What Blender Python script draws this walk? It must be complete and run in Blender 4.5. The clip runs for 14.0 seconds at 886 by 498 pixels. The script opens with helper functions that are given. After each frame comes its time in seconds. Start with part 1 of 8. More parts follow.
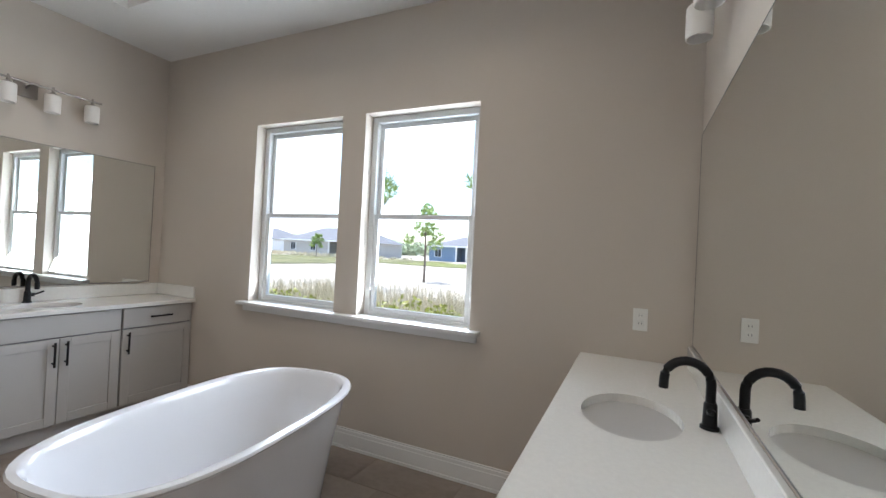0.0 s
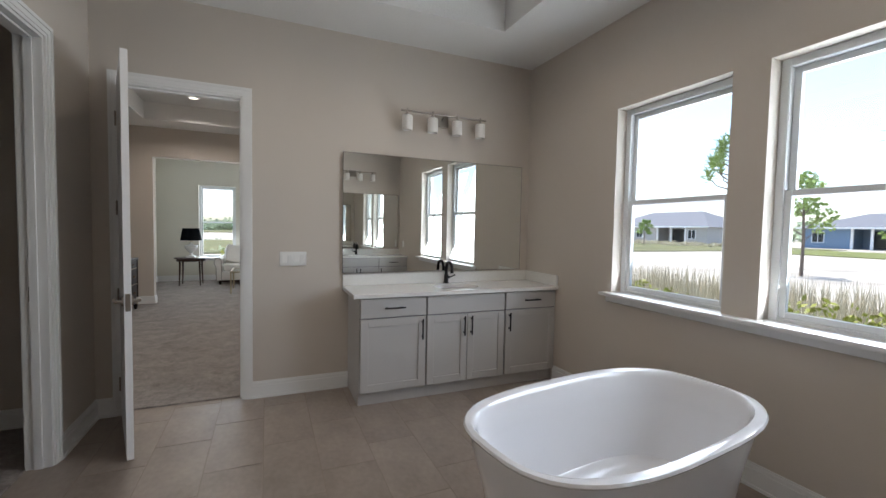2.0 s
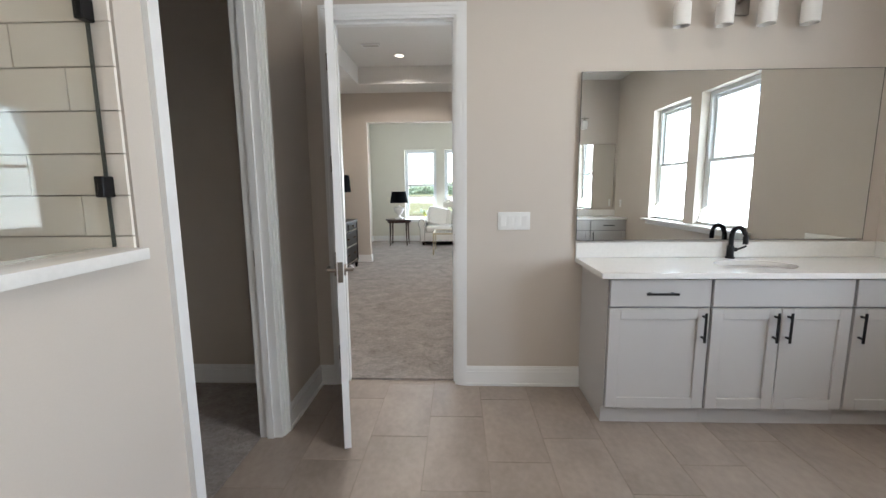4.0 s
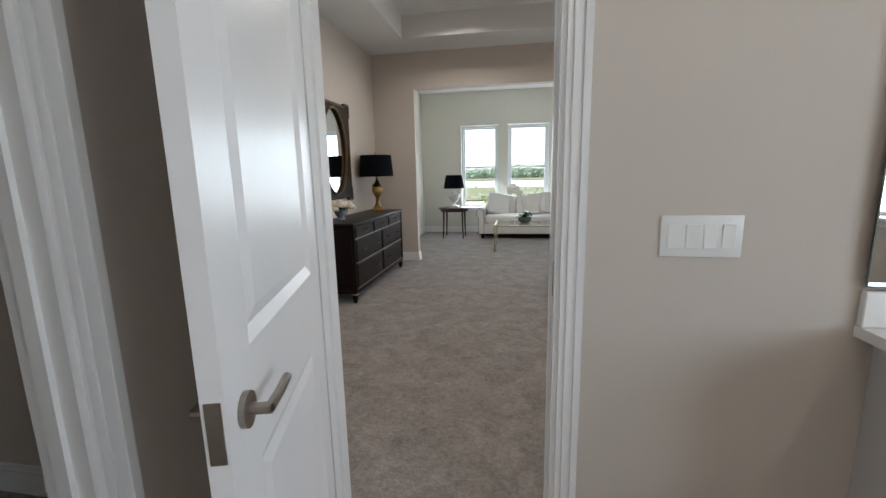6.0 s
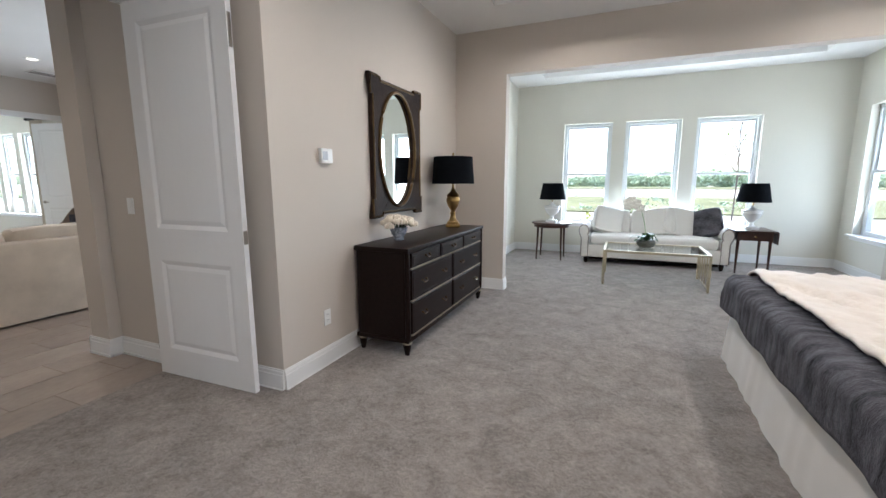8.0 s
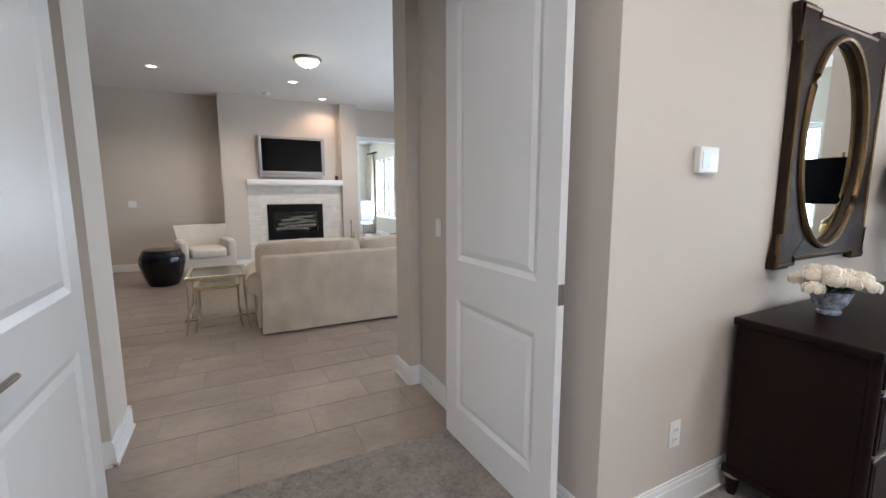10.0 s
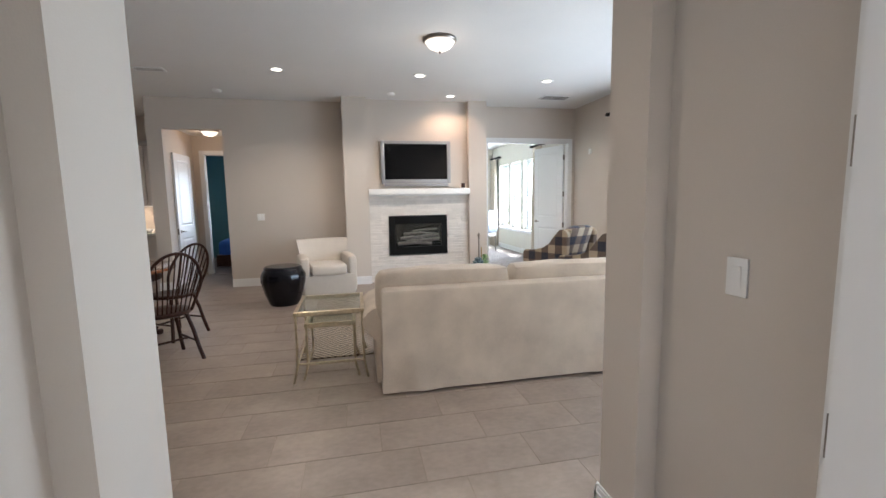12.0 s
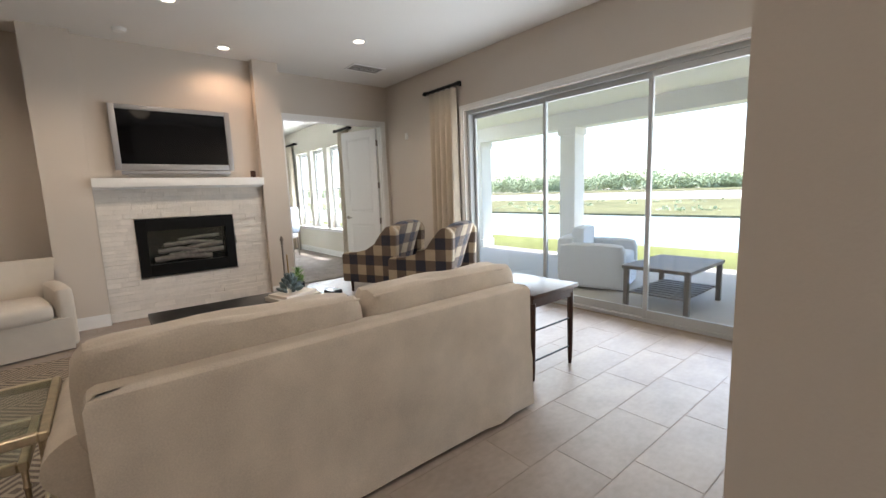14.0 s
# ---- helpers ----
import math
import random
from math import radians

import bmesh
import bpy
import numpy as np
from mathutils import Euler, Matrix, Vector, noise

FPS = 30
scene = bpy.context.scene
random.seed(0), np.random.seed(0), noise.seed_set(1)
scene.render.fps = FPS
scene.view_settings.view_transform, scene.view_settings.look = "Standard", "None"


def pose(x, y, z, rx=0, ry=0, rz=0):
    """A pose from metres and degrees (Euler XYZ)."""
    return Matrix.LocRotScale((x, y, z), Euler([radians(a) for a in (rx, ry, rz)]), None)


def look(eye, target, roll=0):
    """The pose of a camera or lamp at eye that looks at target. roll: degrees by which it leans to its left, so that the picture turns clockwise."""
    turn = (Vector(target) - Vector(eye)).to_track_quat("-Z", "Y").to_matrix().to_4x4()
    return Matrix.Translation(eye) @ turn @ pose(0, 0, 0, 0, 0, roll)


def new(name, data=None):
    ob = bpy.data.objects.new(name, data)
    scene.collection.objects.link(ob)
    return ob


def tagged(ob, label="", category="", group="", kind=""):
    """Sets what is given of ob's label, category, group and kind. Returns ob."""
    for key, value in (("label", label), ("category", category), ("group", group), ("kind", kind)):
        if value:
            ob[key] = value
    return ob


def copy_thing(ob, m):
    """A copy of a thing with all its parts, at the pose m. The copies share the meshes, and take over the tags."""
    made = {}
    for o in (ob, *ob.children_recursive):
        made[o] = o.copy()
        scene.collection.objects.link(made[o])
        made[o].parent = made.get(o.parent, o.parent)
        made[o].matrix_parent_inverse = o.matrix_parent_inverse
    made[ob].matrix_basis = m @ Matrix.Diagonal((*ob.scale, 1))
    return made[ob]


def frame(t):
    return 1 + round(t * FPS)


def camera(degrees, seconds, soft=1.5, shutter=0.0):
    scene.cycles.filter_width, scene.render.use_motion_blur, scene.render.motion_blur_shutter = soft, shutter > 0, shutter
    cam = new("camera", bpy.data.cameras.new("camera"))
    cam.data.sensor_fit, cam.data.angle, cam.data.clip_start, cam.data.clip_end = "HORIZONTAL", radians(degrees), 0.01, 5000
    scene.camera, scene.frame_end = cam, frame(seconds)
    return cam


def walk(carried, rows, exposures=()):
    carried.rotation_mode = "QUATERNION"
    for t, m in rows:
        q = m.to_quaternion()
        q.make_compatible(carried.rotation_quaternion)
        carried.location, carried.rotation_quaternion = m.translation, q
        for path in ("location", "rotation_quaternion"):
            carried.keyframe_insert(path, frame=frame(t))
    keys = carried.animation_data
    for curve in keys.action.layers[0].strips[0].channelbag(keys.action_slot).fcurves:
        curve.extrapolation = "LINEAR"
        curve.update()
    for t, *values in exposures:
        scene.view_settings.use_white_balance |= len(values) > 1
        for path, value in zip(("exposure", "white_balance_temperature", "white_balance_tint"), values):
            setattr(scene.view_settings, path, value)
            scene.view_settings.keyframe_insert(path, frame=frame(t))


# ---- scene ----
cam = camera(93.7, 14.0)
EXPOSURES = [(0, 1.87, 6050, 10), (2.0, 1.54, 6150, 11), (3.0, 1.9, 6350, 11), (4.2, 2.3, 6050, 10), (6.3, 1.77, 6000, 10), (7.0, 1.85, 5700, 9), (7.5, 2.32, 5650, 8), (8.0, 2.4, 5750, 10), (9.2, 2.5, 5600, 10), (11.3, 2.83, 5700, 10), (12.5, 2.91, 5650, 10), (13.5, 2.78, 5500, 9), (14, 2.32, 6350, 12)]
PATH = [
    (0, (0.256, -3.951, 1.39), (2.075, -3.119, 1.407), 2.9),
    (0.5, (0.25, -3.907, 1.41), (1.856, -2.716, 1.394), 2.5),
    (1, (0.213, -3.848, 1.416), (1.565, -2.375, 1.371), 1.8),
    (1.5, (0.191, -3.754, 1.409), (1.258, -2.064, 1.338), 1.4),
    (2, (0.171, -3.619, 1.392), (0.952, -1.78, 1.296), 1.1),
    (2.5, (0.17, -3.477, 1.384), (0.679, -1.547, 1.251), 0.8),
    (3, (0.123, -3.274, 1.364), (0.379, -1.298, 1.191), 0.5),
    (3.5, (0.039, -3.036, 1.342), (0.123, -1.052, 1.102), -0.2),
    (4, (0.01, -2.706, 1.328), (-0.064, -0.727, 1.046), -0.5),
    (4.2, (-0.008, -2.566, 1.327), (-0.134, -0.592, 1.03), -0.6),
    (6.5, (-0.137, -0.899, 1.304), (-0.514, 1.031, 0.949), -1.0),
    (7, (-0.152, -0.576, 1.312), (-0.576, 1.342, 0.957), -0.6),
    (7.5, (-0.227, -0.244, 1.298), (-0.788, 1.647, 0.966), -0.3),
    (8, (-0.337, 0.026, 1.322), (-1.112, 1.842, 1.003), -0.1),
    (8.5, (-0.472, 0.313, 1.357), (-1.537, 1.976, 1.044), 0.4),
    (9, (-0.678, 0.53, 1.347), (-2.05, 1.955, 1.052), 0.3),
    (9.2, (-0.781, 0.594, 1.357), (-2.256, 1.913, 1.061), 0.2),
    (11.3, (-2.041, 0.802, 1.395), (-3.986, 1.205, 1.16), -0.4),
    (11.5, (-2.185, 0.814, 1.401), (-4.135, 1.188, 1.161), -0.5),
    (12, (-2.56, 0.8, 1.393), (-4.506, 1.202, 1.165), -1.0),
    (12.5, (-2.88, 0.801, 1.403), (-4.799, 1.32, 1.181), -1.6),
    (13, (-3.252, 0.863, 1.376), (-5.122, 1.534, 1.146), -1.9),
    (13.5, (-3.574, 0.95, 1.363), (-5.33, 1.877, 1.117), -1.7),
    (14, (-3.898, 1.057, 1.341), (-5.433, 2.311, 1.069), -2.1),
]
walk(cam, [(t, look(eye, to, roll)) for t, eye, to, roll in PATH], EXPOSURES)

# ---- world, sun and lamps ----
world = bpy.data.worlds.new("world")
scene.world = world
world.use_nodes = True
_wn = world.node_tree.nodes
_sky = _wn.new("ShaderNodeTexSky")
_sky.sky_type = 'NISHITA'
_sky.sun_disc = False
_sky.sun_elevation = radians(74)
_sky.sun_rotation = radians(15)
_sky.air_density, _sky.dust_density = 1.0, 1.6
world.node_tree.links.new(_sky.outputs[0], _wn["Background"].inputs[0])
_wn["Background"].inputs[1].default_value = 0.15

SUN_DIR = Vector((0.07, 0.27, 0.96)).normalized()
_sun = bpy.data.lights.new("sun", "SUN")
_sun.energy, _sun.angle, _sun.color = 2.2, radians(0.5), (1.0, 0.95, 0.87)
new("sun", _sun).matrix_world = look(SUN_DIR * 60, (0, 0, 0))


def spot(name, x, y, z, energy, size=150, color=(1.0, 0.87, 0.74), radius=0.06):
    """A ceiling can's light, pointing down."""
    lamp = bpy.data.lights.new(name, "SPOT")
    lamp.energy, lamp.spot_size, lamp.spot_blend, lamp.color, lamp.shadow_soft_size = energy, radians(size), 0.6, color, radius
    ob = new(name, lamp)
    ob.matrix_world = pose(x, y, z)
    return ob


def sky_lamp(name, x, y, z, facing, w, h, energy, color=(0.92, 0.97, 1.0)):
    """Daylight in a window's opening: a lamp just outside the pane, turned a little upwards as the bright ground sends it."""
    lamp = bpy.data.lights.new(name, "AREA")
    lamp.shape, lamp.size, lamp.size_y, lamp.energy, lamp.color = 'RECTANGLE', w, h, energy, color
    ob = new(name, lamp)
    ob.matrix_world = look((x, y, z), (x + facing[0], y + facing[1], z + 0.30))
    return ob


for y, watts in ((-1.589, 6.5), (-2.638, 11.5)):
    sky_lamp("bath_window_light", 2.90, y, 1.62, (-1, 0), 0.82, 1.38, watts)
for x in (-0.958, 0.09, 1.175):
    sky_lamp("sitting_window_light", x, 8.37, 1.45, (0, -1), 0.82, 1.75, 9.5, (0.90, 0.97, 1.0))
sky_lamp("sitting_side_light", 2.97, 7.26, 1.45, (-1, 0), 0.88, 1.75, 6.0, (0.90, 0.97, 1.0))
sky_lamp("bedroom_window_light", 2.97, 4.25, 1.45, (-1, 0), 0.86, 1.75, 4.0, (0.90, 0.97, 1.0))
sky_lamp("sliding_door_light", -6.32, 5.30, 1.25, (0, -1), 3.65, 2.3, 21.0)
sky_lamp("guest_window_light", -14.8, -0.4, 1.5, (1, 0), 0.9, 1.4, 11.0)
for x in (-14.1, -13.2, -12.3):
    sky_lamp("study_window_light", x, 5.27, 1.5, (0, -1), 0.66, 1.75, 12.0)


BATH_CANS = [(0.3, -1.3), (1.5, -1.3), (0.3, -3.0), (1.5, -3.0)]
BED_CANS = [(-0.85, 3.75), (1.55, 3.75), (-0.85, 1.35), (1.55, 1.35)]
# the kitchen can and both at x = -4.9 are unseen additions for brightness
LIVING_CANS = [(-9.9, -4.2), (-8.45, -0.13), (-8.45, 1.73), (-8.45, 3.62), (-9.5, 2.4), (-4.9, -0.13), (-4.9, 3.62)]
for x, y in BATH_CANS:
    spot("bath_can_light", x, y, 3.24, 4.5, color=(1.0, 0.85, 0.69))
spot("shower_can_light", -1.75, -2.3, 2.87, 3.5, color=(1.0, 0.82, 0.64))
for x, y in BED_CANS:
    spot("bedroom_can_light", x, y, 3.27, 17.0, color=(1.0, 0.88, 0.76))
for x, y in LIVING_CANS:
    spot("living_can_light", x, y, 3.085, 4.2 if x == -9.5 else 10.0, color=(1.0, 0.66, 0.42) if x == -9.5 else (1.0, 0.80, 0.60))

# ---- materials ----


def mat(name, base, rough=0.5, metal=0.0, var=0.06, scale=3.0, bump=0.05, bscale=120.0, spec=0.5, stretch=(1, 1, 1), rnd=0.0, sheen=0.0, coat=0.0):
    """A surface with blotches at one scale and grain at another."""
    m = bpy.data.materials.new(name)
    m.use_nodes = True
    n, l = m.node_tree.nodes, m.node_tree.links
    b = n["Principled BSDF"]
    tc, mp = n.new("ShaderNodeTexCoord"), n.new("ShaderNodeMapping")
    mp.inputs["Scale"].default_value = stretch
    l.new(tc.outputs["Object"], mp.inputs["Vector"])
    if rnd:
        # each piece is cut from another stretch of the pattern
        ob_info, shift = n.new("ShaderNodeObjectInfo"), n.new("ShaderNodeVectorMath")
        shift.operation = 'MULTIPLY'
        shift.inputs[1].default_value = (91.0, 57.0, 33.0)
        l.new(ob_info.outputs["Random"], shift.inputs[0])
        l.new(shift.outputs[0], mp.inputs["Location"])
    big, fine = n.new("ShaderNodeTexNoise"), n.new("ShaderNodeTexNoise")
    big.inputs["Scale"].default_value, big.inputs["Detail"].default_value = scale, 4
    fine.inputs["Scale"].default_value, fine.inputs["Detail"].default_value = bscale, 3
    for t in (big, fine):
        l.new(mp.outputs[0], t.inputs["Vector"])
    mixv = n.new("ShaderNodeMath")
    mixv.operation = 'MULTIPLY_ADD'
    mixv.inputs[1].default_value, mixv.inputs[2].default_value = 0.35, 0.0
    l.new(fine.outputs[0], mixv.inputs[0])
    add = n.new("ShaderNodeMath")
    add.operation = 'MULTIPLY_ADD'
    add.inputs[1].default_value = 0.65
    l.new(big.outputs[0], add.inputs[0])
    l.new(mixv.outputs[0], add.inputs[2])
    ramp = n.new("ShaderNodeMapRange")
    ramp.inputs[1].default_value, ramp.inputs[2].default_value = 0.3, 0.7
    ramp.inputs[3].default_value, ramp.inputs[4].default_value = 1 - var, 1 + var
    l.new(add.outputs[0], ramp.inputs[0])
    val = ramp.outputs[0]
    if rnd:
        oi, mr = n.new("ShaderNodeObjectInfo"), n.new("ShaderNodeMapRange")
        mr.inputs[3].default_value, mr.inputs[4].default_value = 1 - rnd, 1 + rnd
        l.new(oi.outputs["Random"], mr.inputs[0])
        mu = n.new("ShaderNodeMath")
        mu.operation = 'MULTIPLY'
        l.new(val, mu.inputs[0])
        l.new(mr.outputs[0], mu.inputs[1])
        val = mu.outputs[0]
    vm = n.new("ShaderNodeVectorMath")
    vm.operation = 'SCALE'
    vm.inputs[0].default_value = base
    l.new(val, vm.inputs["Scale"])
    l.new(vm.outputs[0], b.inputs["Base Color"])
    b.inputs["Roughness"].default_value, b.inputs["Metallic"].default_value = rough, metal
    b.inputs["Specular IOR Level"].default_value = spec
    b.inputs["Sheen Weight"].default_value, b.inputs["Coat Weight"].default_value = sheen, coat
    if bump:
        bp = n.new("ShaderNodeBump")
        bp.inputs["Strength"].default_value, bp.inputs["Distance"].default_value = bump, 0.01
        l.new(fine.outputs[0], bp.inputs["Height"])
        l.new(bp.outputs[0], b.inputs["Normal"])
    return m


def glow(name, color, strength):
    m = bpy.data.materials.new(name)
    m.use_nodes = True
    b = m.node_tree.nodes["Principled BSDF"]
    b.inputs["Base Color"].default_value = (0.8, 0.8, 0.8, 1)
    b.inputs["Emission Color"].default_value = (*color, 1)
    b.inputs["Emission Strength"].default_value = strength
    return m


def pane_material(name, tint, gloss_rough=0.0):
    """Clear glass: straight through, with a mirror gloss that grows at a slant."""
    m = bpy.data.materials.new(name)
    m.use_nodes = True
    n, l = m.node_tree.nodes, m.node_tree.links
    tr, gl, lw, pw, sc, mx = (n.new("ShaderNode" + k) for k in ("BsdfTransparent", "BsdfGlossy", "LayerWeight", "Math", "MapRange", "MixShader"))
    tr.inputs[0].default_value = (*tint, 1)
    gl.inputs["Roughness"].default_value = gloss_rough
    pw.operation = 'POWER'
    pw.inputs[1].default_value = 5.0
    l.new(lw.outputs["Facing"], pw.inputs[0])
    sc.inputs[3].default_value, sc.inputs[4].default_value = 0.035, 0.9
    l.new(pw.outputs[0], sc.inputs[0])
    l.new(sc.outputs[0], mx.inputs[0])
    l.new(tr.outputs[0], mx.inputs[1])
    l.new(gl.outputs[0], mx.inputs[2])
    l.new(mx.outputs[0], n["Material Output"].inputs[0])
    return m


M = {}
M["wall"] = mat("greige_wall_paint", (0.58, 0.525, 0.465), 0.75, var=0.025, scale=1.3, bump=0.05, bscale=160)
M["wall_sit"] = mat("pale_wall_paint", (0.69, 0.665, 0.585), 0.75, var=0.025, scale=1.3, bump=0.05, bscale=160)
M["ceiling"] = mat("ceiling_paint", (0.76, 0.75, 0.73), 0.85, var=0.02, scale=1.5, bump=0.25, bscale=70)
M["trim"] = mat("white_trim_paint", (0.80, 0.80, 0.79), 0.35, var=0.015, scale=4, bump=0.02)
M["door"] = mat("white_door_paint", (0.80, 0.80, 0.80), 0.32, var=0.015, scale=3, bump=0.04, bscale=40, stretch=(1, 1, 0.2))
M["vinyl"] = mat("white_window_vinyl", (0.70, 0.72, 0.73), 0.3, var=0.01, bump=0.0)
M["slider_metal"] = mat("silver_painted_aluminium", (0.42, 0.44, 0.45), 0.4, var=0.02, bump=0.0)
M["plate"] = mat("white_plastic", (0.80, 0.80, 0.78), 0.3, var=0.01, bump=0.0)
M["tile"] = mat("taupe_porcelain_tile", (0.29, 0.24, 0.203), 0.36, var=0.22, scale=2.6, bump=0.03, bscale=22, stretch=(1.6, 1.0, 1), rnd=0.05)
M["grout"] = mat("beige_grout", (0.285, 0.237, 0.20), 0.9, var=0.06, scale=12, bump=0.3)
M["shower_tile"] = mat("white_glazed_tile", (0.82, 0.77, 0.70), 0.18, var=0.03, scale=3, bump=0.01, rnd=0.03)
M["cabinet"] = mat("light_grey_cabinet_paint", (0.49, 0.475, 0.46), 0.4, var=0.02, scale=3, bump=0.02)
# dark grey standing in for shade in cabinet gaps and outlet slots
M["cabinet_dark"] = mat("gap_shade_grey", (0.22, 0.22, 0.23), 0.6, var=0.02, bump=0.0)
M["quartz"] = mat("white_quartz", (0.78, 0.77, 0.74), 0.16, var=0.04, scale=60, bump=0.0, bscale=300)
M["porcelain"] = mat("white_acrylic", (0.77, 0.77, 0.79), 0.12, var=0.01, bump=0.0, coat=0.4)
M["black_metal"] = mat("matt_black_metal", (0.015, 0.015, 0.017), 0.35, 0.6, var=0.1, bump=0.0)
M["nickel"] = mat("brushed_nickel", (0.32, 0.29, 0.26), 0.3, 1.0, var=0.06, scale=30, bump=0.02, stretch=(1, 1, 8))
M["shade_glass"] = mat("frosted_white_glass", (0.82, 0.80, 0.77), 0.35, var=0.02, bump=0.0)
M["mirror"] = mat("mirror_silver", (0.86, 0.88, 0.86), 0.0, 1.0, var=0.0, bump=0.0)
M["mirror_edge"] = mat("dark_mirror_edge", (0.10, 0.11, 0.10), 0.3, 0.5, var=0.02, bump=0.0)
M["glass"] = pane_material("window_glass", (0.94, 0.955, 0.96))
M["shower_glass"] = pane_material("shower_glass", (0.95, 0.97, 0.96))
M["table_glass"] = pane_material("table_glass", (0.93, 0.97, 0.95))
M["dresser"] = mat("espresso_wood", (0.011, 0.0055, 0.0045), 0.36, var=0.4, scale=6, bump=0.03, bscale=40, stretch=(1, 6, 6), spec=0.14)
M["gold_trim"] = mat("antique_gold_line", (0.45, 0.38, 0.27), 0.35, 0.7, var=0.15, scale=20, bump=0.0)
M["brass"] = mat("aged_brass", (0.42, 0.28, 0.11), 0.3, 1.0, var=0.25, scale=14, bump=0.05, bscale=80)
M["dark_brass"] = mat("darkened_brass", (0.12, 0.075, 0.035), 0.38, 0.9, var=0.3, scale=20, bump=0.05)
M["gilt"] = mat("pale_gilt_metal", (0.56, 0.49, 0.35), 0.34, 1.0, var=0.2, scale=25, bump=0.04, bscale=90)
M["black_cloth"] = mat("black_lampshade_cloth", (0.006, 0.007, 0.009), 0.9, var=0.1, scale=20, bump=0.2, bscale=300, spec=0.04)
M["mirror_frame"] = mat("carved_bronze_wood", (0.026, 0.015, 0.010), 0.55, 0.0, var=0.5, scale=9, bump=0.3, bscale=60, spec=0.15)
M["white_cloth"] = mat("white_linen", (0.76, 0.74, 0.70), 0.9, var=0.04, scale=6, bump=0.25, bscale=260, sheen=0.2)
M["cream_cloth"] = mat("cream_silk_duvet", (0.76, 0.68, 0.60), 0.6, var=0.07, scale=5, bump=0.8, bscale=16, sheen=0.1)
M["sofa_cloth"] = mat("beige_velvet", (0.54, 0.475, 0.395), 0.85, var=0.20, scale=4, bump=0.07, bscale=160, sheen=0.1)
M["chair_cloth"] = mat("cream_woven_fabric", (0.60, 0.55, 0.48), 0.9, var=0.05, scale=8, bump=0.25, bscale=300, sheen=0.2)
M["porcelain_lamp"] = mat("white_glazed_ceramic", (0.80, 0.80, 0.78), 0.15, var=0.02, bump=0.0)
M["dark_wood"] = mat("dark_mahogany", (0.045, 0.019, 0.012), 0.3, var=0.35, scale=5, bump=0.05, bscale=50, stretch=(5, 5, 1), spec=0.3)
M["chair_wood"] = mat("dark_walnut_stain", (0.030, 0.012, 0.008), 0.35, var=0.3, scale=6, bump=0.05, bscale=60, stretch=(5, 5, 1), spec=0.25)
M["table_top_wood"] = mat("cherry_table_top", (0.20, 0.085, 0.042), 0.2, var=0.3, scale=3, bump=0.03, bscale=50, stretch=(1, 7, 1), coat=0.4)
M["black_gloss"] = mat("black_glazed_ceramic", (0.005, 0.005, 0.008), 0.14, var=0.1, bump=0.05, bscale=25, spec=0.35, coat=0.1)
M["black_wood"] = mat("black_painted_wood", (0.010, 0.009, 0.009), 0.32, var=0.15, scale=8, bump=0.03, spec=0.3)
M["petal"] = mat("cream_petals", (0.80, 0.72, 0.60), 0.7, var=0.10, scale=40, bump=0.1)
M["white_petal"] = mat("white_petals", (0.82, 0.82, 0.76), 0.6, var=0.06, scale=40, bump=0.05)
M["leaf"] = mat("dark_green_leaf", (0.035, 0.085, 0.025), 0.4, var=0.25, scale=25, bump=0.1)
M["stem"] = mat("light_green_stem", (0.16, 0.30, 0.07), 0.5, var=0.2, scale=25, bump=0.05)
M["succulent"] = mat("blue_green_succulent", (0.13, 0.18, 0.19), 0.5, var=0.15, scale=30, bump=0.05)
M["blue_china"] = mat("blue_white_china", (0.34, 0.38, 0.45), 0.2, var=0.6, scale=45, bump=0.0, bscale=90)
M["grey_pot"] = mat("mottled_grey_pot", (0.12, 0.12, 0.10), 0.6, var=0.4, scale=50, bump=0.2)
M["stone"] = mat("pale_ledger_stone", (0.74, 0.70, 0.65), 0.8, var=0.07, scale=8, bump=0.5, bscale=50)
M["tv_frame"] = mat("silver_plastic", (0.36, 0.36, 0.37), 0.35, 0.5, var=0.03, bump=0.0)
M["screen"] = mat("dark_screen", (0.003, 0.003, 0.0035), 0.06, var=0.0, bump=0.0, spec=0.22)
M["firebox"] = mat("black_firebox_steel", (0.006, 0.006, 0.006), 0.45, 0.0, var=0.1, bump=0.05, spec=0.15)
M["log"] = mat("grey_ceramic_log", (0.13, 0.12, 0.11), 0.9, var=0.45, scale=14, bump=0.6, bscale=40)
M["curtain"] = mat("ivory_drapery", (0.58, 0.51, 0.41), 0.9, var=0.04, scale=6, bump=0.2, bscale=260, sheen=0.2)
M["teal_wall"] = mat("teal_wall_paint", (0.10, 0.20, 0.21), 0.8, var=0.03, bump=0.1)
M["blue_cloth"] = mat("royal_blue_bedding", (0.02, 0.08, 0.30), 0.8, var=0.2, scale=8, bump=0.3, bscale=40)
M["backsplash"] = mat("beige_backsplash_tile", (0.52, 0.45, 0.38), 0.35, var=0.1, scale=12, bump=0.05)
M["grey_cushion"] = mat("pale_blue_grey_cushion", (0.66, 0.70, 0.74), 0.85, var=0.05, scale=8, bump=0.2, bscale=200)
M["wicker"] = mat("grey_lanai_wood", (0.16, 0.14, 0.12), 0.6, var=0.15, scale=8, bump=0.1)
M["concrete"] = mat("lanai_paver", (0.36, 0.34, 0.30), 0.85, var=0.1, scale=2, bump=0.3, bscale=60)
M["stucco"] = mat("white_stucco", (0.84, 0.83, 0.80), 0.9, var=0.03, scale=3, bump=0.4, bscale=60)
M["can_glow"] = glow("lit_can_lens", (1.0, 0.86, 0.68), 0.85)
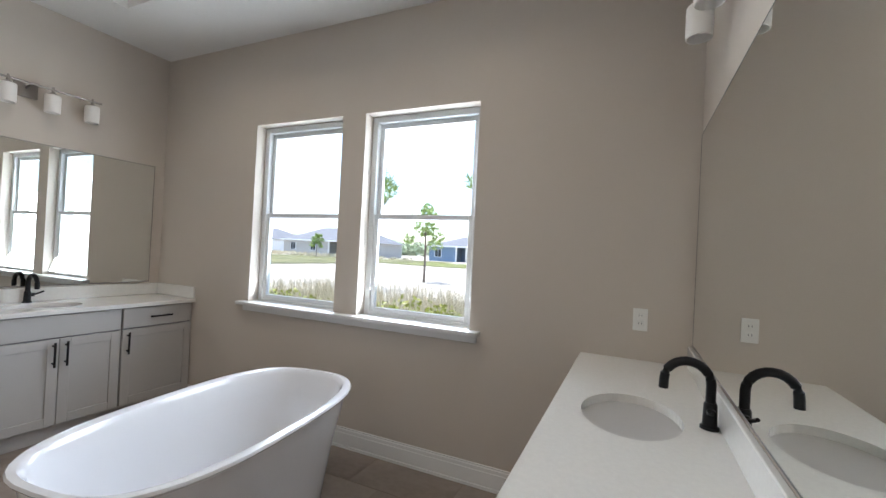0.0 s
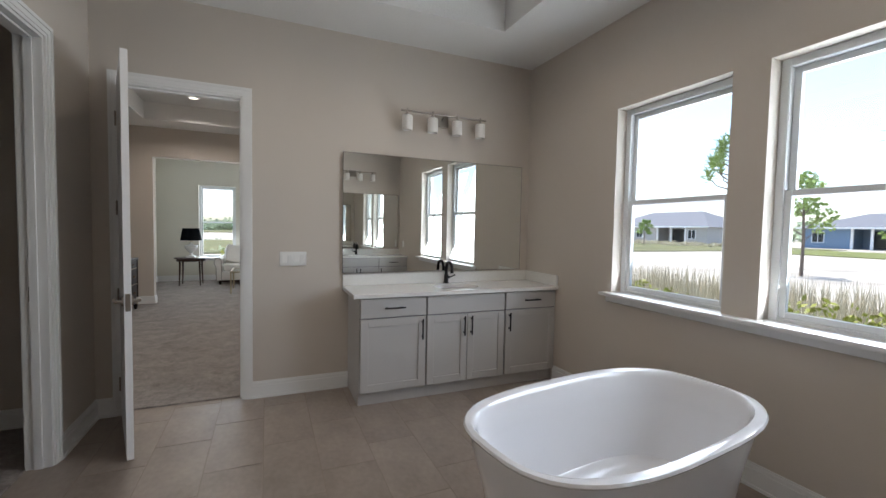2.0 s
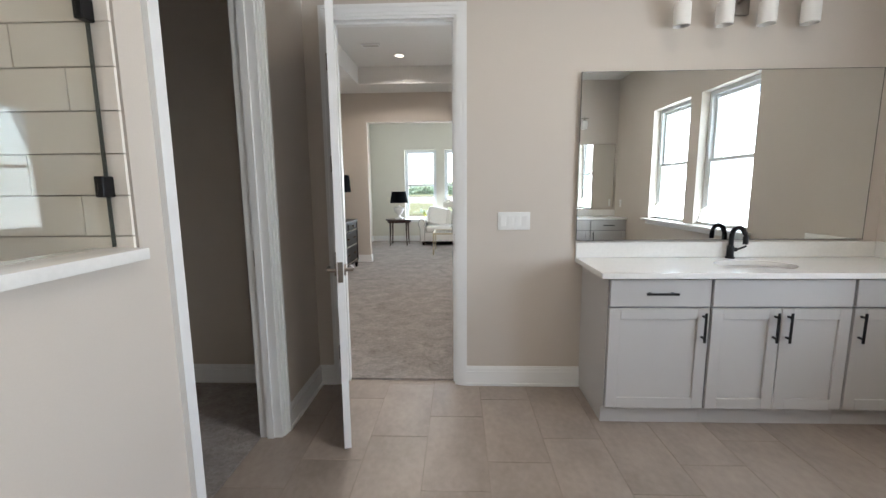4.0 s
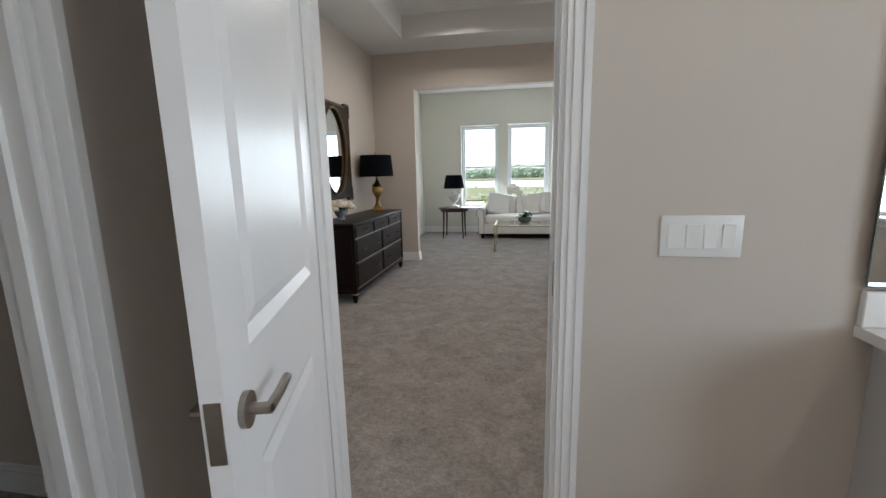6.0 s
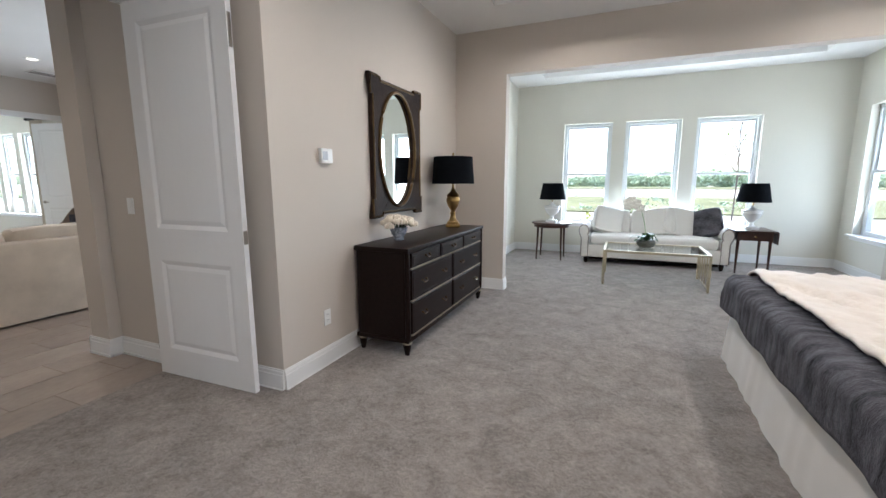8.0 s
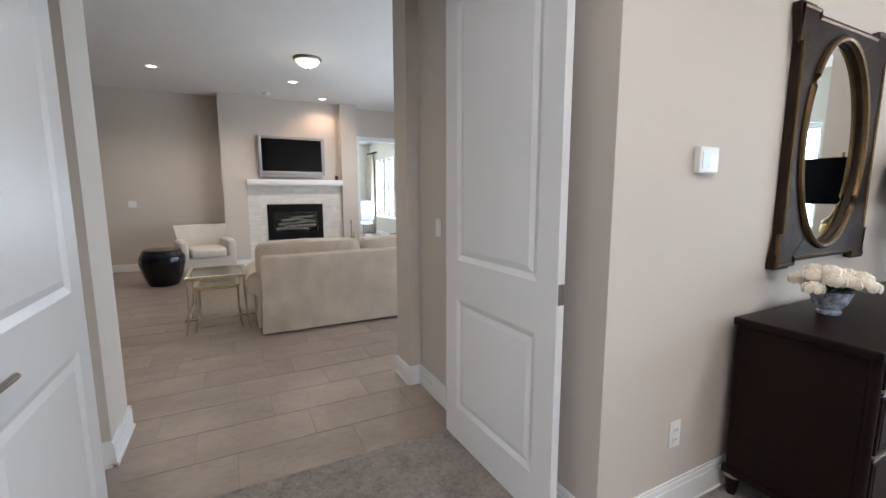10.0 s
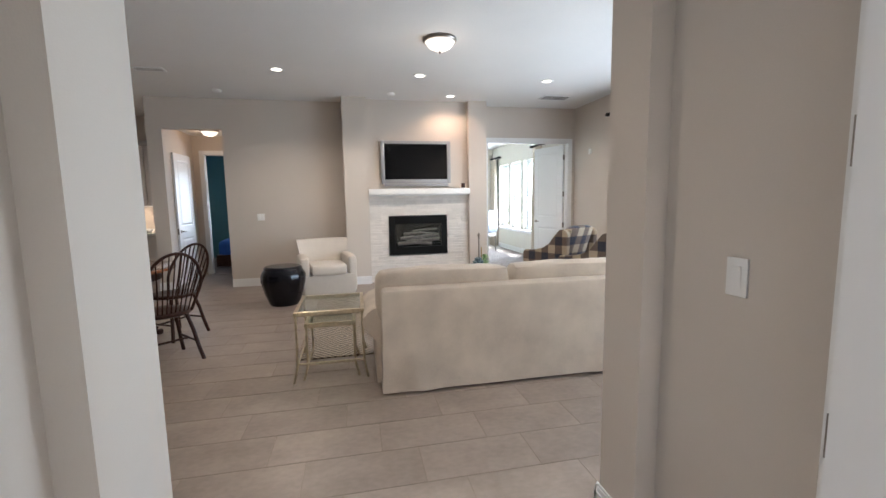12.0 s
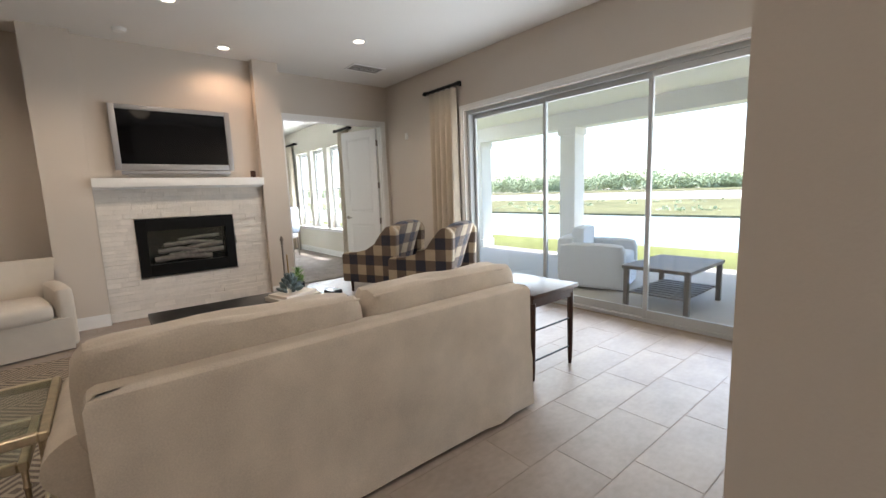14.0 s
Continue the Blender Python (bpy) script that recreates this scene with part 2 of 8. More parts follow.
M["bowl_glow"] = glow("lit_frosted_bowl", (1.0, 0.80, 0.58), 0.16)
M["vent"] = mat("white_vent_steel", (0.52, 0.50, 0.48), 0.5, var=0.05, bump=0.0)


def carpet_material(name, base):
    """Cut pile: trodden patches, tufts and fibre grain."""
    m = mat(name, base, 0.95, var=0.10, scale=55, bump=0.0, spec=0.1, sheen=0.12)
    nt = m.node_tree
    b = nt.nodes["Principled BSDF"]
    old = b.inputs["Base Color"].links[0].from_socket
    tc = nt.nodes.new("ShaderNodeTexCoord")
    n1, n2, n3 = (nt.nodes.new("ShaderNodeTexNoise") for _ in range(3))
    for nd, s, d, w in ((n1, 5.5, 6, 0.9), (n2, 42, 3, 0.8), (n3, 260, 2, 0.0)):
        nd.inputs["Scale"].default_value, nd.inputs["Detail"].default_value, nd.inputs["Distortion"].default_value = s, d, w
        nt.links.new(tc.outputs["Object"], nd.inputs["Vector"])

    def mth(op, a, c):
        nd = nt.nodes.new("ShaderNodeMath")
        nd.operation = op
        for k, v in enumerate((a, c)):
            if isinstance(v, float):
                nd.inputs[k].default_value = v
            else:
                nt.links.new(v, nd.inputs[k])
        return nd.outputs[0]
    mix = mth('ADD', mth('ADD', mth('MULTIPLY', n1.outputs[0], 0.9), mth('MULTIPLY', n2.outputs[0], 0.85)), mth('MULTIPLY', n3.outputs[0], 0.5))
    mr = nt.nodes.new("ShaderNodeMapRange")
    mr.inputs[1].default_value, mr.inputs[2].default_value, mr.inputs[3].default_value, mr.inputs[4].default_value = 0.78, 1.47, 0.60, 1.40
    nt.links.new(mix, mr.inputs[0])
    sc = nt.nodes.new("ShaderNodeVectorMath")
    sc.operation = 'SCALE'
    nt.links.new(old, sc.inputs[0])
    nt.links.new(mr.outputs[0], sc.inputs["Scale"])
    nt.links.new(sc.outputs[0], b.inputs["Base Color"])
    bp = nt.nodes.new("ShaderNodeBump")
    bp.inputs["Strength"].default_value, bp.inputs["Distance"].default_value = 0.9, 0.012
    nt.links.new(mix, bp.inputs["Height"])
    nt.links.new(bp.outputs[0], b.inputs["Normal"])
    return m


M["carpet"] = carpet_material("grey_carpet", (0.28, 0.249, 0.228))

# ---- mesh helpers ----


def box(bm, x0, x1, y0, y1, z0, z1, bev=0.0, seg=2):
    r = bmesh.ops.create_cube(bm, size=1.0)
    vs = r["verts"]
    bmesh.ops.scale(bm, vec=(abs(x1 - x0), abs(y1 - y0), abs(z1 - z0)), verts=vs)
    bmesh.ops.translate(bm, vec=((x0 + x1) / 2, (y0 + y1) / 2, (z0 + z1) / 2), verts=vs)
    if bev:
        es = list({e for v in vs for e in v.link_edges})
        r = bmesh.ops.bevel(bm, geom=es, offset=bev, segments=seg, affect='EDGES', profile=0.6)
        vs = [v for v in r["verts"]]
    return vs


def lathe(bm, prof, seg=20, at=(0, 0, 0), sx=1.0, sy=1.0):
    """A turned shape from (radius, height) pairs."""
    rings = []
    for r, z in prof:
        rings.append([bm.verts.new((at[0] + sx * r * math.cos(2 * math.pi * i / seg), at[1] + sy * r * math.sin(2 * math.pi * i / seg), at[2] + z)) for i in range(seg)])
    for a, b in zip(rings, rings[1:]):
        for i in range(seg):
            f = bm.faces.new((a[i], a[(i + 1) % seg], b[(i + 1) % seg], b[i]))
            f.smooth = True
    if prof[0][0] > 1e-4:
        bm.faces.new(list(reversed(rings[0])))
    if prof[-1][0] > 1e-4:
        bm.faces.new(rings[-1])
    return bm


def tube(bm, pts, r, seg=8, r2=None, closed=False):
    """A round bar along points."""
    pts = [Vector(p) for p in pts]
    rings, n = [], len(pts)
    for i, p in enumerate(pts):
        d = (pts[(i + 1) % n] - pts[i - 1]) if closed else (pts[min(i + 1, n - 1)] - pts[max(i - 1, 0)])
        d.normalize()
        up = Vector((0, 0, 1)) if abs(d.z) < 0.9 else Vector((1, 0, 0))
        a = d.cross(up).normalized()
        b = d.cross(a).normalized()
        rr = r if r2 is None else r + (r2 - r) * i / (n - 1)
        rings.append([bm.verts.new(p + rr * (math.cos(2 * math.pi * k / seg) * a + math.sin(2 * math.pi * k / seg) * b)) for k in range(seg)])
    pairs = list(zip(rings, rings[1:])) + ([(rings[-1], rings[0])] if closed else [])
    for a, b in pairs:
        for k in range(seg):
            f = bm.faces.new((a[k], a[(k + 1) % seg], b[(k + 1) % seg], b[k]))
            f.smooth = True
    if not closed:
        bm.faces.new(list(reversed(rings[0])))
        bm.faces.new(rings[-1])
    return bm


def prism(bm, outline, z0, z1):
    """An upright block over a flat outline of (x, y)."""
    lo = [bm.verts.new((x, y, z0)) for x, y in outline]
    hi = [bm.verts.new((x, y, z1)) for x, y in outline]
    n = len(lo)
    for i in range(n):
        bm.faces.new((lo[i], lo[(i + 1) % n], hi[(i + 1) % n], hi[i]))
    bm.faces.new(list(reversed(lo)))
    bm.faces.new(hi)
    return bm


def soft_box(bm, x0, x1, y0, y1, z0, z1, puff=0.04, cuts=6, wob=0.0, sd=0):
    """A stuffed cushion: a box that bulges and rounds off."""
    r = bmesh.ops.create_cube(bm, size=2.0)
    es = list({e for v in r["verts"] for e in v.link_edges})
    bmesh.ops.subdivide_edges(bm, edges=es, cuts=cuts, use_grid_fill=True)
    vs = [v for v in bm.verts if v.is_valid and not v.tag]
    cx, cy, cz = (x0 + x1) / 2, (y0 + y1) / 2, (z0 + z1) / 2
    hx, hy, hz = abs(x1 - x0) / 2, abs(y1 - y0) / 2, abs(z1 - z0) / 2
    for v in vs:
        u = v.co.copy()
        p = 5.0
        k = 1.0 / max((abs(u.x) ** p + abs(u.y) ** p + abs(u.z) ** p) ** (1 / p), 1e-6)
        u = u * (0.35 + 0.65 * k)
        bulge = (1 - min(1, abs(u.x)) ** 2) * (1 - min(1, abs(u.y)) ** 2)
        nz = noise.noise(Vector((u.x * 2 + sd, u.y * 2, u.z * 2 + sd))) * wob
        v.co = (cx + u.x * hx, cy + u.y * hy, cz + u.z * hz + math.copysign(puff, u.z) * bulge * abs(u.z) + nz)
        v.tag = True
    for f in bm.faces:
        f.smooth = True
    return vs


def shade(ob, angle=35):
    for p in ob.data.polygons:
        p.use_smooth = True
    ob.data.set_sharp_from_angle(angle=radians(angle))


def obj(name, bm, material, smooth=True):
    me = bpy.data.meshes.new(name)
    bmesh.ops.recalc_face_normals(bm, faces=bm.faces[:])
    bm.to_mesh(me)
    bm.free()
    me.materials.append(material)
    ob = new(name, me)
    if smooth:
        shade(ob)
    return ob


def part(name, bm, material, parent, label="", smooth=True):
    ob = obj(name, bm, material, smooth)
    ob.parent = parent
    if label:
        tagged(ob, label=label)
    return ob


def thing(name, x, y, z, turn=0, label="", category="", group=""):
    ob = new(name)
    ob.empty_display_size = 0.1
    ob.matrix_world = pose(x, y, z, 0, 0, turn)
    return tagged(ob, label, category, group)


def struct(name, bm, material, label="", category="", smooth=True):
    return tagged(obj(name, bm, material, smooth), label, category, "", "structure")


def B(*a, **k):
    bm = bmesh.new()
    box(bm, *a, **k)
    return bm


def T(pts, r, seg=8, **k):
    return tube(bmesh.new(), pts, r, seg, **k)


def L(prof, seg=20, **k):
    return lathe(bmesh.new(), prof, seg, **k)


def wall(name, axis, a0, a1, t0, t1, z0, z1, holes, material, label):
    """A wall along an axis from a0 to a1, between the faces t0 and t1, with openings (b0, b1, zb, zt) right through it."""
    bm = bmesh.new()

    def slab(u0, u1, w0, w1):
        if u1 - u0 > 1e-4 and w1 - w0 > 1e-4:
            if axis == "x":
                box(bm, u0, u1, t0, t1, w0, w1)
            else:
                box(bm, t0, t1, u0, u1, w0, w1)
    at = a0
    for b0, b1, zb, zt in sorted(holes):
        slab(at, b0, z0, z1)
        slab(b0, b1, z0, zb)
        slab(b0, b1, zt, z1)
        at = b1
    slab(at, a1, z0, z1)
    return struct(name, bm, material, label, "wall", smooth=False)


def arc(cx, cz, r, a0, a1, n):
    return [(cx + r * math.cos(radians(a0 + (a1 - a0) * i / n)), cz + r * math.sin(radians(a0 + (a1 - a0) * i / n))) for i in range(n + 1)]

# ---- the setting: floors, walls, ceilings ----
BW, BS, BC = 2.65, -4.24, 3.02          # bathroom: window wall, mirror wall, ceiling
EW, EN, EC = -2.24, 4.89, 3.03          # bedroom: dresser wall, arch wall, ceiling
SN, SE = 8.12, 2.72                     # sitting room: window wall, side wall
LW, LN, LC = -10.14, 5.02, 3.12         # living room: fireplace wall, glass-door wall, ceiling
LE = -4.10

struct("floor_bath", B(-2.6, BW + 0.2, BS - 0.2, 0.06, -0.12, -0.0012), M["grout"], "beige grout bed under the bathroom tiles", "floor", False)
struct("floor_bedroom", B(-3.22, 2.92, 0.06, SN + 0.2, -0.12, 0.012), M["carpet"], "grey cut-pile bedroom carpet with footprints", "carpet", False)
struct("floor_living", B(LW - 2.6, -3.22, -5.2, LN + 0.2, -0.12, -0.0012), M["grout"], "beige grout bed under the living room tiles", "floor", False)
struct("floor_study", B(-15.2, LW - 0.06, 1.4, LN + 0.2, -0.11, 0.012), M["carpet"], "grey carpet in the study", "carpet", False)
struct("floor_closet", B(-2.4, -1.07, -1.38, -0.02, -0.1, 0.008), M["carpet"], "grey carpet in the closet", "carpet", False)

DOOR_A = (-0.78, 0.0, 0.0, 2.385)
wall("wall_bath_north", "x", -1.07, 2.92, 0.0, 0.12, 0, 3.45, [DOOR_A], M["wall"], "greige painted wall between bathroom and bedroom")
wall("wall_bedroom_south", "x", -3.27, -1.07, 0.0, 0.12, 0, 3.45, [], M["wall"], "greige painted bedroom wall beside the doorway")
WIN_L, WIN_R = (-2.016, -1.162, 0.90, 2.335), (-3.061, -2.215, 0.90, 2.335)
wall("wall_bath_east", "y", BS - 0.2, 0.0, BW, BW + 0.2, 0, 3.45, [WIN_L, WIN_R], M["wall"], "greige painted bathroom wall with two window openings")
wall("wall_bath_south", "x", -2.6, BW + 0.2, BS - 0.2, BS, 0, 3.45, [], M["wall"], "greige painted wall behind the mirror")
CLOSET = (-1.325, -0.63, 0.0, 2.40)
wall("wall_bath_closet", "y", -1.50, 0.0, -1.07, -0.95, 0, 3.45, [CLOSET], M["wall"], "greige painted wall with the closet opening")
wall("wall_shower_half", "y", -3.2, -1.50, -1.07, -0.95, 0, 1.13, [], M["wall"], "painted half wall of the shower")
wall("wall_bath_west", "y", BS, -3.2, -1.07, -0.95, 0, 3.45, [], M["wall"], "greige painted bathroom wall beside the shower")
wall("wall_shower_north", "x", -2.4, -1.07, -1.50, -1.38, 0, 3.45, [], M["wall"], "wall behind the shower tiles")
wall("wall_shower_west", "y", -3.3, 0.0, -2.5, -2.4, 0, 3.45, [], M["wall"], "far wall of shower and closet")
wall("wall_shower_south", "x", -2.4, -1.07, -3.27, -3.2, 0, 3.45, [], M["wall"], "wall at the end of the shower")

ARCH = (-1.62, 1.90, 0.0, 2.53)
wall("wall_bedroom_north", "x", EW - 0.12, 2.72, EN, EN + 0.14, 0, 3.45, [ARCH], M["wall"], "greige wall with a wide opening to the sitting room")
wall("wall_bedroom_west", "y", 1.91, EN, EW - 0.12, EW, 0, 3.45, [], M["wall"], "greige painted wall behind the dresser")
wall("wall_recess_north", "x", -3.27, EW - 0.12, 1.91, 2.03, 0, 3.45, [], M["wall"], "short return wall of the entry recess")
EWIN = (3.80, 4.70, 0.55, 2.35)
DOOR_B = (0.16, 1.85, 0.0, 2.43)
wall("wall_recess_west", "y", 0.12, 1.91, -3.27, -3.2, 0, 3.45, [DOOR_B], M["wall"], "greige wall with the double door opening")
wall("wall_bedroom_east", "y", 0.12, EN, 2.72, 2.92, 0, 3.45, [EWIN], M["wall"], "greige painted wall behind the bed")
wall("wall_sitting_west", "y", EN + 0.14, SN, EW - 0.12, EW, 0, 3.45, [], M["wall_sit"], "pale painted sitting room wall")
SWIN = [(-1.366, -0.55, 0.55, 2.35), (-0.34, 0.52, 0.55, 2.35), (0.73, 1.62, 0.55, 2.35)]
wall("wall_sitting_north", "x", EW - 0.12, SE + 0.2, SN, SN + 0.2, 0, 3.45, SWIN, M["wall_sit"], "pale painted wall with three tall windows")
SWIN_E = (6.8, 7.72, 0.55, 2.35)
wall("wall_sitting_east", "y", EN + 0.14, SN, SE, SE + 0.2, 0, 3.45, [SWIN_E], M["wall_sit"], "pale painted wall with a side window")

wall("wall_hall_north", "x", -3.87, -3.27, 1.90, 2.03, 0, 3.45, [], M["wall"], "greige hall wall with a light switch")
wall("wall_hall_pier_north", "x", LE, -3.87, 1.81, 2.03, 0, 3.45, [], M["wall"], "square wall end of the hall opening")
wall("wall_hall_south", "x", -3.72, -3.27, -0.12, 0.02, 0, 3.45, [], M["wall"], "greige hall wall")
wall("wall_hall_pier_south", "x", LE, -3.72, -0.12, 0.12, 0, 3.45, [], M["wall"], "square wall end of the hall opening")
wall("wall_living_east", "y", 2.03, LN, LE, LE + 0.12, 0, 3.45, [], M["wall"], "greige living room wall backing the bedroom")
wall("wall_kitchen_east", "y", -5.2, -0.12, LE, LE + 0.12, 0, 3.45, [], M["wall"], "greige wall beside the dining table")
SLIDER = (-8.20, -4.45, 0.0, 2.42)
wall("wall_living_north", "x", LW - 0.12, LE + 0.12, LN, LN + 0.2, 0, 3.45, [SLIDER], M["wall"], "greige wall with the wide sliding glass door")
HALL2, STUDY = (-2.20, -1.31, 0.0, 2.63), (3.24, 4.90, 0.0, 2.49)
wall("wall_living_west", "y", -2.42, LN, LW - 0.12, LW, 0, 3.45, [HALL2, STUDY], M["wall"], "greige wall with a hallway opening and study doors")
wall("wall_kitchen_return", "x", -11.8, LW - 0.12, -2.42, -2.30, 0, 3.45, [], M["wall"], "greige wall between kitchen and hallway")
wall("wall_kitchen_west", "y", -5.2, -2.42, -11.92, -11.8, 0, 3.45, [], M["wall"], "greige wall behind the kitchen cabinets")
wall("wall_kitchen_south", "x", -11.9, LE + 0.12, -5.3, -5.2, 0, 3.45, [], M["wall"], "greige wall closing the kitchen side")
END_DOOR = (-2.12, -1.42, 0.0, 2.4)
wall("wall_hallway_west", "y", -2.30, -1.2, -11.82, -11.7, 0, 3.45, [END_DOOR], M["wall"], "wall at the end of the hallway with a doorway")
wall("wall_hallway_north", "x", -11.82, LW - 0.12, -1.31, -1.2, 0, 3.45, [], M["wall"], "greige hallway wall")
wall("wall_guest_west", "y", -3.6, 0.4, -14.6, -14.5, 0, 3.45, [(-0.9, 0.1, 0.8, 2.25)], M["teal_wall"], "teal painted guest room wall")
wall("wall_guest_north", "x", -14.5, -11.82, 0.3, 0.4, 0, 3.45, [], M["teal_wall"], "teal painted guest room side wall")
wall("wall_guest_south", "x", -14.5, -11.95, -3.6, -3.5, 0, 3.45, [], M["teal_wall"], "teal painted guest room side wall")
struct("floor_guest", B(-14.5, -11.7, -3.5, 0.3, -0.1, 0.008), M["carpet"], "grey guest room carpet", "carpet", False)
STW = [(-14.45, -13.75, 0.6, 2.4), (-13.55, -12.85, 0.6, 2.4), (-12.65, -11.95, 0.6, 2.4)]
wall("wall_study_north", "x", -15.2, LW - 0.12, LN, LN + 0.2, 0, 3.45, STW, M["wall_sit"], "pale study wall with three windows")
wall("wall_study_west", "y", 1.4, LN, -15.2, -15.1, 0, 3.45, [], M["wall_sit"], "pale painted study wall")
wall("wall_study_south", "x", -15.1, LW - 0.12, 1.3, 1.4, 0, 3.45, [], M["wall_sit"], "pale painted study wall")


def tray_ceiling(name, x0, x1, y0, y1, z, hole, up, label):
    """A ceiling with a raised middle."""
    bm = bmesh.new()
    hx0, hx1, hy0, hy1 = hole
    box(bm, x0, x1, y0, hy0, z, z + 0.1)
    box(bm, x0, x1, hy1, y1, z, z + 0.1)
    box(bm, x0, hx0, hy0, hy1, z, z + 0.1)
    box(bm, hx1, x1, hy0, hy1, z, z + 0.1)
    e = 0.05
    for a in ((hx0 - e, hx0, hy0 - e, hy1 + e), (hx1, hx1 + e, hy0 - e, hy1 + e), (hx0, hx1, hy0 - e, hy0), (hx0, hx1, hy1, hy1 + e)):
        box(bm, *a, z + 0.1, z + up)
    box(bm, hx0 - e, hx1 + e, hy0 - e, hy1 + e, z + up, z + up + 0.08)
    return struct(name, bm, M["ceiling"], label, "ceiling", smooth=False)


tray_ceiling("ceiling_bath", -1.07, BW, BS, 0.0, BC, (-0.35, 1.97, -3.65, -0.59), 0.26, "off-white tray ceiling of the bathroom")
struct("ceiling_shower", B(-2.5, -1.07, -3.3, 0.0, 2.9, 3.0), M["ceiling"], "plain white ceiling over shower and closet", "ceiling", False)
tray_ceiling("ceiling_bedroom", EW, 2.72, 0.12, EN, EC, (-1.60, 2.08, 0.78, 4.28), 0.27, "off-white tray ceiling of the bedroom")
struct("ceiling_recess", B(-3.27, EW, 0.12, 1.91, EC, EC + 0.1), M["ceiling"], "plain white ceiling of the entry recess", "ceiling", False)
tray_ceiling("ceiling_sitting", EW, SE, EN + 0.14, SN, 3.06, (-1.65, 2.1, 5.6, 7.55), 0.2, "off-white tray ceiling of the sitting room")
struct("ceiling_hall", B(LE, -3.27, -0.12, 2.03, LC, LC + 0.1), M["ceiling"], "plain white hall ceiling", "ceiling", False)
struct("ceiling_living", B(-11.9, LE, -5.2, LN, LC, LC + 0.1), M["ceiling"], "plain off-white living room ceiling", "ceiling", False)
struct("ceiling_hallway", B(-11.82, LW - 0.12, -2.3, -1.31, 2.75, 2.85), M["ceiling"], "plain white hallway ceiling", "ceiling", False)
struct("ceiling_study", B(-15.2, LW - 0.12, 1.3, LN, 2.95, 3.05), M["ceiling"], "plain white study ceiling", "ceiling", False)
struct("ceiling_guest", B(-14.6, -11.82, -3.6, 0.4, 2.75, 2.85), M["ceiling"], "plain white guest room ceiling", "ceiling", False)
struct("roof", B(-15.6, 4.2, -5.8, 5.3, 3.5, 3.62), M["stucco"], "flat roof slab closing the house", "roof", False)
struct("roof_sitting", B(-2.8, 3.4, 5.3, 8.8, 3.5, 3.62), M["stucco"], "roof slab over the sitting room", "roof", False)


# ---- baseboards, casings ----
def base_run(bm, axis, a0, a1, face, side, h=0.135):
    """A moulded baseboard run along a wall face; side is +1 or -1, towards the room."""
    for d, z0, z1 in ((0.016, 0.0, h - 0.035), (0.011, h - 0.035, h - 0.012), (0.006, h - 0.012, h), (0.024, 0.0, 0.018)):
        lo, hi = sorted((face, face + side * d))
        if axis == "x":
            box(bm, a0, a1, lo, hi, z0, z1)
        else:
            box(bm, lo, hi, a0, a1, z0, z1)


bm = bmesh.new()
base_run(bm, "x", 0.065, 0.82, 0.0, -1)
base_run(bm, "x", -0.95, -0.845, 0.0, -1)
base_run(bm, "y", -3.70, -0.49, BW, -1)
base_run(bm, "y", -0.565, 0.0, -0.95, 1)
base_run(bm, "y", BS, -1.39, -0.95, 1)
base_run(bm, "x", -0.95, 0.82, BS, 1)
base_run(bm, "x", -2.4, -1.07, 0.0, -1)
base_run(bm, "y", -1.38, 0.0, -2.4, 1)
struct("baseboard_bath", bm, M["trim"], "white moulded bathroom baseboard", "baseboard", False)
bm = bmesh.new()
base_run(bm, "y", 1.91, EN, EW, 1, 0.145)
base_run(bm, "x", -3.2, EW, 1.91, -1, 0.145)
base_run(bm, "x", EW, -1.62, EN, -1, 0.145)
base_run(bm, "y", EN - 0.016, EN + 0.14, -1.62, 1, 0.145)
base_run(bm, "x", 1.90, 2.72, EN, -1, 0.145)
base_run(bm, "x", -3.2, -0.85, 0.12, 1, 0.145)
base_run(bm, "x", 0.07, 2.72, 0.12, 1, 0.145)
base_run(bm, "y", 0.12, EN, 2.72, -1, 0.145)
base_run(bm, "x", EW, SE, SN, -1, 0.145)
base_run(bm, "y", EN + 0.14, SN, SE, -1, 0.145)
base_run(bm, "y", EN + 0.14, SN, EW, 1, 0.145)
struct("baseboard_bedroom", bm, M["trim"], "white moulded bedroom baseboard", "baseboard", False)
bm = bmesh.new()
base_run(bm, "x", -3.87, -3.39, 1.90, -1)
base_run(bm, "y", 1.81, 1.90, -3.87, 1)
base_run(bm, "x", LE - 0.016, -3.87 + 0.016, 1.81, -1)
base_run(bm, "y", 1.794, LN, LE, -1)
base_run(bm, "x", -3.72, -3.39, 0.02, 1)
base_run(bm, "y", 0.02, 0.12, -3.72, 1)
base_run(bm, "x", LE - 0.016, -3.72 + 0.016, 0.12, 1)
base_run(bm, "y", -5.2, 0.136, LE, -1)
base_run(bm, "x", LW, -8.25, LN, -1)
base_run(bm, "y", -1.31, 0.63, LW, 1)
base_run(bm, "x", -9.75, LW, 0.63, -1)
base_run(bm, "y", 0.614, 1.02, -9.75, 1)
base_run(bm, "y", 2.78, 3.1, -9.75, 1)
base_run(bm, "y", -2.42, -2.2, LW, 1)
base_run(bm, "x", -11.7, LW, -2.30, 1)
base_run(bm, "x", -15.1, LW - 0.12, LN, -1)
struct("baseboard_living", bm, M["trim"], "white moulded living room baseboard", "baseboard", False)


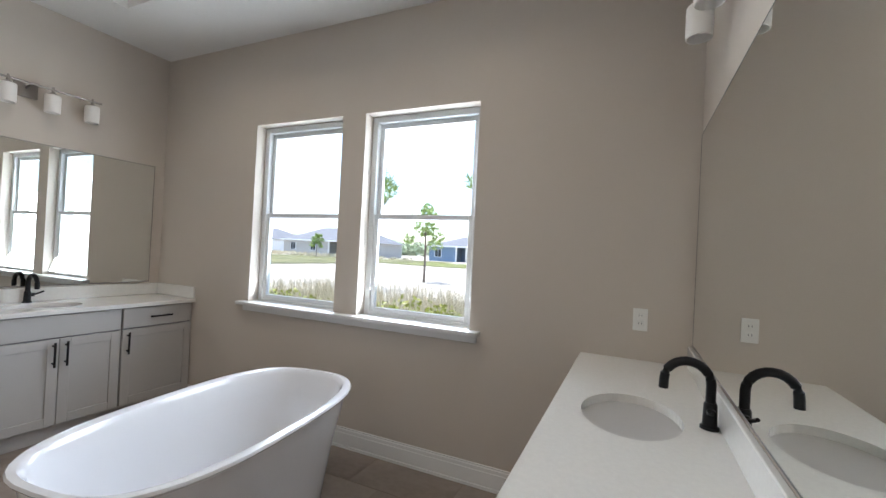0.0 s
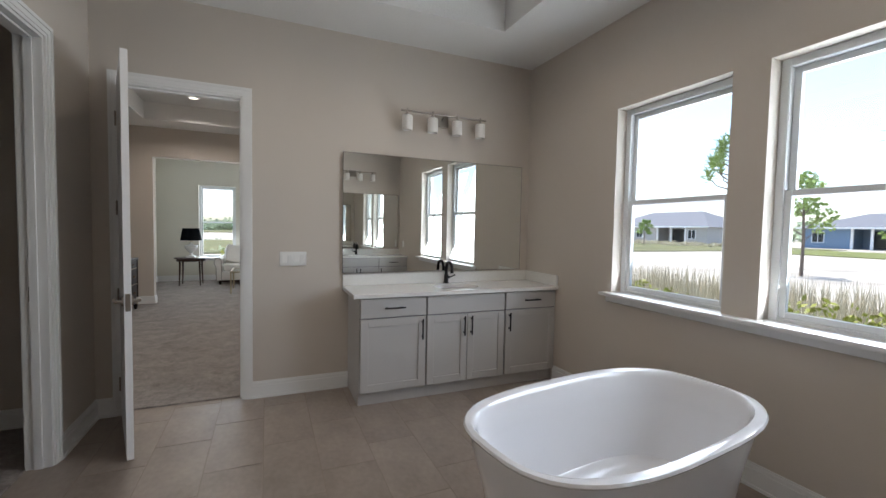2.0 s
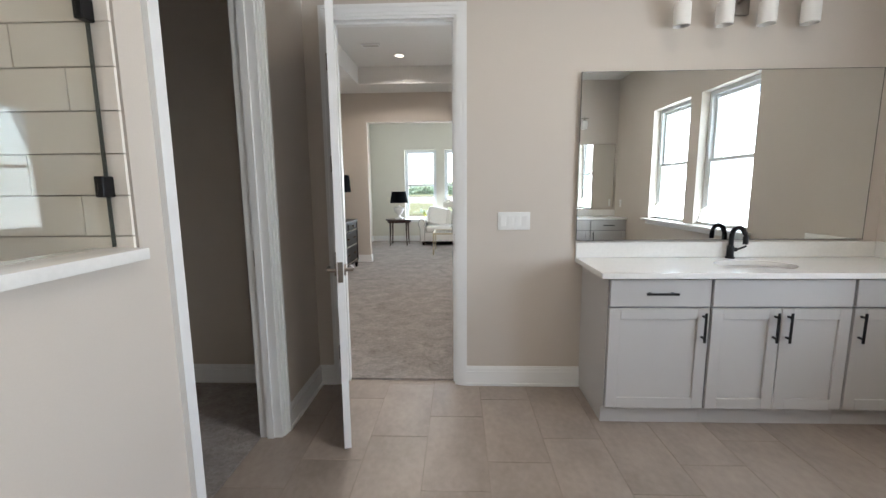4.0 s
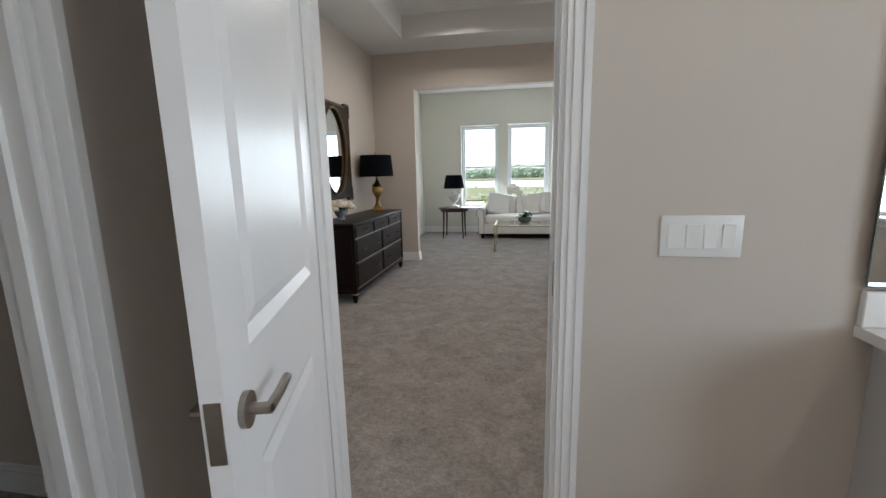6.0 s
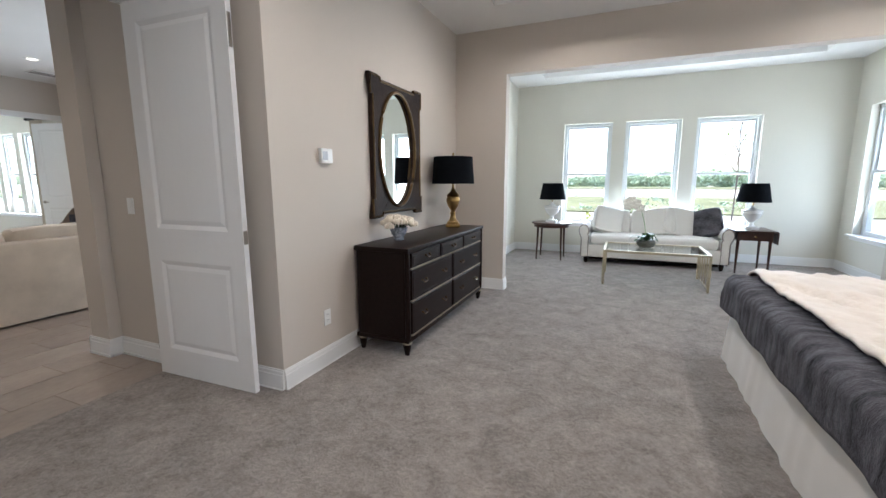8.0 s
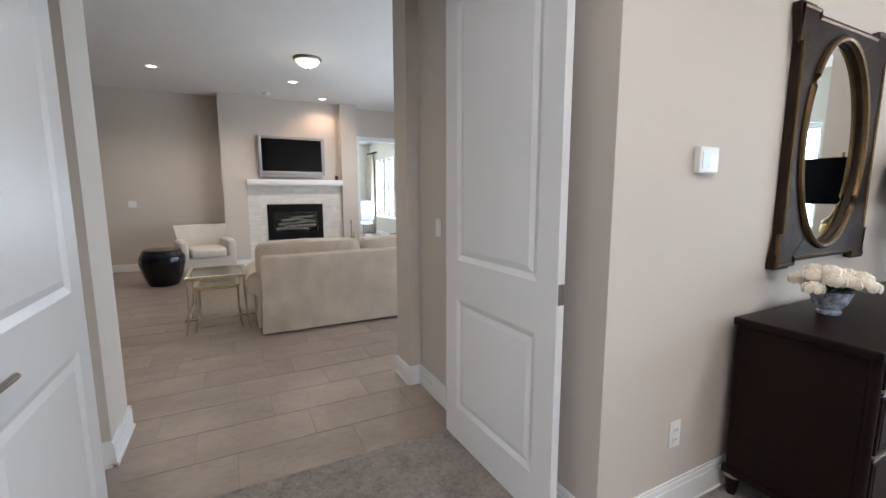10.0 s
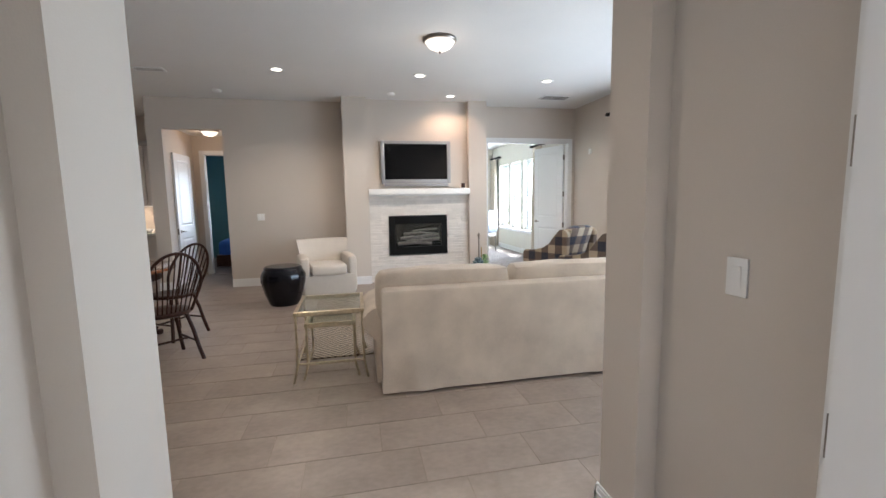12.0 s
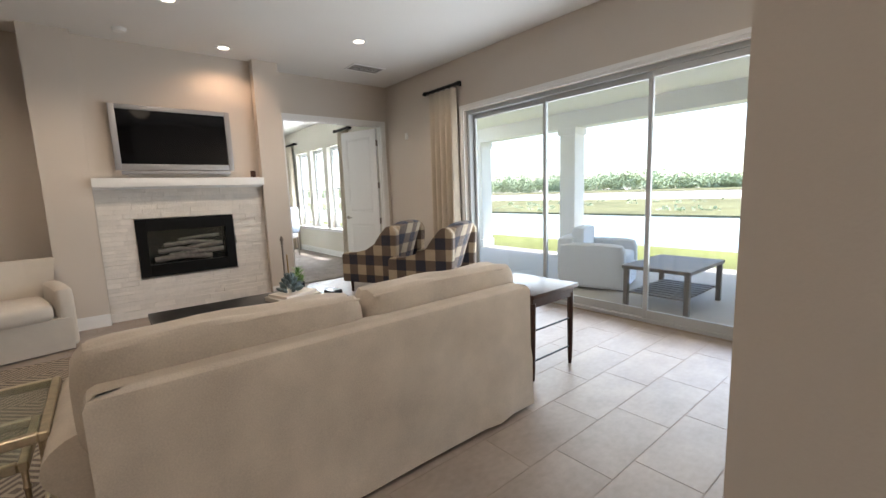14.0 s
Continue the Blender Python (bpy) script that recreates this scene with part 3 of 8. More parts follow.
def casing(name, axis, o0, o1, top, f0, f1, label, w=0.065):
    """White moulded casing on both faces of an opening, and its jamb lining."""
    bm = bmesh.new()

    def bar(u0, u1, t0, t1, z0, z1):
        t0, t1 = sorted((t0, t1))
        if axis == "x":
            box(bm, u0, u1, t0, t1, z0, z1)
        else:
            box(bm, t0, t1, u0, u1, z0, z1)
    for face, s in ((f0, -1), (f1, 1)):
        for k, (wa, wb, d) in enumerate(((0.0, 0.018, 0.010), (0.018, 0.045, 0.015), (0.045, w, 0.021))):
            bar(o0 - wb, o0 - wa, face, face + s * d, 0, top + wa)
            bar(o1 + wa, o1 + wb, face, face + s * d, 0, top + wa)
            bar(o0 - wb, o1 + wb, face, face + s * d, top + wa, top + wb)
    j = 0.016
    bar(o0, o0 + j, f0, f1, 0, top)
    bar(o1 - j, o1, f0, f1, 0, top)
    bar(o0 + j, o1 - j, f0, f1, top - j, top)
    c = (f0 + f1) / 2
    bar(o0 + j, o0 + j + 0.011, c - 0.018, c + 0.018, 0, top - j)
    bar(o1 - j - 0.011, o1 - j, c - 0.018, c + 0.018, 0, top - j)
    bar(o0 + j, o1 - j, c - 0.018, c + 0.018, top - j - 0.011, top - j)
    return struct(name, bm, M["trim"], label, "door casing", False)


casing("trim_door_bath", "x", -0.78, 0.0, 2.385, 0.0, 0.12, "white moulded casing of the bathroom doorway")
casing("trim_door_closet", "y", -1.325, -0.63, 2.40, -1.07, -0.95, "white moulded casing of the closet doorway")
casing("trim_door_bedroom", "y", 0.16, 1.85, 2.43, -3.27, -3.2, "white moulded casing of the bedroom double doorway")
casing("trim_door_study", "y", 3.24, 4.90, 2.49, LW - 0.12, LW, "white moulded casing of the study doorway")
casing("trim_door_guest", "y", -2.12, -1.42, 2.4, -11.82, -11.7, "white moulded casing at the end of the hallway")

# ---- windows and doors ----


def window(name, x, y, z, turn, w, h, label, sill=True, depth=0.2):
    """A single-hung vinyl window; local x runs along the wall, y goes outwards from the room's face."""
    t = tagged(thing(name, x, y, z, turn, label, "window"), kind="structure")
    d0, d1 = depth - 0.11, depth - 0.03
    f = 0.045
    bm = bmesh.new()
    for a in ((0, f, 0, h), (w - f, w, 0, h), (f, w - f, h - f, h), (f, w - f, 0, f)):
        box(bm, a[0], a[1], d0, d1, a[2], a[3], 0.004, 1)
    box(bm, 0.0, w, d1, d1 + 0.025, 0.0, 0.03)
    part("window_frame", bm, M["vinyl"], t)
    mid = h * 0.5
    for nm, z0, z1, o in (("upper_sash", mid - 0.02, h - f, 0.03), ("lower_sash", f, mid + 0.02, 0.0)):
        bm = bmesh.new()
        s = 0.034
        for a in ((f, f + s, z0, z1), (w - f - s, w - f, z0, z1), (f + s, w - f - s, z1 - s, z1), (f + s, w - f - s, z0, z0 + s)):
            box(bm, a[0], a[1], d0 + o + 0.008, d0 + o + 0.036, a[2], a[3], 0.003, 1)
        sash = part(nm, bm, M["vinyl"], t)
        g = part("pane", B(f + s - 0.004, w - f - s + 0.004, d0 + o + 0.020, d0 + o + 0.024, z0 + s - 0.004, z1 - s + 0.004), M["glass"], sash, smooth=False)
        g.visible_shadow = False
    return t


def stool(name, axis, a0, a1, face, z, side, out, label):
    """A projecting window sill board with an apron."""
    bm = bmesh.new()
    lo, hi = sorted((face - side * 0.09, face + side * out))
    lo2, hi2 = sorted((face, face + side * 0.018))
    if axis == "y":
        box(bm, lo, hi, a0, a1, z - 0.025, z, 0.006, 2)
        box(bm, lo2, hi2, a0 + 0.02, a1 - 0.02, z - 0.075, z - 0.026, 0.004, 1)
    else:
        box(bm, a0, a1, lo, hi, z - 0.025, z, 0.006, 2)
        box(bm, a0 + 0.02, a1 - 0.02, lo2, hi2, z - 0.075, z - 0.026, 0.004, 1)
    return struct(name, bm, M["trim"], label, "window sill")


window("window_1", BW, -1.162, 0.90, -90, 0.854, 1.435, "white vinyl single-hung bathroom window")
window("window_2", BW, -2.215, 0.90, -90, 0.846, 1.435, "white vinyl single-hung bathroom window")
stool("sill_bath", "y", -3.13, -1.10, BW, 0.925, -1, 0.075, "long white window sill in the bathroom")
for k, (a0, a1, zb, zt) in enumerate(SWIN):
    window("window_%d" % (k + 3), a0, SN, zb, 0, a1 - a0, zt - zb, "white vinyl sitting room window")
stool("sill_sitting", "x", -1.43, 1.68, SN, 0.575, -1, 0.07, "long white window sill behind the sofa")
window("window_6", SE, SWIN_E[1], SWIN_E[2], -90, 0.92, 1.8, "white vinyl side window of the sitting room")
stool("sill_sitting_side", "y", SWIN_E[0] - 0.05, SWIN_E[1] + 0.05, SE, 0.575, -1, 0.07, "white sill of the side window")
window("window_10", 2.72, EWIN[1], EWIN[2], -90, 0.90, 1.8, "white vinyl bedroom window beside the bed")
stool("sill_bedroom", "y", EWIN[0] - 0.05, EWIN[1] + 0.05, 2.72, 0.575, -1, 0.05, "white sill of the bedroom window")
for k, (a0, a1, zb, zt) in enumerate(STW):
    window("window_%d" % (k + 7), a0, LN, zb, 0, a1 - a0, zt - zb, "white vinyl study window")
stool("sill_study", "x", -14.5, -11.9, LN, 0.625, -1, 0.06, "white window sill in the study")


def lever(parent, x, z, side, point, metal="nickel"):
    """A lever handle with a round rose on one face of a door."""
    bm = bmesh.new()
    s = side
    tube(bm, [(x, s * 0.018, z), (x, s * 0.028, z)], 0.03, 16)
    tube(bm, [(x, s * 0.026, z), (x, s * 0.062, z)], 0.010, 10)
    tube(bm, [(x, s * 0.058, z), (x + point * 0.05, s * 0.060, z), (x + point * 0.115, s * 0.056, z - 0.004)], 0.009, 10)
    return part("handle", bm, M[metal], parent, "brushed nickel lever handle")


def door(name, x, y, turn, w, h, label, handle=True, hinges=True, bolt=False, flip=1):
    """A two-panel moulded door leaf, hinged at its local origin."""
    t = tagged(thing(name, x, y, 0.018, turn, label, "door"), kind="structure")
    th = 0.0175
    st, b0, b1, m0, m1, tp = 0.115, 0.19, 0.80, 1.01, h - 0.12, h
    bm = bmesh.new()
    for a in ((0, st, 0, h), (w - st, w, 0, h), (st, w - st, 0, b0), (st, w - st, b1, m0), (st, w - st, m1, tp)):
        box(bm, a[0], a[1], -th, th, a[2], a[3])
    part("leaf", bm, M["door"], t, smooth=False)
    for z0, z1 in ((b0, b1), (m0, m1)):
        bm = bmesh.new()
        box(bm, st, w - st, -0.008, 0.008, z0, z1)
        for s in (-1, 1):
            e = 0.028
            ring = [[(st, z0), (w - st, z0), (w - st, z1), (st, z1)], [(st + e, z0 + e), (w - st - e, z0 + e), (w - st - e, z1 - e), (st + e, z1 - e)],
                    [(st + 2 * e, z0 + 2 * e), (w - st - 2 * e, z0 + 2 * e), (w - st - 2 * e, z1 - 2 * e), (st + 2 * e, z1 - 2 * e)]]
            dep = [th, 0.0085, 0.0150]
            vs = [[bm.verts.new((p[0], s * d, p[1])) for p in r] for r, d in zip(ring, dep)]
            for a, b in zip(vs, vs[1:]):
                for k in range(4):
                    bm.faces.new((a[k], a[(k + 1) % 4], b[(k + 1) % 4], b[k]))
            bm.faces.new(vs[-1])
        part("panel", bm, M["door"], t, smooth=False)
    if hinges:
        for z in (0.22, 0.86, 1.48, h - 0.24):
            bm = bmesh.new()
            tube(bm, [(-0.006, -flip * 0.022, z - 0.05), (-0.006, -flip * 0.022, z + 0.05)], 0.007, 8)
            box(bm, -0.004, 0.0, -0.017, 0.017, z - 0.05, z + 0.05)
            part("hinge", bm, M["nickel"], t)
    if handle:
        lever(t, w - 0.065, 0.92, 1, -1)
        lever(t, w - 0.065, 0.92, -1, -1)
        part("latch_plate", B(w - 0.001, w + 0.002, -0.012, 0.012, 0.87, 0.97), M["nickel"], t, smooth=False)
    if bolt:
        part("flush_bolt", B(w - 0.001, w + 0.003, -0.010, 0.010, h - 0.34, h - 0.16), M["nickel"], t, smooth=False)
        part("strike", B(w - 0.001, w + 0.003, -0.014, 0.014, 0.94, 1.02), M["nickel"], t, smooth=False)
    return t


door("door_1", -0.775, -0.028, -73.5, 0.76, 2.34, "white two-panel bathroom door standing open")
door("door_2", -3.215, 1.785, 1.5, 0.85, 2.38, "white two-panel bedroom door leaf standing open", handle=False, bolt=True, flip=-1)
door("door_3", -3.215, 0.195, -1.0, 0.84, 2.38, "white two-panel bedroom door leaf folded open", handle=True)
door("door_4", -10.27, 4.86, 199, 0.80, 2.44, "white two-panel study door standing open", handle=True)
door("door_5", -11.45, -2.285, 0.0, 0.76, 2.3, "white two-panel door in the hallway", handle=True)
struct("strike_plate", B(-0.0185, -0.0155, 0.035, 0.062, 0.93, 1.04), M["nickel"], "brushed nickel strike plate in the door jamb", "strike plate", False)
struct("closet_strike_plate", B(-1.035, -1.005, -0.649, -0.6455, 0.95, 1.03), M["nickel"], "dark strike plate in the closet jamb", "strike plate", False)

# sliding glass door to the lanai
t = tagged(thing("sliding_door", SLIDER[0], LN, 0.0, 0, "white framed four-panel sliding glass door", "sliding door"), kind="structure")
sw, shh = SLIDER[1] - SLIDER[0], SLIDER[3]
bm = bmesh.new()
for a in ((0, 0.05, 0, shh), (sw - 0.05, sw, 0, shh), (0.05, sw - 0.05, shh - 0.05, shh), (0.05, sw - 0.05, 0.0, 0.035)):
    box(bm, a[0], a[1], 0.05, 0.17, a[2], a[3], 0.004, 1)
part("door_frame", bm, M["slider_metal"], t)
pw = (sw - 0.1) / 3
for k in range(3):
    a0, a1 = 0.05 + k * pw - (0.03 if k else 0), 0.05 + (k + 1) * pw
    o = 0.06 + 0.034 * (2 - k)
    bm = bmesh.new()
    for a in ((a0, a0 + 0.042, 0.035, shh - 0.05), (a1 - 0.042, a1, 0.035, shh - 0.05), (a0 + 0.042, a1 - 0.042, shh - 0.11, shh - 0.05), (a0 + 0.042, a1 - 0.042, 0.035, 0.12)):
        box(bm, a[0], a[1], o, o + 0.03, a[2], a[3], 0.003, 1)
    p = part("glass_panel", bm, M["slider_metal"], t)
    g = part("pane", B(a0 + 0.04, a1 - 0.04, o + 0.013, o + 0.017, 0.118, shh - 0.108), M["glass"], p, smooth=False)
    g.visible_shadow = False
bm = bmesh.new()
for d, wa, wb in ((0.012, 0.0, 0.03), (0.02, 0.03, 0.07)):
    box(bm, SLIDER[0] - wb, SLIDER[0] - wa, LN - d, LN, 0, 2.42 + wb)
    box(bm, SLIDER[1] + wa, SLIDER[1] + wb, LN - d, LN, 0, 2.42 + wb)
    box(bm, SLIDER[0] - wa, SLIDER[1] + wa, LN - d, LN, 2.42 + wa, 2.42 + wb)
struct("trim_slider", bm, M["trim"], "white casing of the sliding glass door", "door casing", False)


# ---- switches, outlets, ceiling fittings ----
def wall_plate(name, x, y, z, turn, gangs, label, outlet=False):
    """A plate on a wall; local y points out of the wall."""
    t = thing(name, x, y, z, turn, label, "outlet" if outlet else "light switch")
    w = 0.07 + 0.046 * (gangs - 1)
    part("plate", B(-w / 2, w / 2, -0.001, 0.007, -0.0575, 0.0575, 0.003, 2), M["plate"], t)
    for g in range(gangs):
        c = (g - (gangs - 1) / 2) * 0.046
        if outlet:
            for dz in (-0.021, 0.021):
                o = part("socket", B(c - 0.017, c + 0.017, 0.006, 0.010, dz - 0.014, dz + 0.014, 0.002, 1), M["plate"], t)
                bm = bmesh.new()
                box(bm, c - 0.008, c - 0.005, 0.0095, 0.0104, dz - 0.004, dz + 0.006)
                box(bm, c + 0.005, c + 0.008, 0.0095, 0.0104, dz - 0.004, dz + 0.006)
                part("slot", bm, M["cabinet_dark"], o, smooth=False)
        else:
            bm = B(c - 0.0165, c + 0.0165, 0.006, 0.0095, -0.034, 0.034, 0.001, 1)
            bmesh.ops.rotate(bm, verts=bm.verts[:], cent=(c, 0.007, 0), matrix=Matrix.Rotation(radians(3 if g % 2 else -3), 3, 'X'))
            part("rocker", bm, M["plate"], t)
            for dz in (-0.048, 0.048):
                part("screw", T([(c, 0.0065, dz), (c, 0.008, dz)], 0.003, 8), M["plate"], t)
    return t


wall_plate("light_switch", 0.370, 0.0, 1.125, 180, 4, "white four-gang rocker light switch by the bathroom door")
wall_plate("light_switch", -3.57, 1.90, 1.155, 180, 1, "white single rocker light switch on the hall wall")
wall_plate("light_switch", LW, -0.79, 1.18, -90, 2, "white two-gang light switch on the living room wall")
wall_plate("outlet", BW, -4.0, 1.095, 90, 1, "white wall outlet above the vanity counter", True)
wall_plate("outlet", EW, 2.35, 0.36, -90, 1, "white wall outlet near the dresser", True)

t = thing("thermostat", EW, 2.40, 1.50, -90, "white wall thermostat with grey display", "thermostat")
part("body", B(-0.06, 0.06, 0.0, 0.026, -0.05, 0.05, 0.006, 2), M["plate"], t)
part("display", B(-0.005, 0.045, 0.0255, 0.028, -0.03, 0.03), M["tv_frame"], t, "grey thermostat display", smooth=False)


def can(x, y, z, label):
    t = thing("recessed_light", x, y, z, 0, label, "recessed light", "recessed ceiling lights")
    bm = lathe(bmesh.new(), [(0.062, 0.03), (0.062, -0.004), (0.085, -0.007), (0.095, -0.004), (0.095, 0.002)], 28)
    part("trim_ring", bm, M["trim"], t)
    part("lens", L([(0.0, -0.001), (0.061, -0.001), (0.061, 0.004), (0.0, 0.004)], 28), M["can_glow"], t, "lit warm white lens")


for x, y in BATH_CANS:
    can(x, y, BC + 0.258, "lit white recessed light in the bathroom tray")
for x, y in BED_CANS:
    can(x, y, EC + 0.268, "lit white recessed light in the bedroom tray")
can(-1.75, -2.3, 2.898, "lit white recessed light in the shower ceiling")
# the three added cans out of view get the same fitting
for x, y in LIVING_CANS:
    can(x, y, LC - 0.002, "lit white recessed living room light, three of the set added unseen")


def vent(x, y, z, turn, label, w=0.30, d=0.15):
    t = thing("ceiling_vent", x, y, z, turn, label, "air vent")
    bm = bmesh.new()
    for a in ((-w / 2, w / 2, -d / 2, -d / 2 + 0.02), (-w / 2, w / 2, d / 2 - 0.02, d / 2), (-w / 2, -w / 2 + 0.02, -d / 2 + 0.02, d / 2 - 0.02), (w / 2 - 0.02, w / 2, -d / 2 + 0.02, d / 2 - 0.02)):
        box(bm, *a, -0.012, 0.0)
    part("frame", bm, M["trim"], t, smooth=False)
    n = 7
    for k in range(n):
        yy = -d / 2 + 0.02 + (d - 0.04) * (k + 0.5) / n
        bm = B(-w / 2 + 0.02, w / 2 - 0.02, yy - 0.006, yy + 0.006, -0.010, -0.008)
        part("slat", bm, M["vent"], t, smooth=False)
    part("backing", B(-w / 2 + 0.02, w / 2 - 0.02, -d / 2 + 0.02, d / 2 - 0.02, -0.004, -0.002), M["firebox"], t, smooth=False)


vent(-1.18, 3.28, EC + 0.268, 0, "white slatted ceiling vent in the bedroom tray", 0.25, 0.12)
vent(-8.66, -1.69, LC, 90, "white slatted ceiling vent in the living room", 0.36, 0.16)
vent(-9.35, 4.2, LC, 90, "white slatted return vent in the living room ceiling", 0.5, 0.3)


def smoke(x, y, label):
    t = thing("smoke_detector", x, y, LC, 0, label, "smoke detector")
    part("body", L([(0.0, -0.035), (0.05, -0.034), (0.062, -0.02), (0.065, 0.0)], 24), M["plate"], t)


smoke(-9.6, -1.18, "white round smoke detector on the ceiling")
smoke(-9.45, 1.42, "white round speaker cap on the ceiling")


def flush_light(x, y, z, r, label):
    t = thing("flush_ceiling_light", x, y, z, 0, label, "ceiling light")
    part("pan", L([(0.0, 0.0), (r * 1.05, 0.0), (r * 1.08, -0.02), (r * 1.0, -0.035)], 32), M["nickel"], t, "brushed nickel pan")
    part("bowl", L([(0.0, -0.035 - r * 0.55), (r * 0.35, -0.03 - r * 0.5), (r * 0.7, -0.03 - r * 0.32), (r * 0.95, -0.034)], 32), M["bowl_glow"], t, "lit frosted glass bowl")
    part("finial", L([(0.0, -0.06 - r * 0.55), (0.012, -0.055 - r * 0.55), (0.014, -0.035 - r * 0.55)], 12), M["nickel"], t)


flush_light(-7.14, 1.75, LC, 0.17, "lit frosted bowl ceiling light with nickel rim")
flush_light(-11.0, -1.75, 2.75, 0.15, "lit frosted bowl light in the hallway")
_pt = bpy.data.lights.new("hallway_bowl_light", "POINT")
_pt.energy, _pt.color, _pt.shadow_soft_size = 0.6, (1.0, 0.66, 0.40), 0.12
new("hallway_bowl_light", _pt).location = (-11.0, -1.75, 2.52)
_pt = bpy.data.lights.new("living_bowl_light", "POINT")
_pt.energy, _pt.color, _pt.shadow_soft_size = 0.35, (1.0, 0.80, 0.58), 0.14
new("living_bowl_light", _pt).location = (-7.14, 1.75, 2.86)

# ---- bathroom ----


def bar_pull(parent, x, y, z, length, upright):
    bm = bmesh.new()
    h = length / 2
    if upright:
        box(bm, x - 0.006, x + 0.006, y - 0.036, y - 0.026, z - h, z + h, 0.002, 1)
        for s in (-1, 1):
            box(bm, x - 0.005, x + 0.005, y - 0.028, y + 0.002, z + s * (h - 0.025) - 0.005, z + s * (h - 0.025) + 0.005)
    else:
        box(bm, x - h, x + h, y - 0.036, y - 0.026, z - 0.006, z + 0.006, 0.002, 1)
        for s in (-1, 1):
            box(bm, x + s * (h - 0.025) - 0.005, x + s * (h - 0.025) + 0.005, y - 0.028, y + 0.002, z - 0.005, z + 0.005)
    return part("handle", bm, M["black_metal"], parent, "matt black bar handle")


def shaker(bm, x0, x1, y, z0, z1, rail=0.06, th=0.019):
    """A framed front: four rails; its sunk panel is handed back."""
    for a in ((x0, x0 + rail, z0, z1), (x1 - rail, x1, z0, z1), (x0 + rail, x1 - rail, z1 - rail, z1), (x0 + rail, x1 - rail, z0, z0 + rail)):
        box(bm, a[0], a[1], y - th, y, a[2], a[3], 0.0015, 1)
    return B(x0 + rail - 0.002, x1 - rail + 0.002, y - th + 0.010, y - 0.003, z0 + rail - 0.002, z1 - rail + 0.002)


def vanity(x, y, turn, where, sink_x):
    """Three cabinet units, the counter with its sink, the splash, the tap; local x along the wall, the wall at y = 0."""
    W, D, H = 1.83, 0.475, 0.855
    units = ((0.0, 0.545, 1, "r"), (0.545, 1.285, 2, "c"), (1.285, 1.83, 1, "l"))
    base = pose(x, y, 0, 0, 0, turn)
    for x0, x1, n, hs in units:
        t = thing("vanity_cabinet", 0, 0, 0, 0, "light grey shaker vanity cabinet with black handles " + where, "cabinet", "vanity cabinets")
        t.matrix_world = base @ pose(x0, 0, 0)
        w = x1 - x0
        bm = bmesh.new()
        box(bm, 0.0005, w - 0.0005, -D, -0.002, 0.10, H)
        part("body", bm, M["cabinet"], t, smooth=False)
        part("toe_kick", B(0.001, w - 0.001, -D + 0.03, -0.01, 0.0, 0.10), M["cabinet"], t, smooth=False)
        # dark sheet behind the fronts, painting the shade between them
        part("gap_shade_sheet", B(0.006, w - 0.006, -D - 0.003, -D + 0.001, 0.108, H - 0.006), M["cabinet_dark"], t, smooth=False)
        bm = bmesh.new()
        box(bm, 0.008, w - 0.008, -D - 0.021, -D - 0.002, 0.695, H - 0.012, 0.002, 1)
        dr = part("drawer_front", bm, M["cabinet"], t)
        if n == 1:
            bar_pull(dr, w / 2, -D - 0.02, 0.77, 0.17, False)
        for k in range(n):
            d0, d1 = 0.008 + k * (w - 0.012) / n, (k + 1) * (w - 0.012) / n + 0.004
            bm = bmesh.new()
            sunk = shaker(bm, d0, d1, -D - 0.002, 0.112, 0.685)
            dd = part("door", bm, M["cabinet"], t, smooth=False)
            part("panel", sunk, M["cabinet"], dd, smooth=False)
            right = hs == "r" or (hs == "c" and k == 0)
            bar_pull(dd, d1 - 0.032 if right else d0 + 0.032, -D - 0.02, 0.585, 0.165, True)
    # counter with an oval cut-out
    t = thing("vanity_counter", 0, 0, 0, 0, "white quartz vanity counter with undermount sink " + where, "countertop", "vanity counters")
    t.matrix_world = base
    cx, cy, ea, eb = sink_x, -0.275, 0.215, 0.155
    x0, x1, y0, y1, z0, z1 = -0.05, W, -D - 0.052, -0.001, H, H + 0.03
    angs = sorted([2 * math.pi * k / 44 for k in range(44)] + [math.atan2(b - cy, a - cx) % (2 * math.pi) for a in (x0, x1) for b in (y0, y1)])
    bm = bmesh.new()
    rings = {k: [] for k in "abcd"}
    for a in angs:
        c, s = math.cos(a), math.sin(a)
        tt = min([(x1 - cx) / c if c > 1e-6 else 9, (x0 - cx) / c if c < -1e-6 else 9, (y1 - cy) / s if s > 1e-6 else 9, (y0 - cy) / s if s < -1e-6 else 9])
        rings["a"].append(bm.verts.new((cx + ea * c, cy + eb * s, z1)))
        rings["b"].append(bm.verts.new((cx + tt * c, cy + tt * s, z1)))
        rings["c"].append(bm.verts.new((cx + tt * c, cy + tt * s, z0)))
        rings["d"].append(bm.verts.new((cx + ea * c, cy + eb * s, z0)))
    n = len(angs)
    for p, q in (("a", "b"), ("b", "c"), ("c", "d"), ("d", "a")):
        for k in range(n):
            bm.faces.new((rings[p][k], rings[p][(k + 1) % n], rings[q][(k + 1) % n], rings[q][k]))
    part("top", bm, M["quartz"], t, smooth=False)
    part("backsplash", B(-0.05, W, -0.022, -0.002, H + 0.0305, H + 0.13, 0.003, 1), M["quartz"], t)
    side = x1 - 0.021
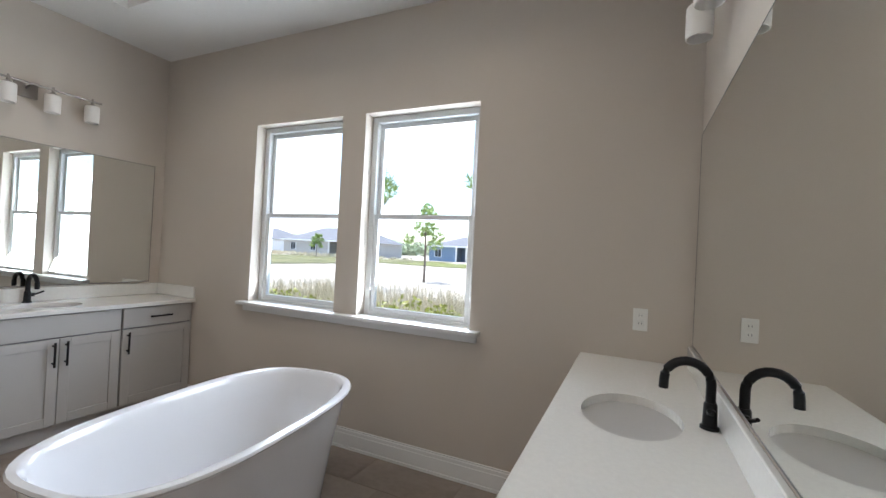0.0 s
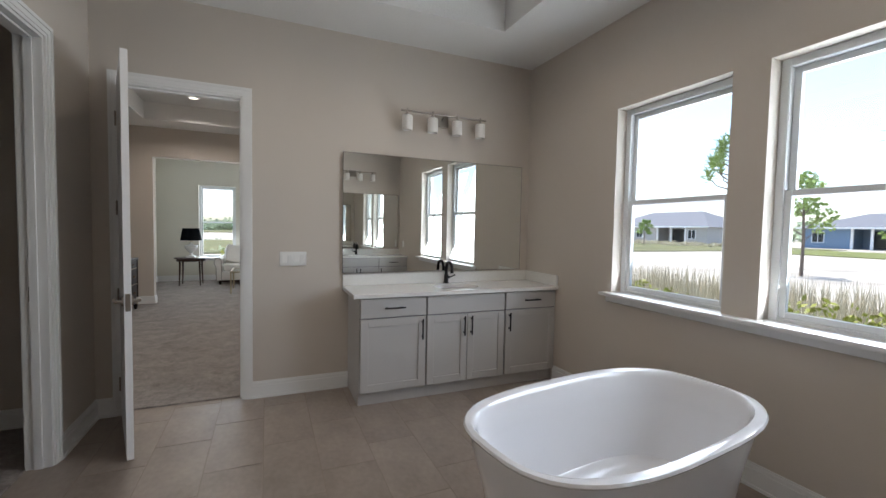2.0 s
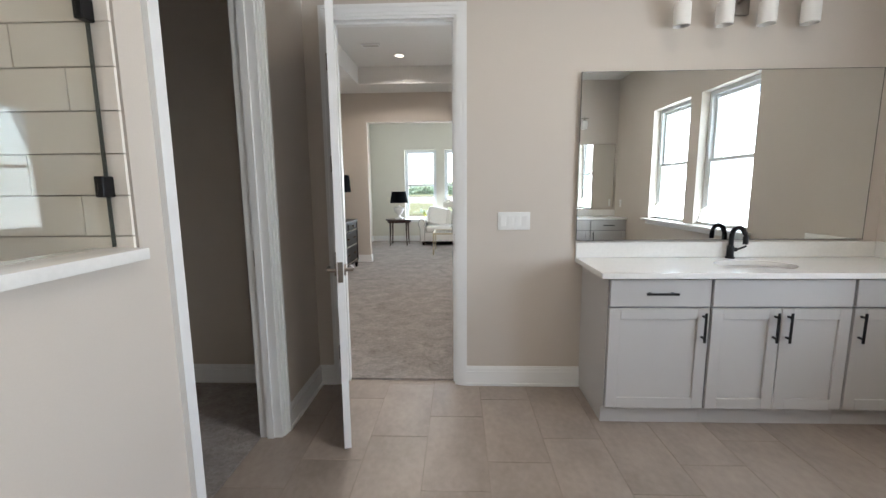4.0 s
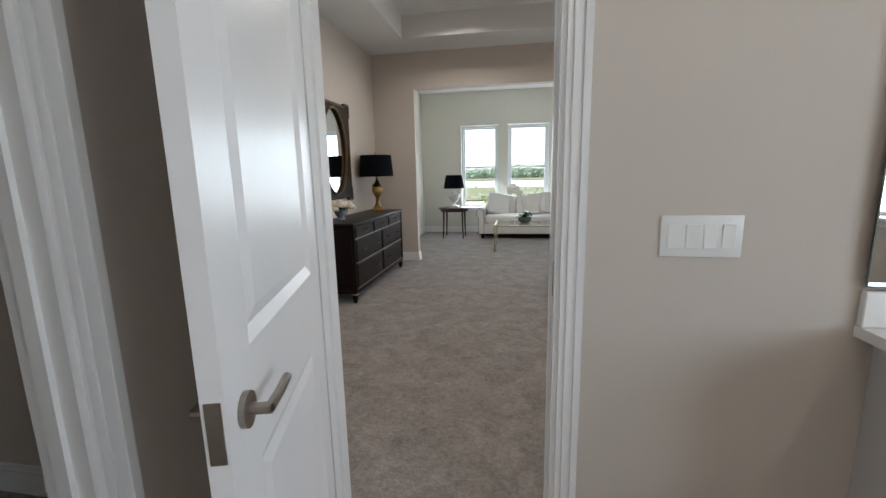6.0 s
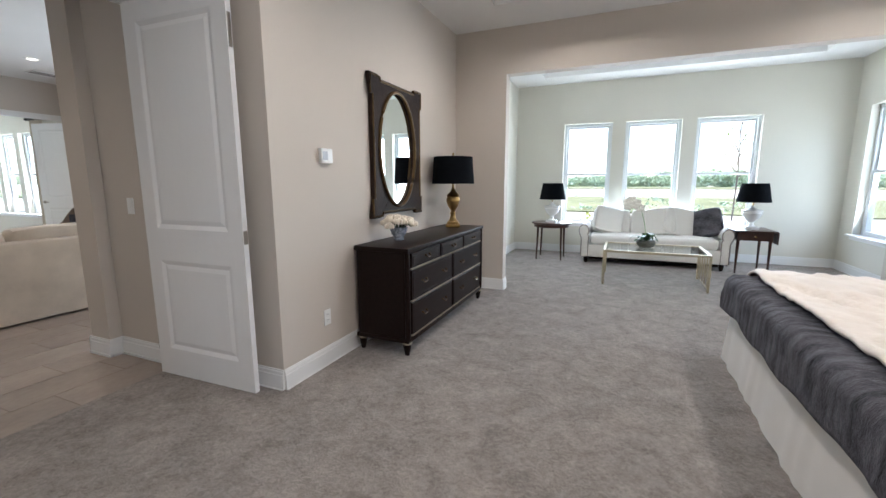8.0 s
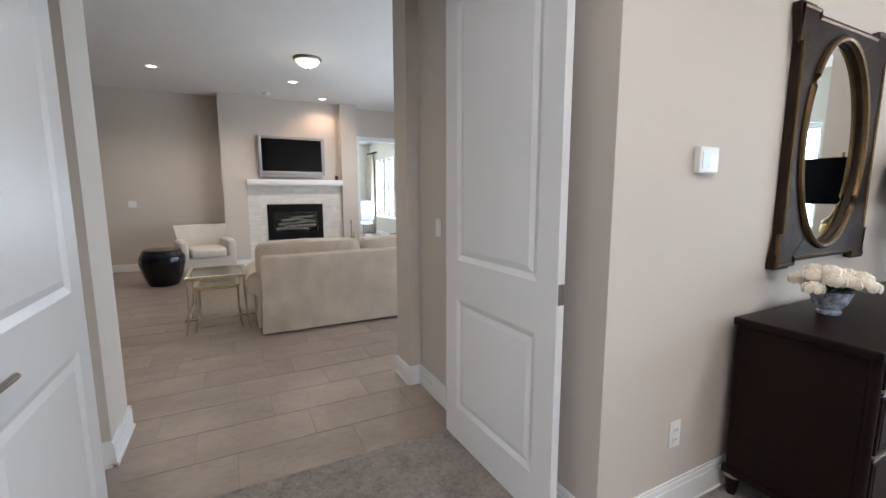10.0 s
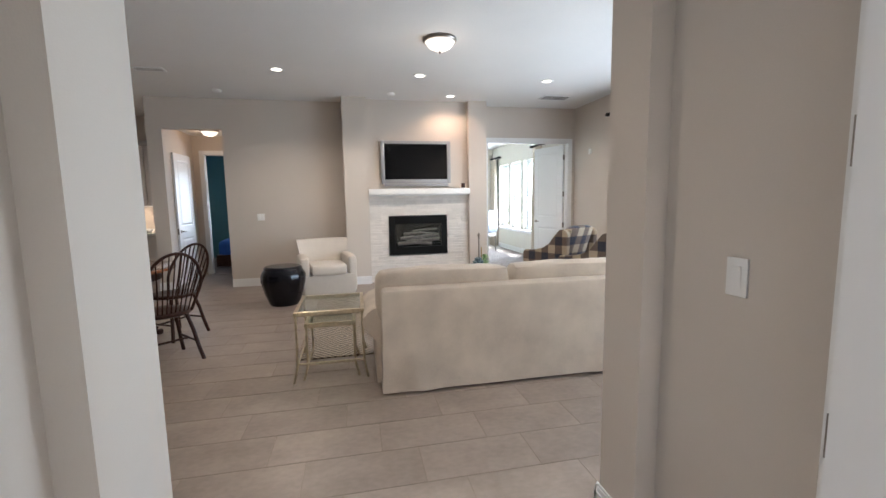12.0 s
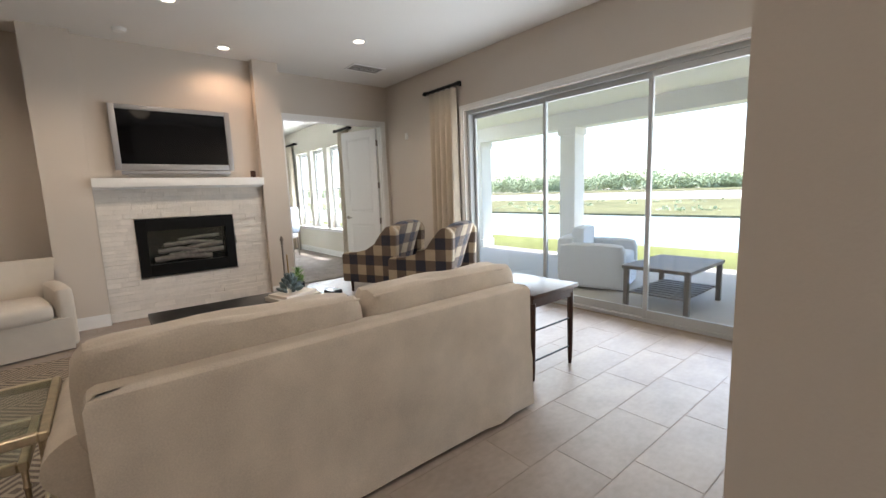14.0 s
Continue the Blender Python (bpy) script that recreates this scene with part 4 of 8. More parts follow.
    part("side_splash", B(side, x1 - 0.001, -D - 0.045, -0.023, H + 0.0305, H + 0.13, 0.003, 1) if turn == 0 else B(0.001 - 0.05, 0.020 - 0.05, -D - 0.045, -0.023, H + 0.0305, H + 0.13, 0.003, 1), M["quartz"], t)
    bowl = [(0.0, -0.135), (0.3, -0.134), (0.62, -0.12), (0.85, -0.085), (0.97, -0.035), (1.0, 0.0), (1.05, 0.0), (1.03, -0.04), (0.9, -0.10), (0.65, -0.14), (0.0, -0.15)]
    bm = bmesh.new()
    lathe(bm, [(r, z) for r, z in bowl], 40, (cx, cy, H - 0.0005), ea, eb)
    s = part("sink", bm, M["porcelain"], t, "white oval undermount sink")
    part("drain", L([(0.0, 0.003), (0.02, 0.003), (0.024, 0.0)], 16, at=(cx, cy, H - 0.134)), M["black_metal"], s)
    # tap
    f = thing("faucet", 0, 0, 0, 0, "matt black gooseneck bathroom faucet " + where, "faucet", "bathroom faucets")
    f.matrix_world = base @ pose(cx, -0.05, H + 0.03)
    part("body", L([(0.027, 0.0), (0.027, 0.008), (0.021, 0.012), (0.019, 0.075), (0.016, 0.082), (0.0, 0.083)], 20), M["black_metal"], f)
    pts = [(0, 0, 0.06), (0, 0, 0.13)] + [(0, -0.065 + a, b) for a, b in arc(0, 0.135, 0.065, 0, 180, 12)] + [(0, -0.131, 0.105)]
    part("spout", T(pts, 0.0145, 12), M["black_metal"], f)
    bm = T([(0.015, 0, 0.055), (0.036, 0, 0.055)], 0.013, 12)
    tube(bm, [(0.034, 0, 0.055), (0.05, -0.01, 0.062), (0.085, -0.015, 0.078)], 0.006, 8)
    part("lever", bm, M["black_metal"], f)


vanity(0.82, 0.0, 0, "by the doorway", 0.905)
vanity(BW, BS, 180, "below the wide mirror", 0.86)


def vanity_mirror(x, y, turn, label):
    t = thing("vanity_mirror", x, y, 1.0, turn, label, "mirror", "vanity mirrors")
    part("glass", B(0, 1.79, -0.0065, -0.0015, 0, 1.028), M["mirror"], t, smooth=False)
    bm = bmesh.new()
    for a in ((-0.003, 0.0, -0.003, 1.031), (1.79, 1.793, -0.003, 1.031), (0, 1.79, -0.003, 0.0), (0, 1.79, 1.028, 1.031)):
        box(bm, a[0], a[1], -0.0072, -0.001, a[2], a[3])
    part("edge", bm, M["mirror_edge"], t, smooth=False)


vanity_mirror(0.768, -0.018, 0.55, "wide frameless mirror above the vanity counter")
vanity_mirror(2.61, BS, 180, "wide frameless mirror facing the doorway mirror")


def vanity_light(x, y, turn, label):
    t = thing("vanity_light", x, y, 2.40, turn, label, "wall lamp", "vanity lights")
    part("backplate", B(-0.065, 0.065, -0.022, -0.001, -0.065, 0.05, 0.006, 2), M["nickel"], t)
    bm = T([(-0.42, -0.095, 0.02), (0.42, -0.095, 0.02)], 0.008, 10)
    tube(bm, [(0, -0.02, 0.0), (0, -0.095, 0.02)], 0.008, 10)
    part("bar", bm, M["nickel"], t)
    for k in range(4):
        xx = -0.36 + 0.24 * k
        bm = L([(0.0, 0.045), (0.006, 0.04), (0.009, 0.028), (0.011, 0.0), (0.028, -0.012), (0.03, -0.024), (0.0, -0.026)], 16, at=(xx, -0.095, 0.0))
        arm = part("arm", bm, M["nickel"], t)
        part("shade", L([(0.040, -0.018), (0.046, -0.026), (0.047, -0.10), (0.046, -0.145), (0.041, -0.146), (0.042, -0.10), (0.041, -0.03)], 20, at=(xx, -0.095, 0.0)), M["shade_glass"], arm, "frosted white glass shade")


vanity_light(1.665, 0.0, 0, "unlit four-shade nickel bath light above the mirror")
vanity_light(1.72, BS, 180, "unlit four-shade nickel bath light facing the doorway")


def oval(bm, rings, seg=48, e=2.5, at=(0, 0, 0)):
    """A shell through superelliptic rings (half length, half width, height, lift at the ends)."""
    out = []
    for a, b, z, lift in rings:
        row = []
        for k in range(seg):
            u = 2 * math.pi * k / seg
            c, s = math.cos(u), math.sin(u)
            x = a * math.copysign(abs(c) ** (2 / e), c)
            y = b * math.copysign(abs(s) ** (2 / e), s)
            row.append(bm.verts.new((at[0] + x, at[1] + y, at[2] + z + lift * (abs(c) ** 2))))
        out.append(row)
    for p, q in zip(out, out[1:]):
        for k in range(seg):
            bm.faces.new((p[k], p[(k + 1) % seg], q[(k + 1) % seg], q[k])).smooth = True
    bm.faces.new(list(reversed(out[0])))
    bm.faces.new(out[-1])
    return bm


t = thing("bathtub", 1.605, -2.275, 0.0, 7, "white freestanding oval bathtub below the windows", "bathtub")
bm = oval(bmesh.new(), [(0.57, 0.298, 0.0, 0), (0.575, 0.303, 0.02, 0), (0.60, 0.318, 0.16, 0), (0.645, 0.343, 0.36, 0), (0.69, 0.373, 0.52, 0), (0.70, 0.383, 0.585, 0), (0.717, 0.408, 0.598, 0.0),
                        (0.722, 0.413, 0.607, 0), (0.717, 0.408, 0.616, 0), (0.695, 0.388, 0.618, 0), (0.690, 0.363, 0.612, 0), (0.675, 0.35, 0.59, 0), (0.65, 0.333, 0.48, 0), (0.60, 0.308, 0.30, 0), (0.54, 0.273, 0.19, 0), (0.44, 0.218, 0.15, 0), (0.2, 0.108, 0.14, 0)], e=2.9)
part("shell", bm, M["porcelain"], t)
part("drain", L([(0.0, 0.004), (0.025, 0.004), (0.03, 0.0)], 20, at=(0, 0, 0.141)), M["nickel"], t)

# shower: cap, glass, clips
t = thing("ledge", -1.01, -2.35, 1.13, 0, "white quartz cap on the shower half wall", "ledge")
part("cap", B(-0.085, 0.095, -0.85, 0.845, 0.0, 0.035, 0.004, 2), M["quartz"], t)
t = thing("shower_glass", -1.01, -2.35, 1.165, 0, "clear frameless shower glass on the half wall", "shower glass")
g = part("pane", B(-0.005, 0.005, -0.85, 0.828, 0.004, 0.845), M["shower_glass"], t, smooth=False)
g.visible_shadow = False
bm = bmesh.new()
box(bm, -0.0056, 0.0056, 0.828, 0.831, 0.004, 0.845)
box(bm, -0.0056, 0.0056, -0.85, 0.828, 0.845, 0.848)
part("edge", bm, M["mirror_edge"], t, "dark polished glass edge", smooth=False)
for z in (0.18, 0.66):
    part("clip", B(-0.014, 0.014, 0.80, 0.842, z - 0.03, z + 0.03, 0.003, 1), M["black_metal"], t, "black glass clip")

# closet rod and shelf
t = thing("closet_shelf", -2.1, -0.7, 1.78, 0, "white wire closet shelf with rod", "closet shelf")
bm = bmesh.new()
for k in range(13):
    tube(bm, [(-0.29 + k * 0.045, -0.66, 0), (-0.29 + k * 0.045, 0.66, 0)], 0.0045, 5)
for yy in (-0.6, 0.0, 0.6):
    tube(bm, [(-0.29, yy, -0.005), (0.26, yy, -0.005)], 0.006, 6)
part("rack", bm, M["trim"], t)
part("rod", T([(0.2, -0.66, -0.06), (0.2, 0.66, -0.06)], 0.013, 10), M["nickel"], t)

# ---- bedroom ----
def drop_pull(parent, x, y, z):
    """A swan-neck drawer pull; local front faces -y."""
    bm = bmesh.new()
    for s in (-1, 1):
        tube(bm, [(x + s * 0.035, y, z), (x + s * 0.035, y - 0.016, z)], 0.007, 8)
    tube(bm, [(x - 0.035, y - 0.014, z), (x - 0.03, y - 0.02, z - 0.014), (x - 0.012, y - 0.022, z - 0.02), (x + 0.012, y - 0.022, z - 0.02), (x + 0.03, y - 0.02, z - 0.014), (x + 0.035, y - 0.014, z)], 0.004, 6)
    return part("drawer_pull", bm, M["dark_brass"], parent, "dark brass drawer pull")


# dresser: local x along its length, front towards -y
t = thing("dresser", EW + 0.035, 2.66, 0.012, 90, "dark espresso dresser with gold lines and brass pulls", "dresser")
W, D, H = 1.78, 0.46, 0.83
part("carcass", B(0.01, W - 0.01, -D + 0.012, -0.01, 0.115, H - 0.035, 0.004, 1), M["dresser"], t)
part("top", B(-0.012, W + 0.012, -D - 0.012, 0.0, H - 0.035, H, 0.010, 3), M["dresser"], t)
part("base_rail", B(0.0, W, -D, 0.0, 0.10, 0.135, 0.006, 2), M["dresser"], t)
for x in (0.02, W - 0.02):
    bm = T([(x, -D + 0.012, 0.13), (x, -D + 0.012, H - 0.035)], 0.020, 14)
    part("corner_post", bm, M["dresser"], t)
for x in (0.035, W - 0.035):
    for y in (-D + 0.03, -0.035):
        bm = L([(0.018, 0.0), (0.020, 0.012), (0.034, 0.085), (0.036, 0.095)], 12, at=(x, y, 0.0))
        leg = part("leg", bm, M["dresser"], t)
        part("collar", L([(0.037, 0.0), (0.040, 0.008), (0.037, 0.016)], 14, at=(x, y, 0.088)), M["gold_trim"], leg, "gold collar")
gap = 0.014
rows = ((0.675, 0.785, 3), (0.425, 0.655, 2), (0.155, 0.405, 2))
for z0, z1, n in rows:
    for k in range(n):
        a0 = 0.05 + k * (W - 0.10) / n + gap
        a1 = 0.05 + (k + 1) * (W - 0.10) / n - gap
        bm = bmesh.new()
        box(bm, a0, a1, -D - 0.004, -D + 0.02, z0, z1, 0.004, 1)
        d = part("drawer", bm, M["dresser"], t)
        bm = bmesh.new()
        e = 0.02
        for q in ((a0 + e, a1 - e, z0 + e, z0 + e + 0.004), (a0 + e, a1 - e, z1 - e - 0.004, z1 - e), (a0 + e, a0 + e + 0.004, z0 + e, z1 - e), (a1 - e - 0.004, a1 - e, z0 + e, z1 - e)):
            box(bm, q[0], q[1], -D - 0.0065, -D - 0.003, q[2], q[3])
        part("inlay", bm, M["dresser"], d, smooth=False)
        part("gold_line", B(a0, a1, -D - 0.006, -D + 0.01, z0 - 0.012, z0 - 0.004), M["gold_trim"], t, "thin gold line", smooth=False)
        if n == 3:
            drop_pull(d, (a0 + a1) / 2, -D - 0.004, (z0 + z1) / 2 + 0.01)
        else:
            for q in (0.25, 0.75):
                drop_pull(d, a0 + (a1 - a0) * q, -D - 0.004, (z0 + z1) / 2 + 0.01)


# oval mirror in a carved frame
t = thing("wall_mirror", EW + 0.002, 3.395, 1.60, 90, "oval mirror in a notched carved bronze-wood frame", "mirror")
hw, hh, nt = 0.46, 0.58, 0.075
outline = [(-hw, -hh), (-hw + 2 * nt, -hh), (-hw + 2 * nt, -hh + 0.03), (hw - 2 * nt, -hh + 0.03), (hw - 2 * nt, -hh), (hw, -hh), (hw, -hh + 2 * nt), (hw - 0.03, -hh + 2 * nt),
           (hw - 0.03, hh - 2 * nt), (hw, hh - 2 * nt), (hw, hh), (hw - 2 * nt, hh), (hw - 2 * nt, hh - 0.03), (-hw + 2 * nt, hh - 0.03), (-hw + 2 * nt, hh), (-hw, hh), (-hw, hh - 2 * nt), (-hw + 0.03, hh - 2 * nt), (-hw + 0.03, -hh + 2 * nt), (-hw, -hh + 2 * nt)]
ea, eb = 0.30, 0.475


def notched(u):
    """The frame's outer outline along a ray."""
    c, s = math.cos(u), math.sin(u)
    best = 9
    n = len(outline)
    for k in range(n):
        (x0, z0), (x1, z1) = outline[k], outline[(k + 1) % n]
        den = c * (z1 - z0) - s * (x1 - x0)
        if abs(den) < 1e-9:
            continue
        r = (x0 * (z1 - z0) - z0 * (x1 - x0)) / den
        m = (x0 * s - z0 * c) / den
        if r > 0 and -1e-6 <= m <= 1 + 1e-6:
            best = min(best, r)
    return best * c, best * s


bm = bmesh.new()
us = sorted([2 * math.pi * k / 72 for k in range(72)] + [math.atan2(z, x) % (2 * math.pi) for x, z in outline])
rows = [[], [], [], [], []]
for u in us:
    ox, oz = notched(u)
    ix, iz = ea * math.cos(u), eb * math.sin(u)
    rows[0].append(bm.verts.new((ox, 0, oz)))
    rows[1].append(bm.verts.new((ox, -0.035, oz)))
    rows[2].append(bm.verts.new((ox * 0.94, -0.035, oz * 0.94)))
    rows[3].append(bm.verts.new((ix * 1.02, -0.022, iz * 1.02)))
    rows[4].append(bm.verts.new((ix, -0.006, iz)))
for p, q in zip(rows, rows[1:]):
    for k in range(len(us)):
        bm.faces.new((p[k], p[(k + 1) % len(us)], q[(k + 1) % len(us)], q[k]))
part("frame", bm, M["mirror_frame"], t)
part("oval_bead", tube(bmesh.new(), [(ea * 1.06 * math.cos(2 * math.pi * k / 48), -0.03, eb * 1.04 * math.sin(2 * math.pi * k / 48)) for k in range(48)], 0.016, 8, closed=True), M["dark_brass"], t, "rubbed bronze bead")
part("edge_bead", tube(bmesh.new(), [(x * 0.965, -0.034, z * 0.972) for x, z in outline], 0.010, 6, closed=True), M["dark_brass"], t, "rubbed bronze bead")
bm = bmesh.new()
vs = [bm.verts.new((ea * 1.01 * math.cos(2 * math.pi * k / 64), -0.008, eb * 1.01 * math.sin(2 * math.pi * k / 64))) for k in range(64)]
vb = [bm.verts.new((v.co.x, -0.002, v.co.z)) for v in vs]
bm.faces.new(vs)
bm.faces.new(list(reversed(vb)))
for k in range(64):
    bm.faces.new((vs[k], vs[(k + 1) % 64], vb[(k + 1) % 64], vb[k]))
part("glass", bm, M["mirror"], t, smooth=False)


def shade_part(t, r0, r1, z0, z1, material, label):
    """A lampshade, open below and above, with rims."""
    bm = lathe(bmesh.new(), [(r0, z0), (r1, z1), (r1 - 0.006, z1), (r0 - 0.006, z0), (r0, z0)], 36)
    return part("shade", bm, material, t, label)


t = thing("table_lamp", EW + 0.24, 4.20, 0.842, 20, "aged brass urn table lamp with black drum shade", "lamp")
bm = bmesh.new()
box(bm, -0.075, 0.075, -0.075, 0.075, 0.0, 0.035, 0.006, 2)
box(bm, -0.06, 0.06, -0.06, 0.06, 0.035, 0.06, 0.006, 2)
part("plinth", bm, M["brass"], t)
part("urn", L([(0.05, 0.06), (0.035, 0.085), (0.026, 0.13), (0.034, 0.15), (0.024, 0.165), (0.03, 0.185), (0.055, 0.22), (0.072, 0.27), (0.074, 0.30), (0.062, 0.325), (0.07, 0.335), (0.06, 0.35), (0.03, 0.375), (0.02, 0.40), (0.012, 0.42), (0.010, 0.47), (0.0, 0.475)], 28), M["brass"], t)
shade_part(t, 0.225, 0.205, 0.46, 0.74, M["black_cloth"], "black drum lampshade")
part("finial", L([(0.0, 0.785), (0.01, 0.775), (0.006, 0.755), (0.004, 0.66)], 10), M["brass"], t)

t = thing("flower_bowl", EW + 0.20, 3.07, 0.842, 0, "cream peonies in a blue and white china bowl", "flowers")
part("bowl", L([(0.04, 0.0), (0.045, 0.012), (0.038, 0.02), (0.06, 0.05), (0.073, 0.09), (0.075, 0.105), (0.069, 0.105), (0.0, 0.09)], 24), M["blue_china"], t, "blue and white china bowl")
rg = random.Random(4)
for k in range(17):
    a = k * 2.4
    r = 0.028 * math.sqrt(k)
    cx, cy, cz = r * math.cos(a) * 1.15, r * math.sin(a) * 1.15, 0.20 - 0.055 * (r / 0.11) ** 2 + rg.uniform(-0.012, 0.012)
    bm = bmesh.new()
    for q in range(3):
        for j in range(5 + q):
            b = 6.28 * j / (5 + q) + q * 0.5 + rg.uniform(-0.2, 0.2)
            rr = 0.012 + 0.011 * q
            m = bmesh.ops.create_uvsphere(bm, u_segments=6, v_segments=4, radius=0.019)
            bmesh.ops.scale(bm, vec=(1, 0.45, 1.1), verts=m["verts"])
            bmesh.ops.rotate(bm, verts=m["verts"], cent=(0, 0, 0), matrix=Matrix.Rotation(b + 1.57, 3, 'Z'))
            bmesh.ops.translate(bm, verts=m["verts"], vec=(cx + rr * math.cos(b), cy + rr * math.sin(b), cz - 0.006 * q))
    part("blossom", bm, M["petal"], t)
bm = bmesh.new()
for k in range(14):
    a = 6.28 * k / 14
    p0, p1 = Vector((0.04 * math.cos(a), 0.04 * math.sin(a), 0.10)), Vector((0.11 * math.cos(a + 0.1), 0.11 * math.sin(a + 0.1), 0.135 + 0.02 * (k % 3)))
    s = Vector((-math.sin(a), math.cos(a), 0)) * 0.016
    mid = (p0 + p1) / 2 + Vector((0, 0, 0.012))
    vs = [bm.verts.new(q) for q in (p0, mid - s, p1, mid + s)]
    bm.faces.new(vs)
part("leaves", bm, M["leaf"], t)

# bed
M["fur"] = mat("dark_striped_fur", (0.10, 0.098, 0.112), 0.9, var=0.99, scale=4, bump=1.0, bscale=45, stretch=(1.2, 4.5, 1.2), sheen=0.03, spec=0.1)
bt = thing("bed", 1.5, 2.50, 0.012, 0, "wide bed with white skirt and cream bedding", "bed")
bx0, bx1, by0, by1 = -1.04, 1.12, -1.05, 1.05
bm = bmesh.new()
n = 160
top, bot = [], []
per = [(bx0, by0 + (by1 - by0) * k / 60) for k in range(61)] + [(bx0 + (bx1 - bx0) * k / 60, by1) for k in range(1, 61)] + [(bx1, by1 - (by1 - by0) * k / 20) for k in range(1, 21)] + [(bx1 - (bx1 - bx0) * k / 60, by0) for k in range(1, 60)]
for k, (x, y) in enumerate(per):
    w = 0.005 * math.sin(k * 1.1 + 2 * math.sin(k * 0.31)) + 0.004 * math.sin(k * 0.63)
    ox, oy = (-1 if x <= bx0 + 1e-6 else (1 if x >= bx1 - 1e-6 else 0)), (-1 if y <= by0 + 1e-6 else (1 if y >= by1 - 1e-6 else 0))
    top.append(bm.verts.new((x, y, 0.40)))
    bot.append(bm.verts.new((x + ox * (0.03 + w), y + oy * (0.03 + w), 0.0)))
for k in range(len(per)):
    bm.faces.new((bot[k], bot[(k + 1) % len(per)], top[(k + 1) % len(per)], top[k]))
part("bed_skirt", bm, M["white_cloth"], bt, "white gathered bed skirt")
bm = bmesh.new()
soft_box(bm, bx0 - 0.01, bx1, by0, by1, 0.36, 0.62, 0.01, 8)
part("mattress", bm, M["white_cloth"], bt)
part("headboard", B(bx1 + 0.01, bx1 + 0.09, by0 - 0.02, by1 + 0.02, 0.0, 1.25, 0.03, 3), M["white_cloth"], bt)


def drape(name, x0, x1, y0, y1, ztop, material, label, seed, amp=0.02, nx=60, ny=90, fold=0.05):
    """A cloth laid over the bed: rumpled on top, rounding over the mattress edges and hanging in folds."""
    t = thing(name, 0, 0, 0, 0, label, "bedding")
    bm = bmesh.new()
    g = []
    r = 0.06
    ex, ey0, ey1 = 1.5 + bx0 + 0.02, 2.5 + by0 + 0.02, 2.5 + by1 - 0.02

    def over(d):
        """How far out and how far down a cloth is that passes an edge by d."""
        if d <= 0:
            return 0.0, 0.0
        if d < r * math.pi / 2:
            return r * math.sin(d / r), r * (1 - math.cos(d / r))
        return r, r + d - r * math.pi / 2
    for i in range(nx + 1):
        row = []
        for j in range(ny + 1):
            u, v = x0 + (x1 - x0) * i / nx, y0 + (y1 - y0) * j / ny
            big = noise.noise(Vector((u * 2.2 + seed, v * 1.6, seed)))
            crease = abs(noise.noise(Vector((u * 7 + v * 3 + seed, v * 2.5, seed * 2)))) - 0.3
            fine = noise.noise(Vector((u * 14, v * 11 + seed, 3)))
            lump = amp * (0.8 * big - 0.9 * crease + 0.3 * fine)
            ox, dx = over(ex - u)
            oy0, dy0 = over(ey0 - v)
            oy1, dy1 = over(v - ey1)
            x, y, z = max(u, ex) - ox, min(max(v, ey0), ey1) - oy0 + oy1, ztop + lump * (1.0 if max(dx, dy0, dy1) < 0.02 else 0.4)
            hang = max(dx, dy0, dy1)
            wave = fold * min(hang, 0.35) / 0.35
            if dx > 0:
                x -= wave * (0.5 + 0.5 * math.sin(v * 9 + seed + 7 * big)) + lump * 0.8
            if dy0 > 0:
                y -= wave * (0.5 + 0.5 * math.sin(u * 10 + seed + 7 * big)) + lump * 0.8
            if dy1 > 0:
                y += wave * (0.5 + 0.5 * math.sin(u * 10 + seed + 7 * big)) + lump * 0.8
            z -= hang * (1.0 + 0.22 * noise.noise(Vector((u * 2 + seed, v * 2.5, 9))))
            row.append(bm.verts.new((x, y, z)))
        g.append(row)
    for i in range(nx):
        for j in range(ny):
            bm.faces.new((g[i][j], g[i + 1][j], g[i + 1][j + 1], g[i][j + 1])).smooth = True
    ob = part("cloth", bm, material, t)
    so = ob.modifiers.new("thickness", "SOLIDIFY")
    so.thickness, so.offset = 0.018, 1
    return t


drape("fur_throw", 0.22, 1.15, 1.12, 3.80, 0.640, M["fur"], "dark grey fur throw hanging over the bed foot", 2, 0.018, 60, 110, 0.01)
drape("duvet", 0.545, 1.95, 0.90, 3.70, 0.685, M["cream_cloth"], "rumpled cream silk duvet spread over the bed", 8, 0.045)
drape("fur_throw", 1.62, 1.98, 1.20, 3.72, 0.735, M["fur"], "dark grey fur band folded across the duvet", 5, 0.015, 20, 90, 0.03)
for y in (1.75, 2.5, 3.25):
    p = thing("pillow", 2.32, y, 0.63, 0, "plump white pillow leaning at the headboard", "pillow", "pillows on the bed")
    bm = bmesh.new()
    soft_box(bm, -0.13, 0.13, -0.34, 0.34, 0.03, 0.47, 0.04, 6)
    bmesh.ops.rotate(bm, verts=bm.verts[:], cent=(0, 0, 0.02), matrix=Matrix.Rotation(radians(14), 3, 'Y'))
    part("cushion", bm, M["white_cloth"], p)

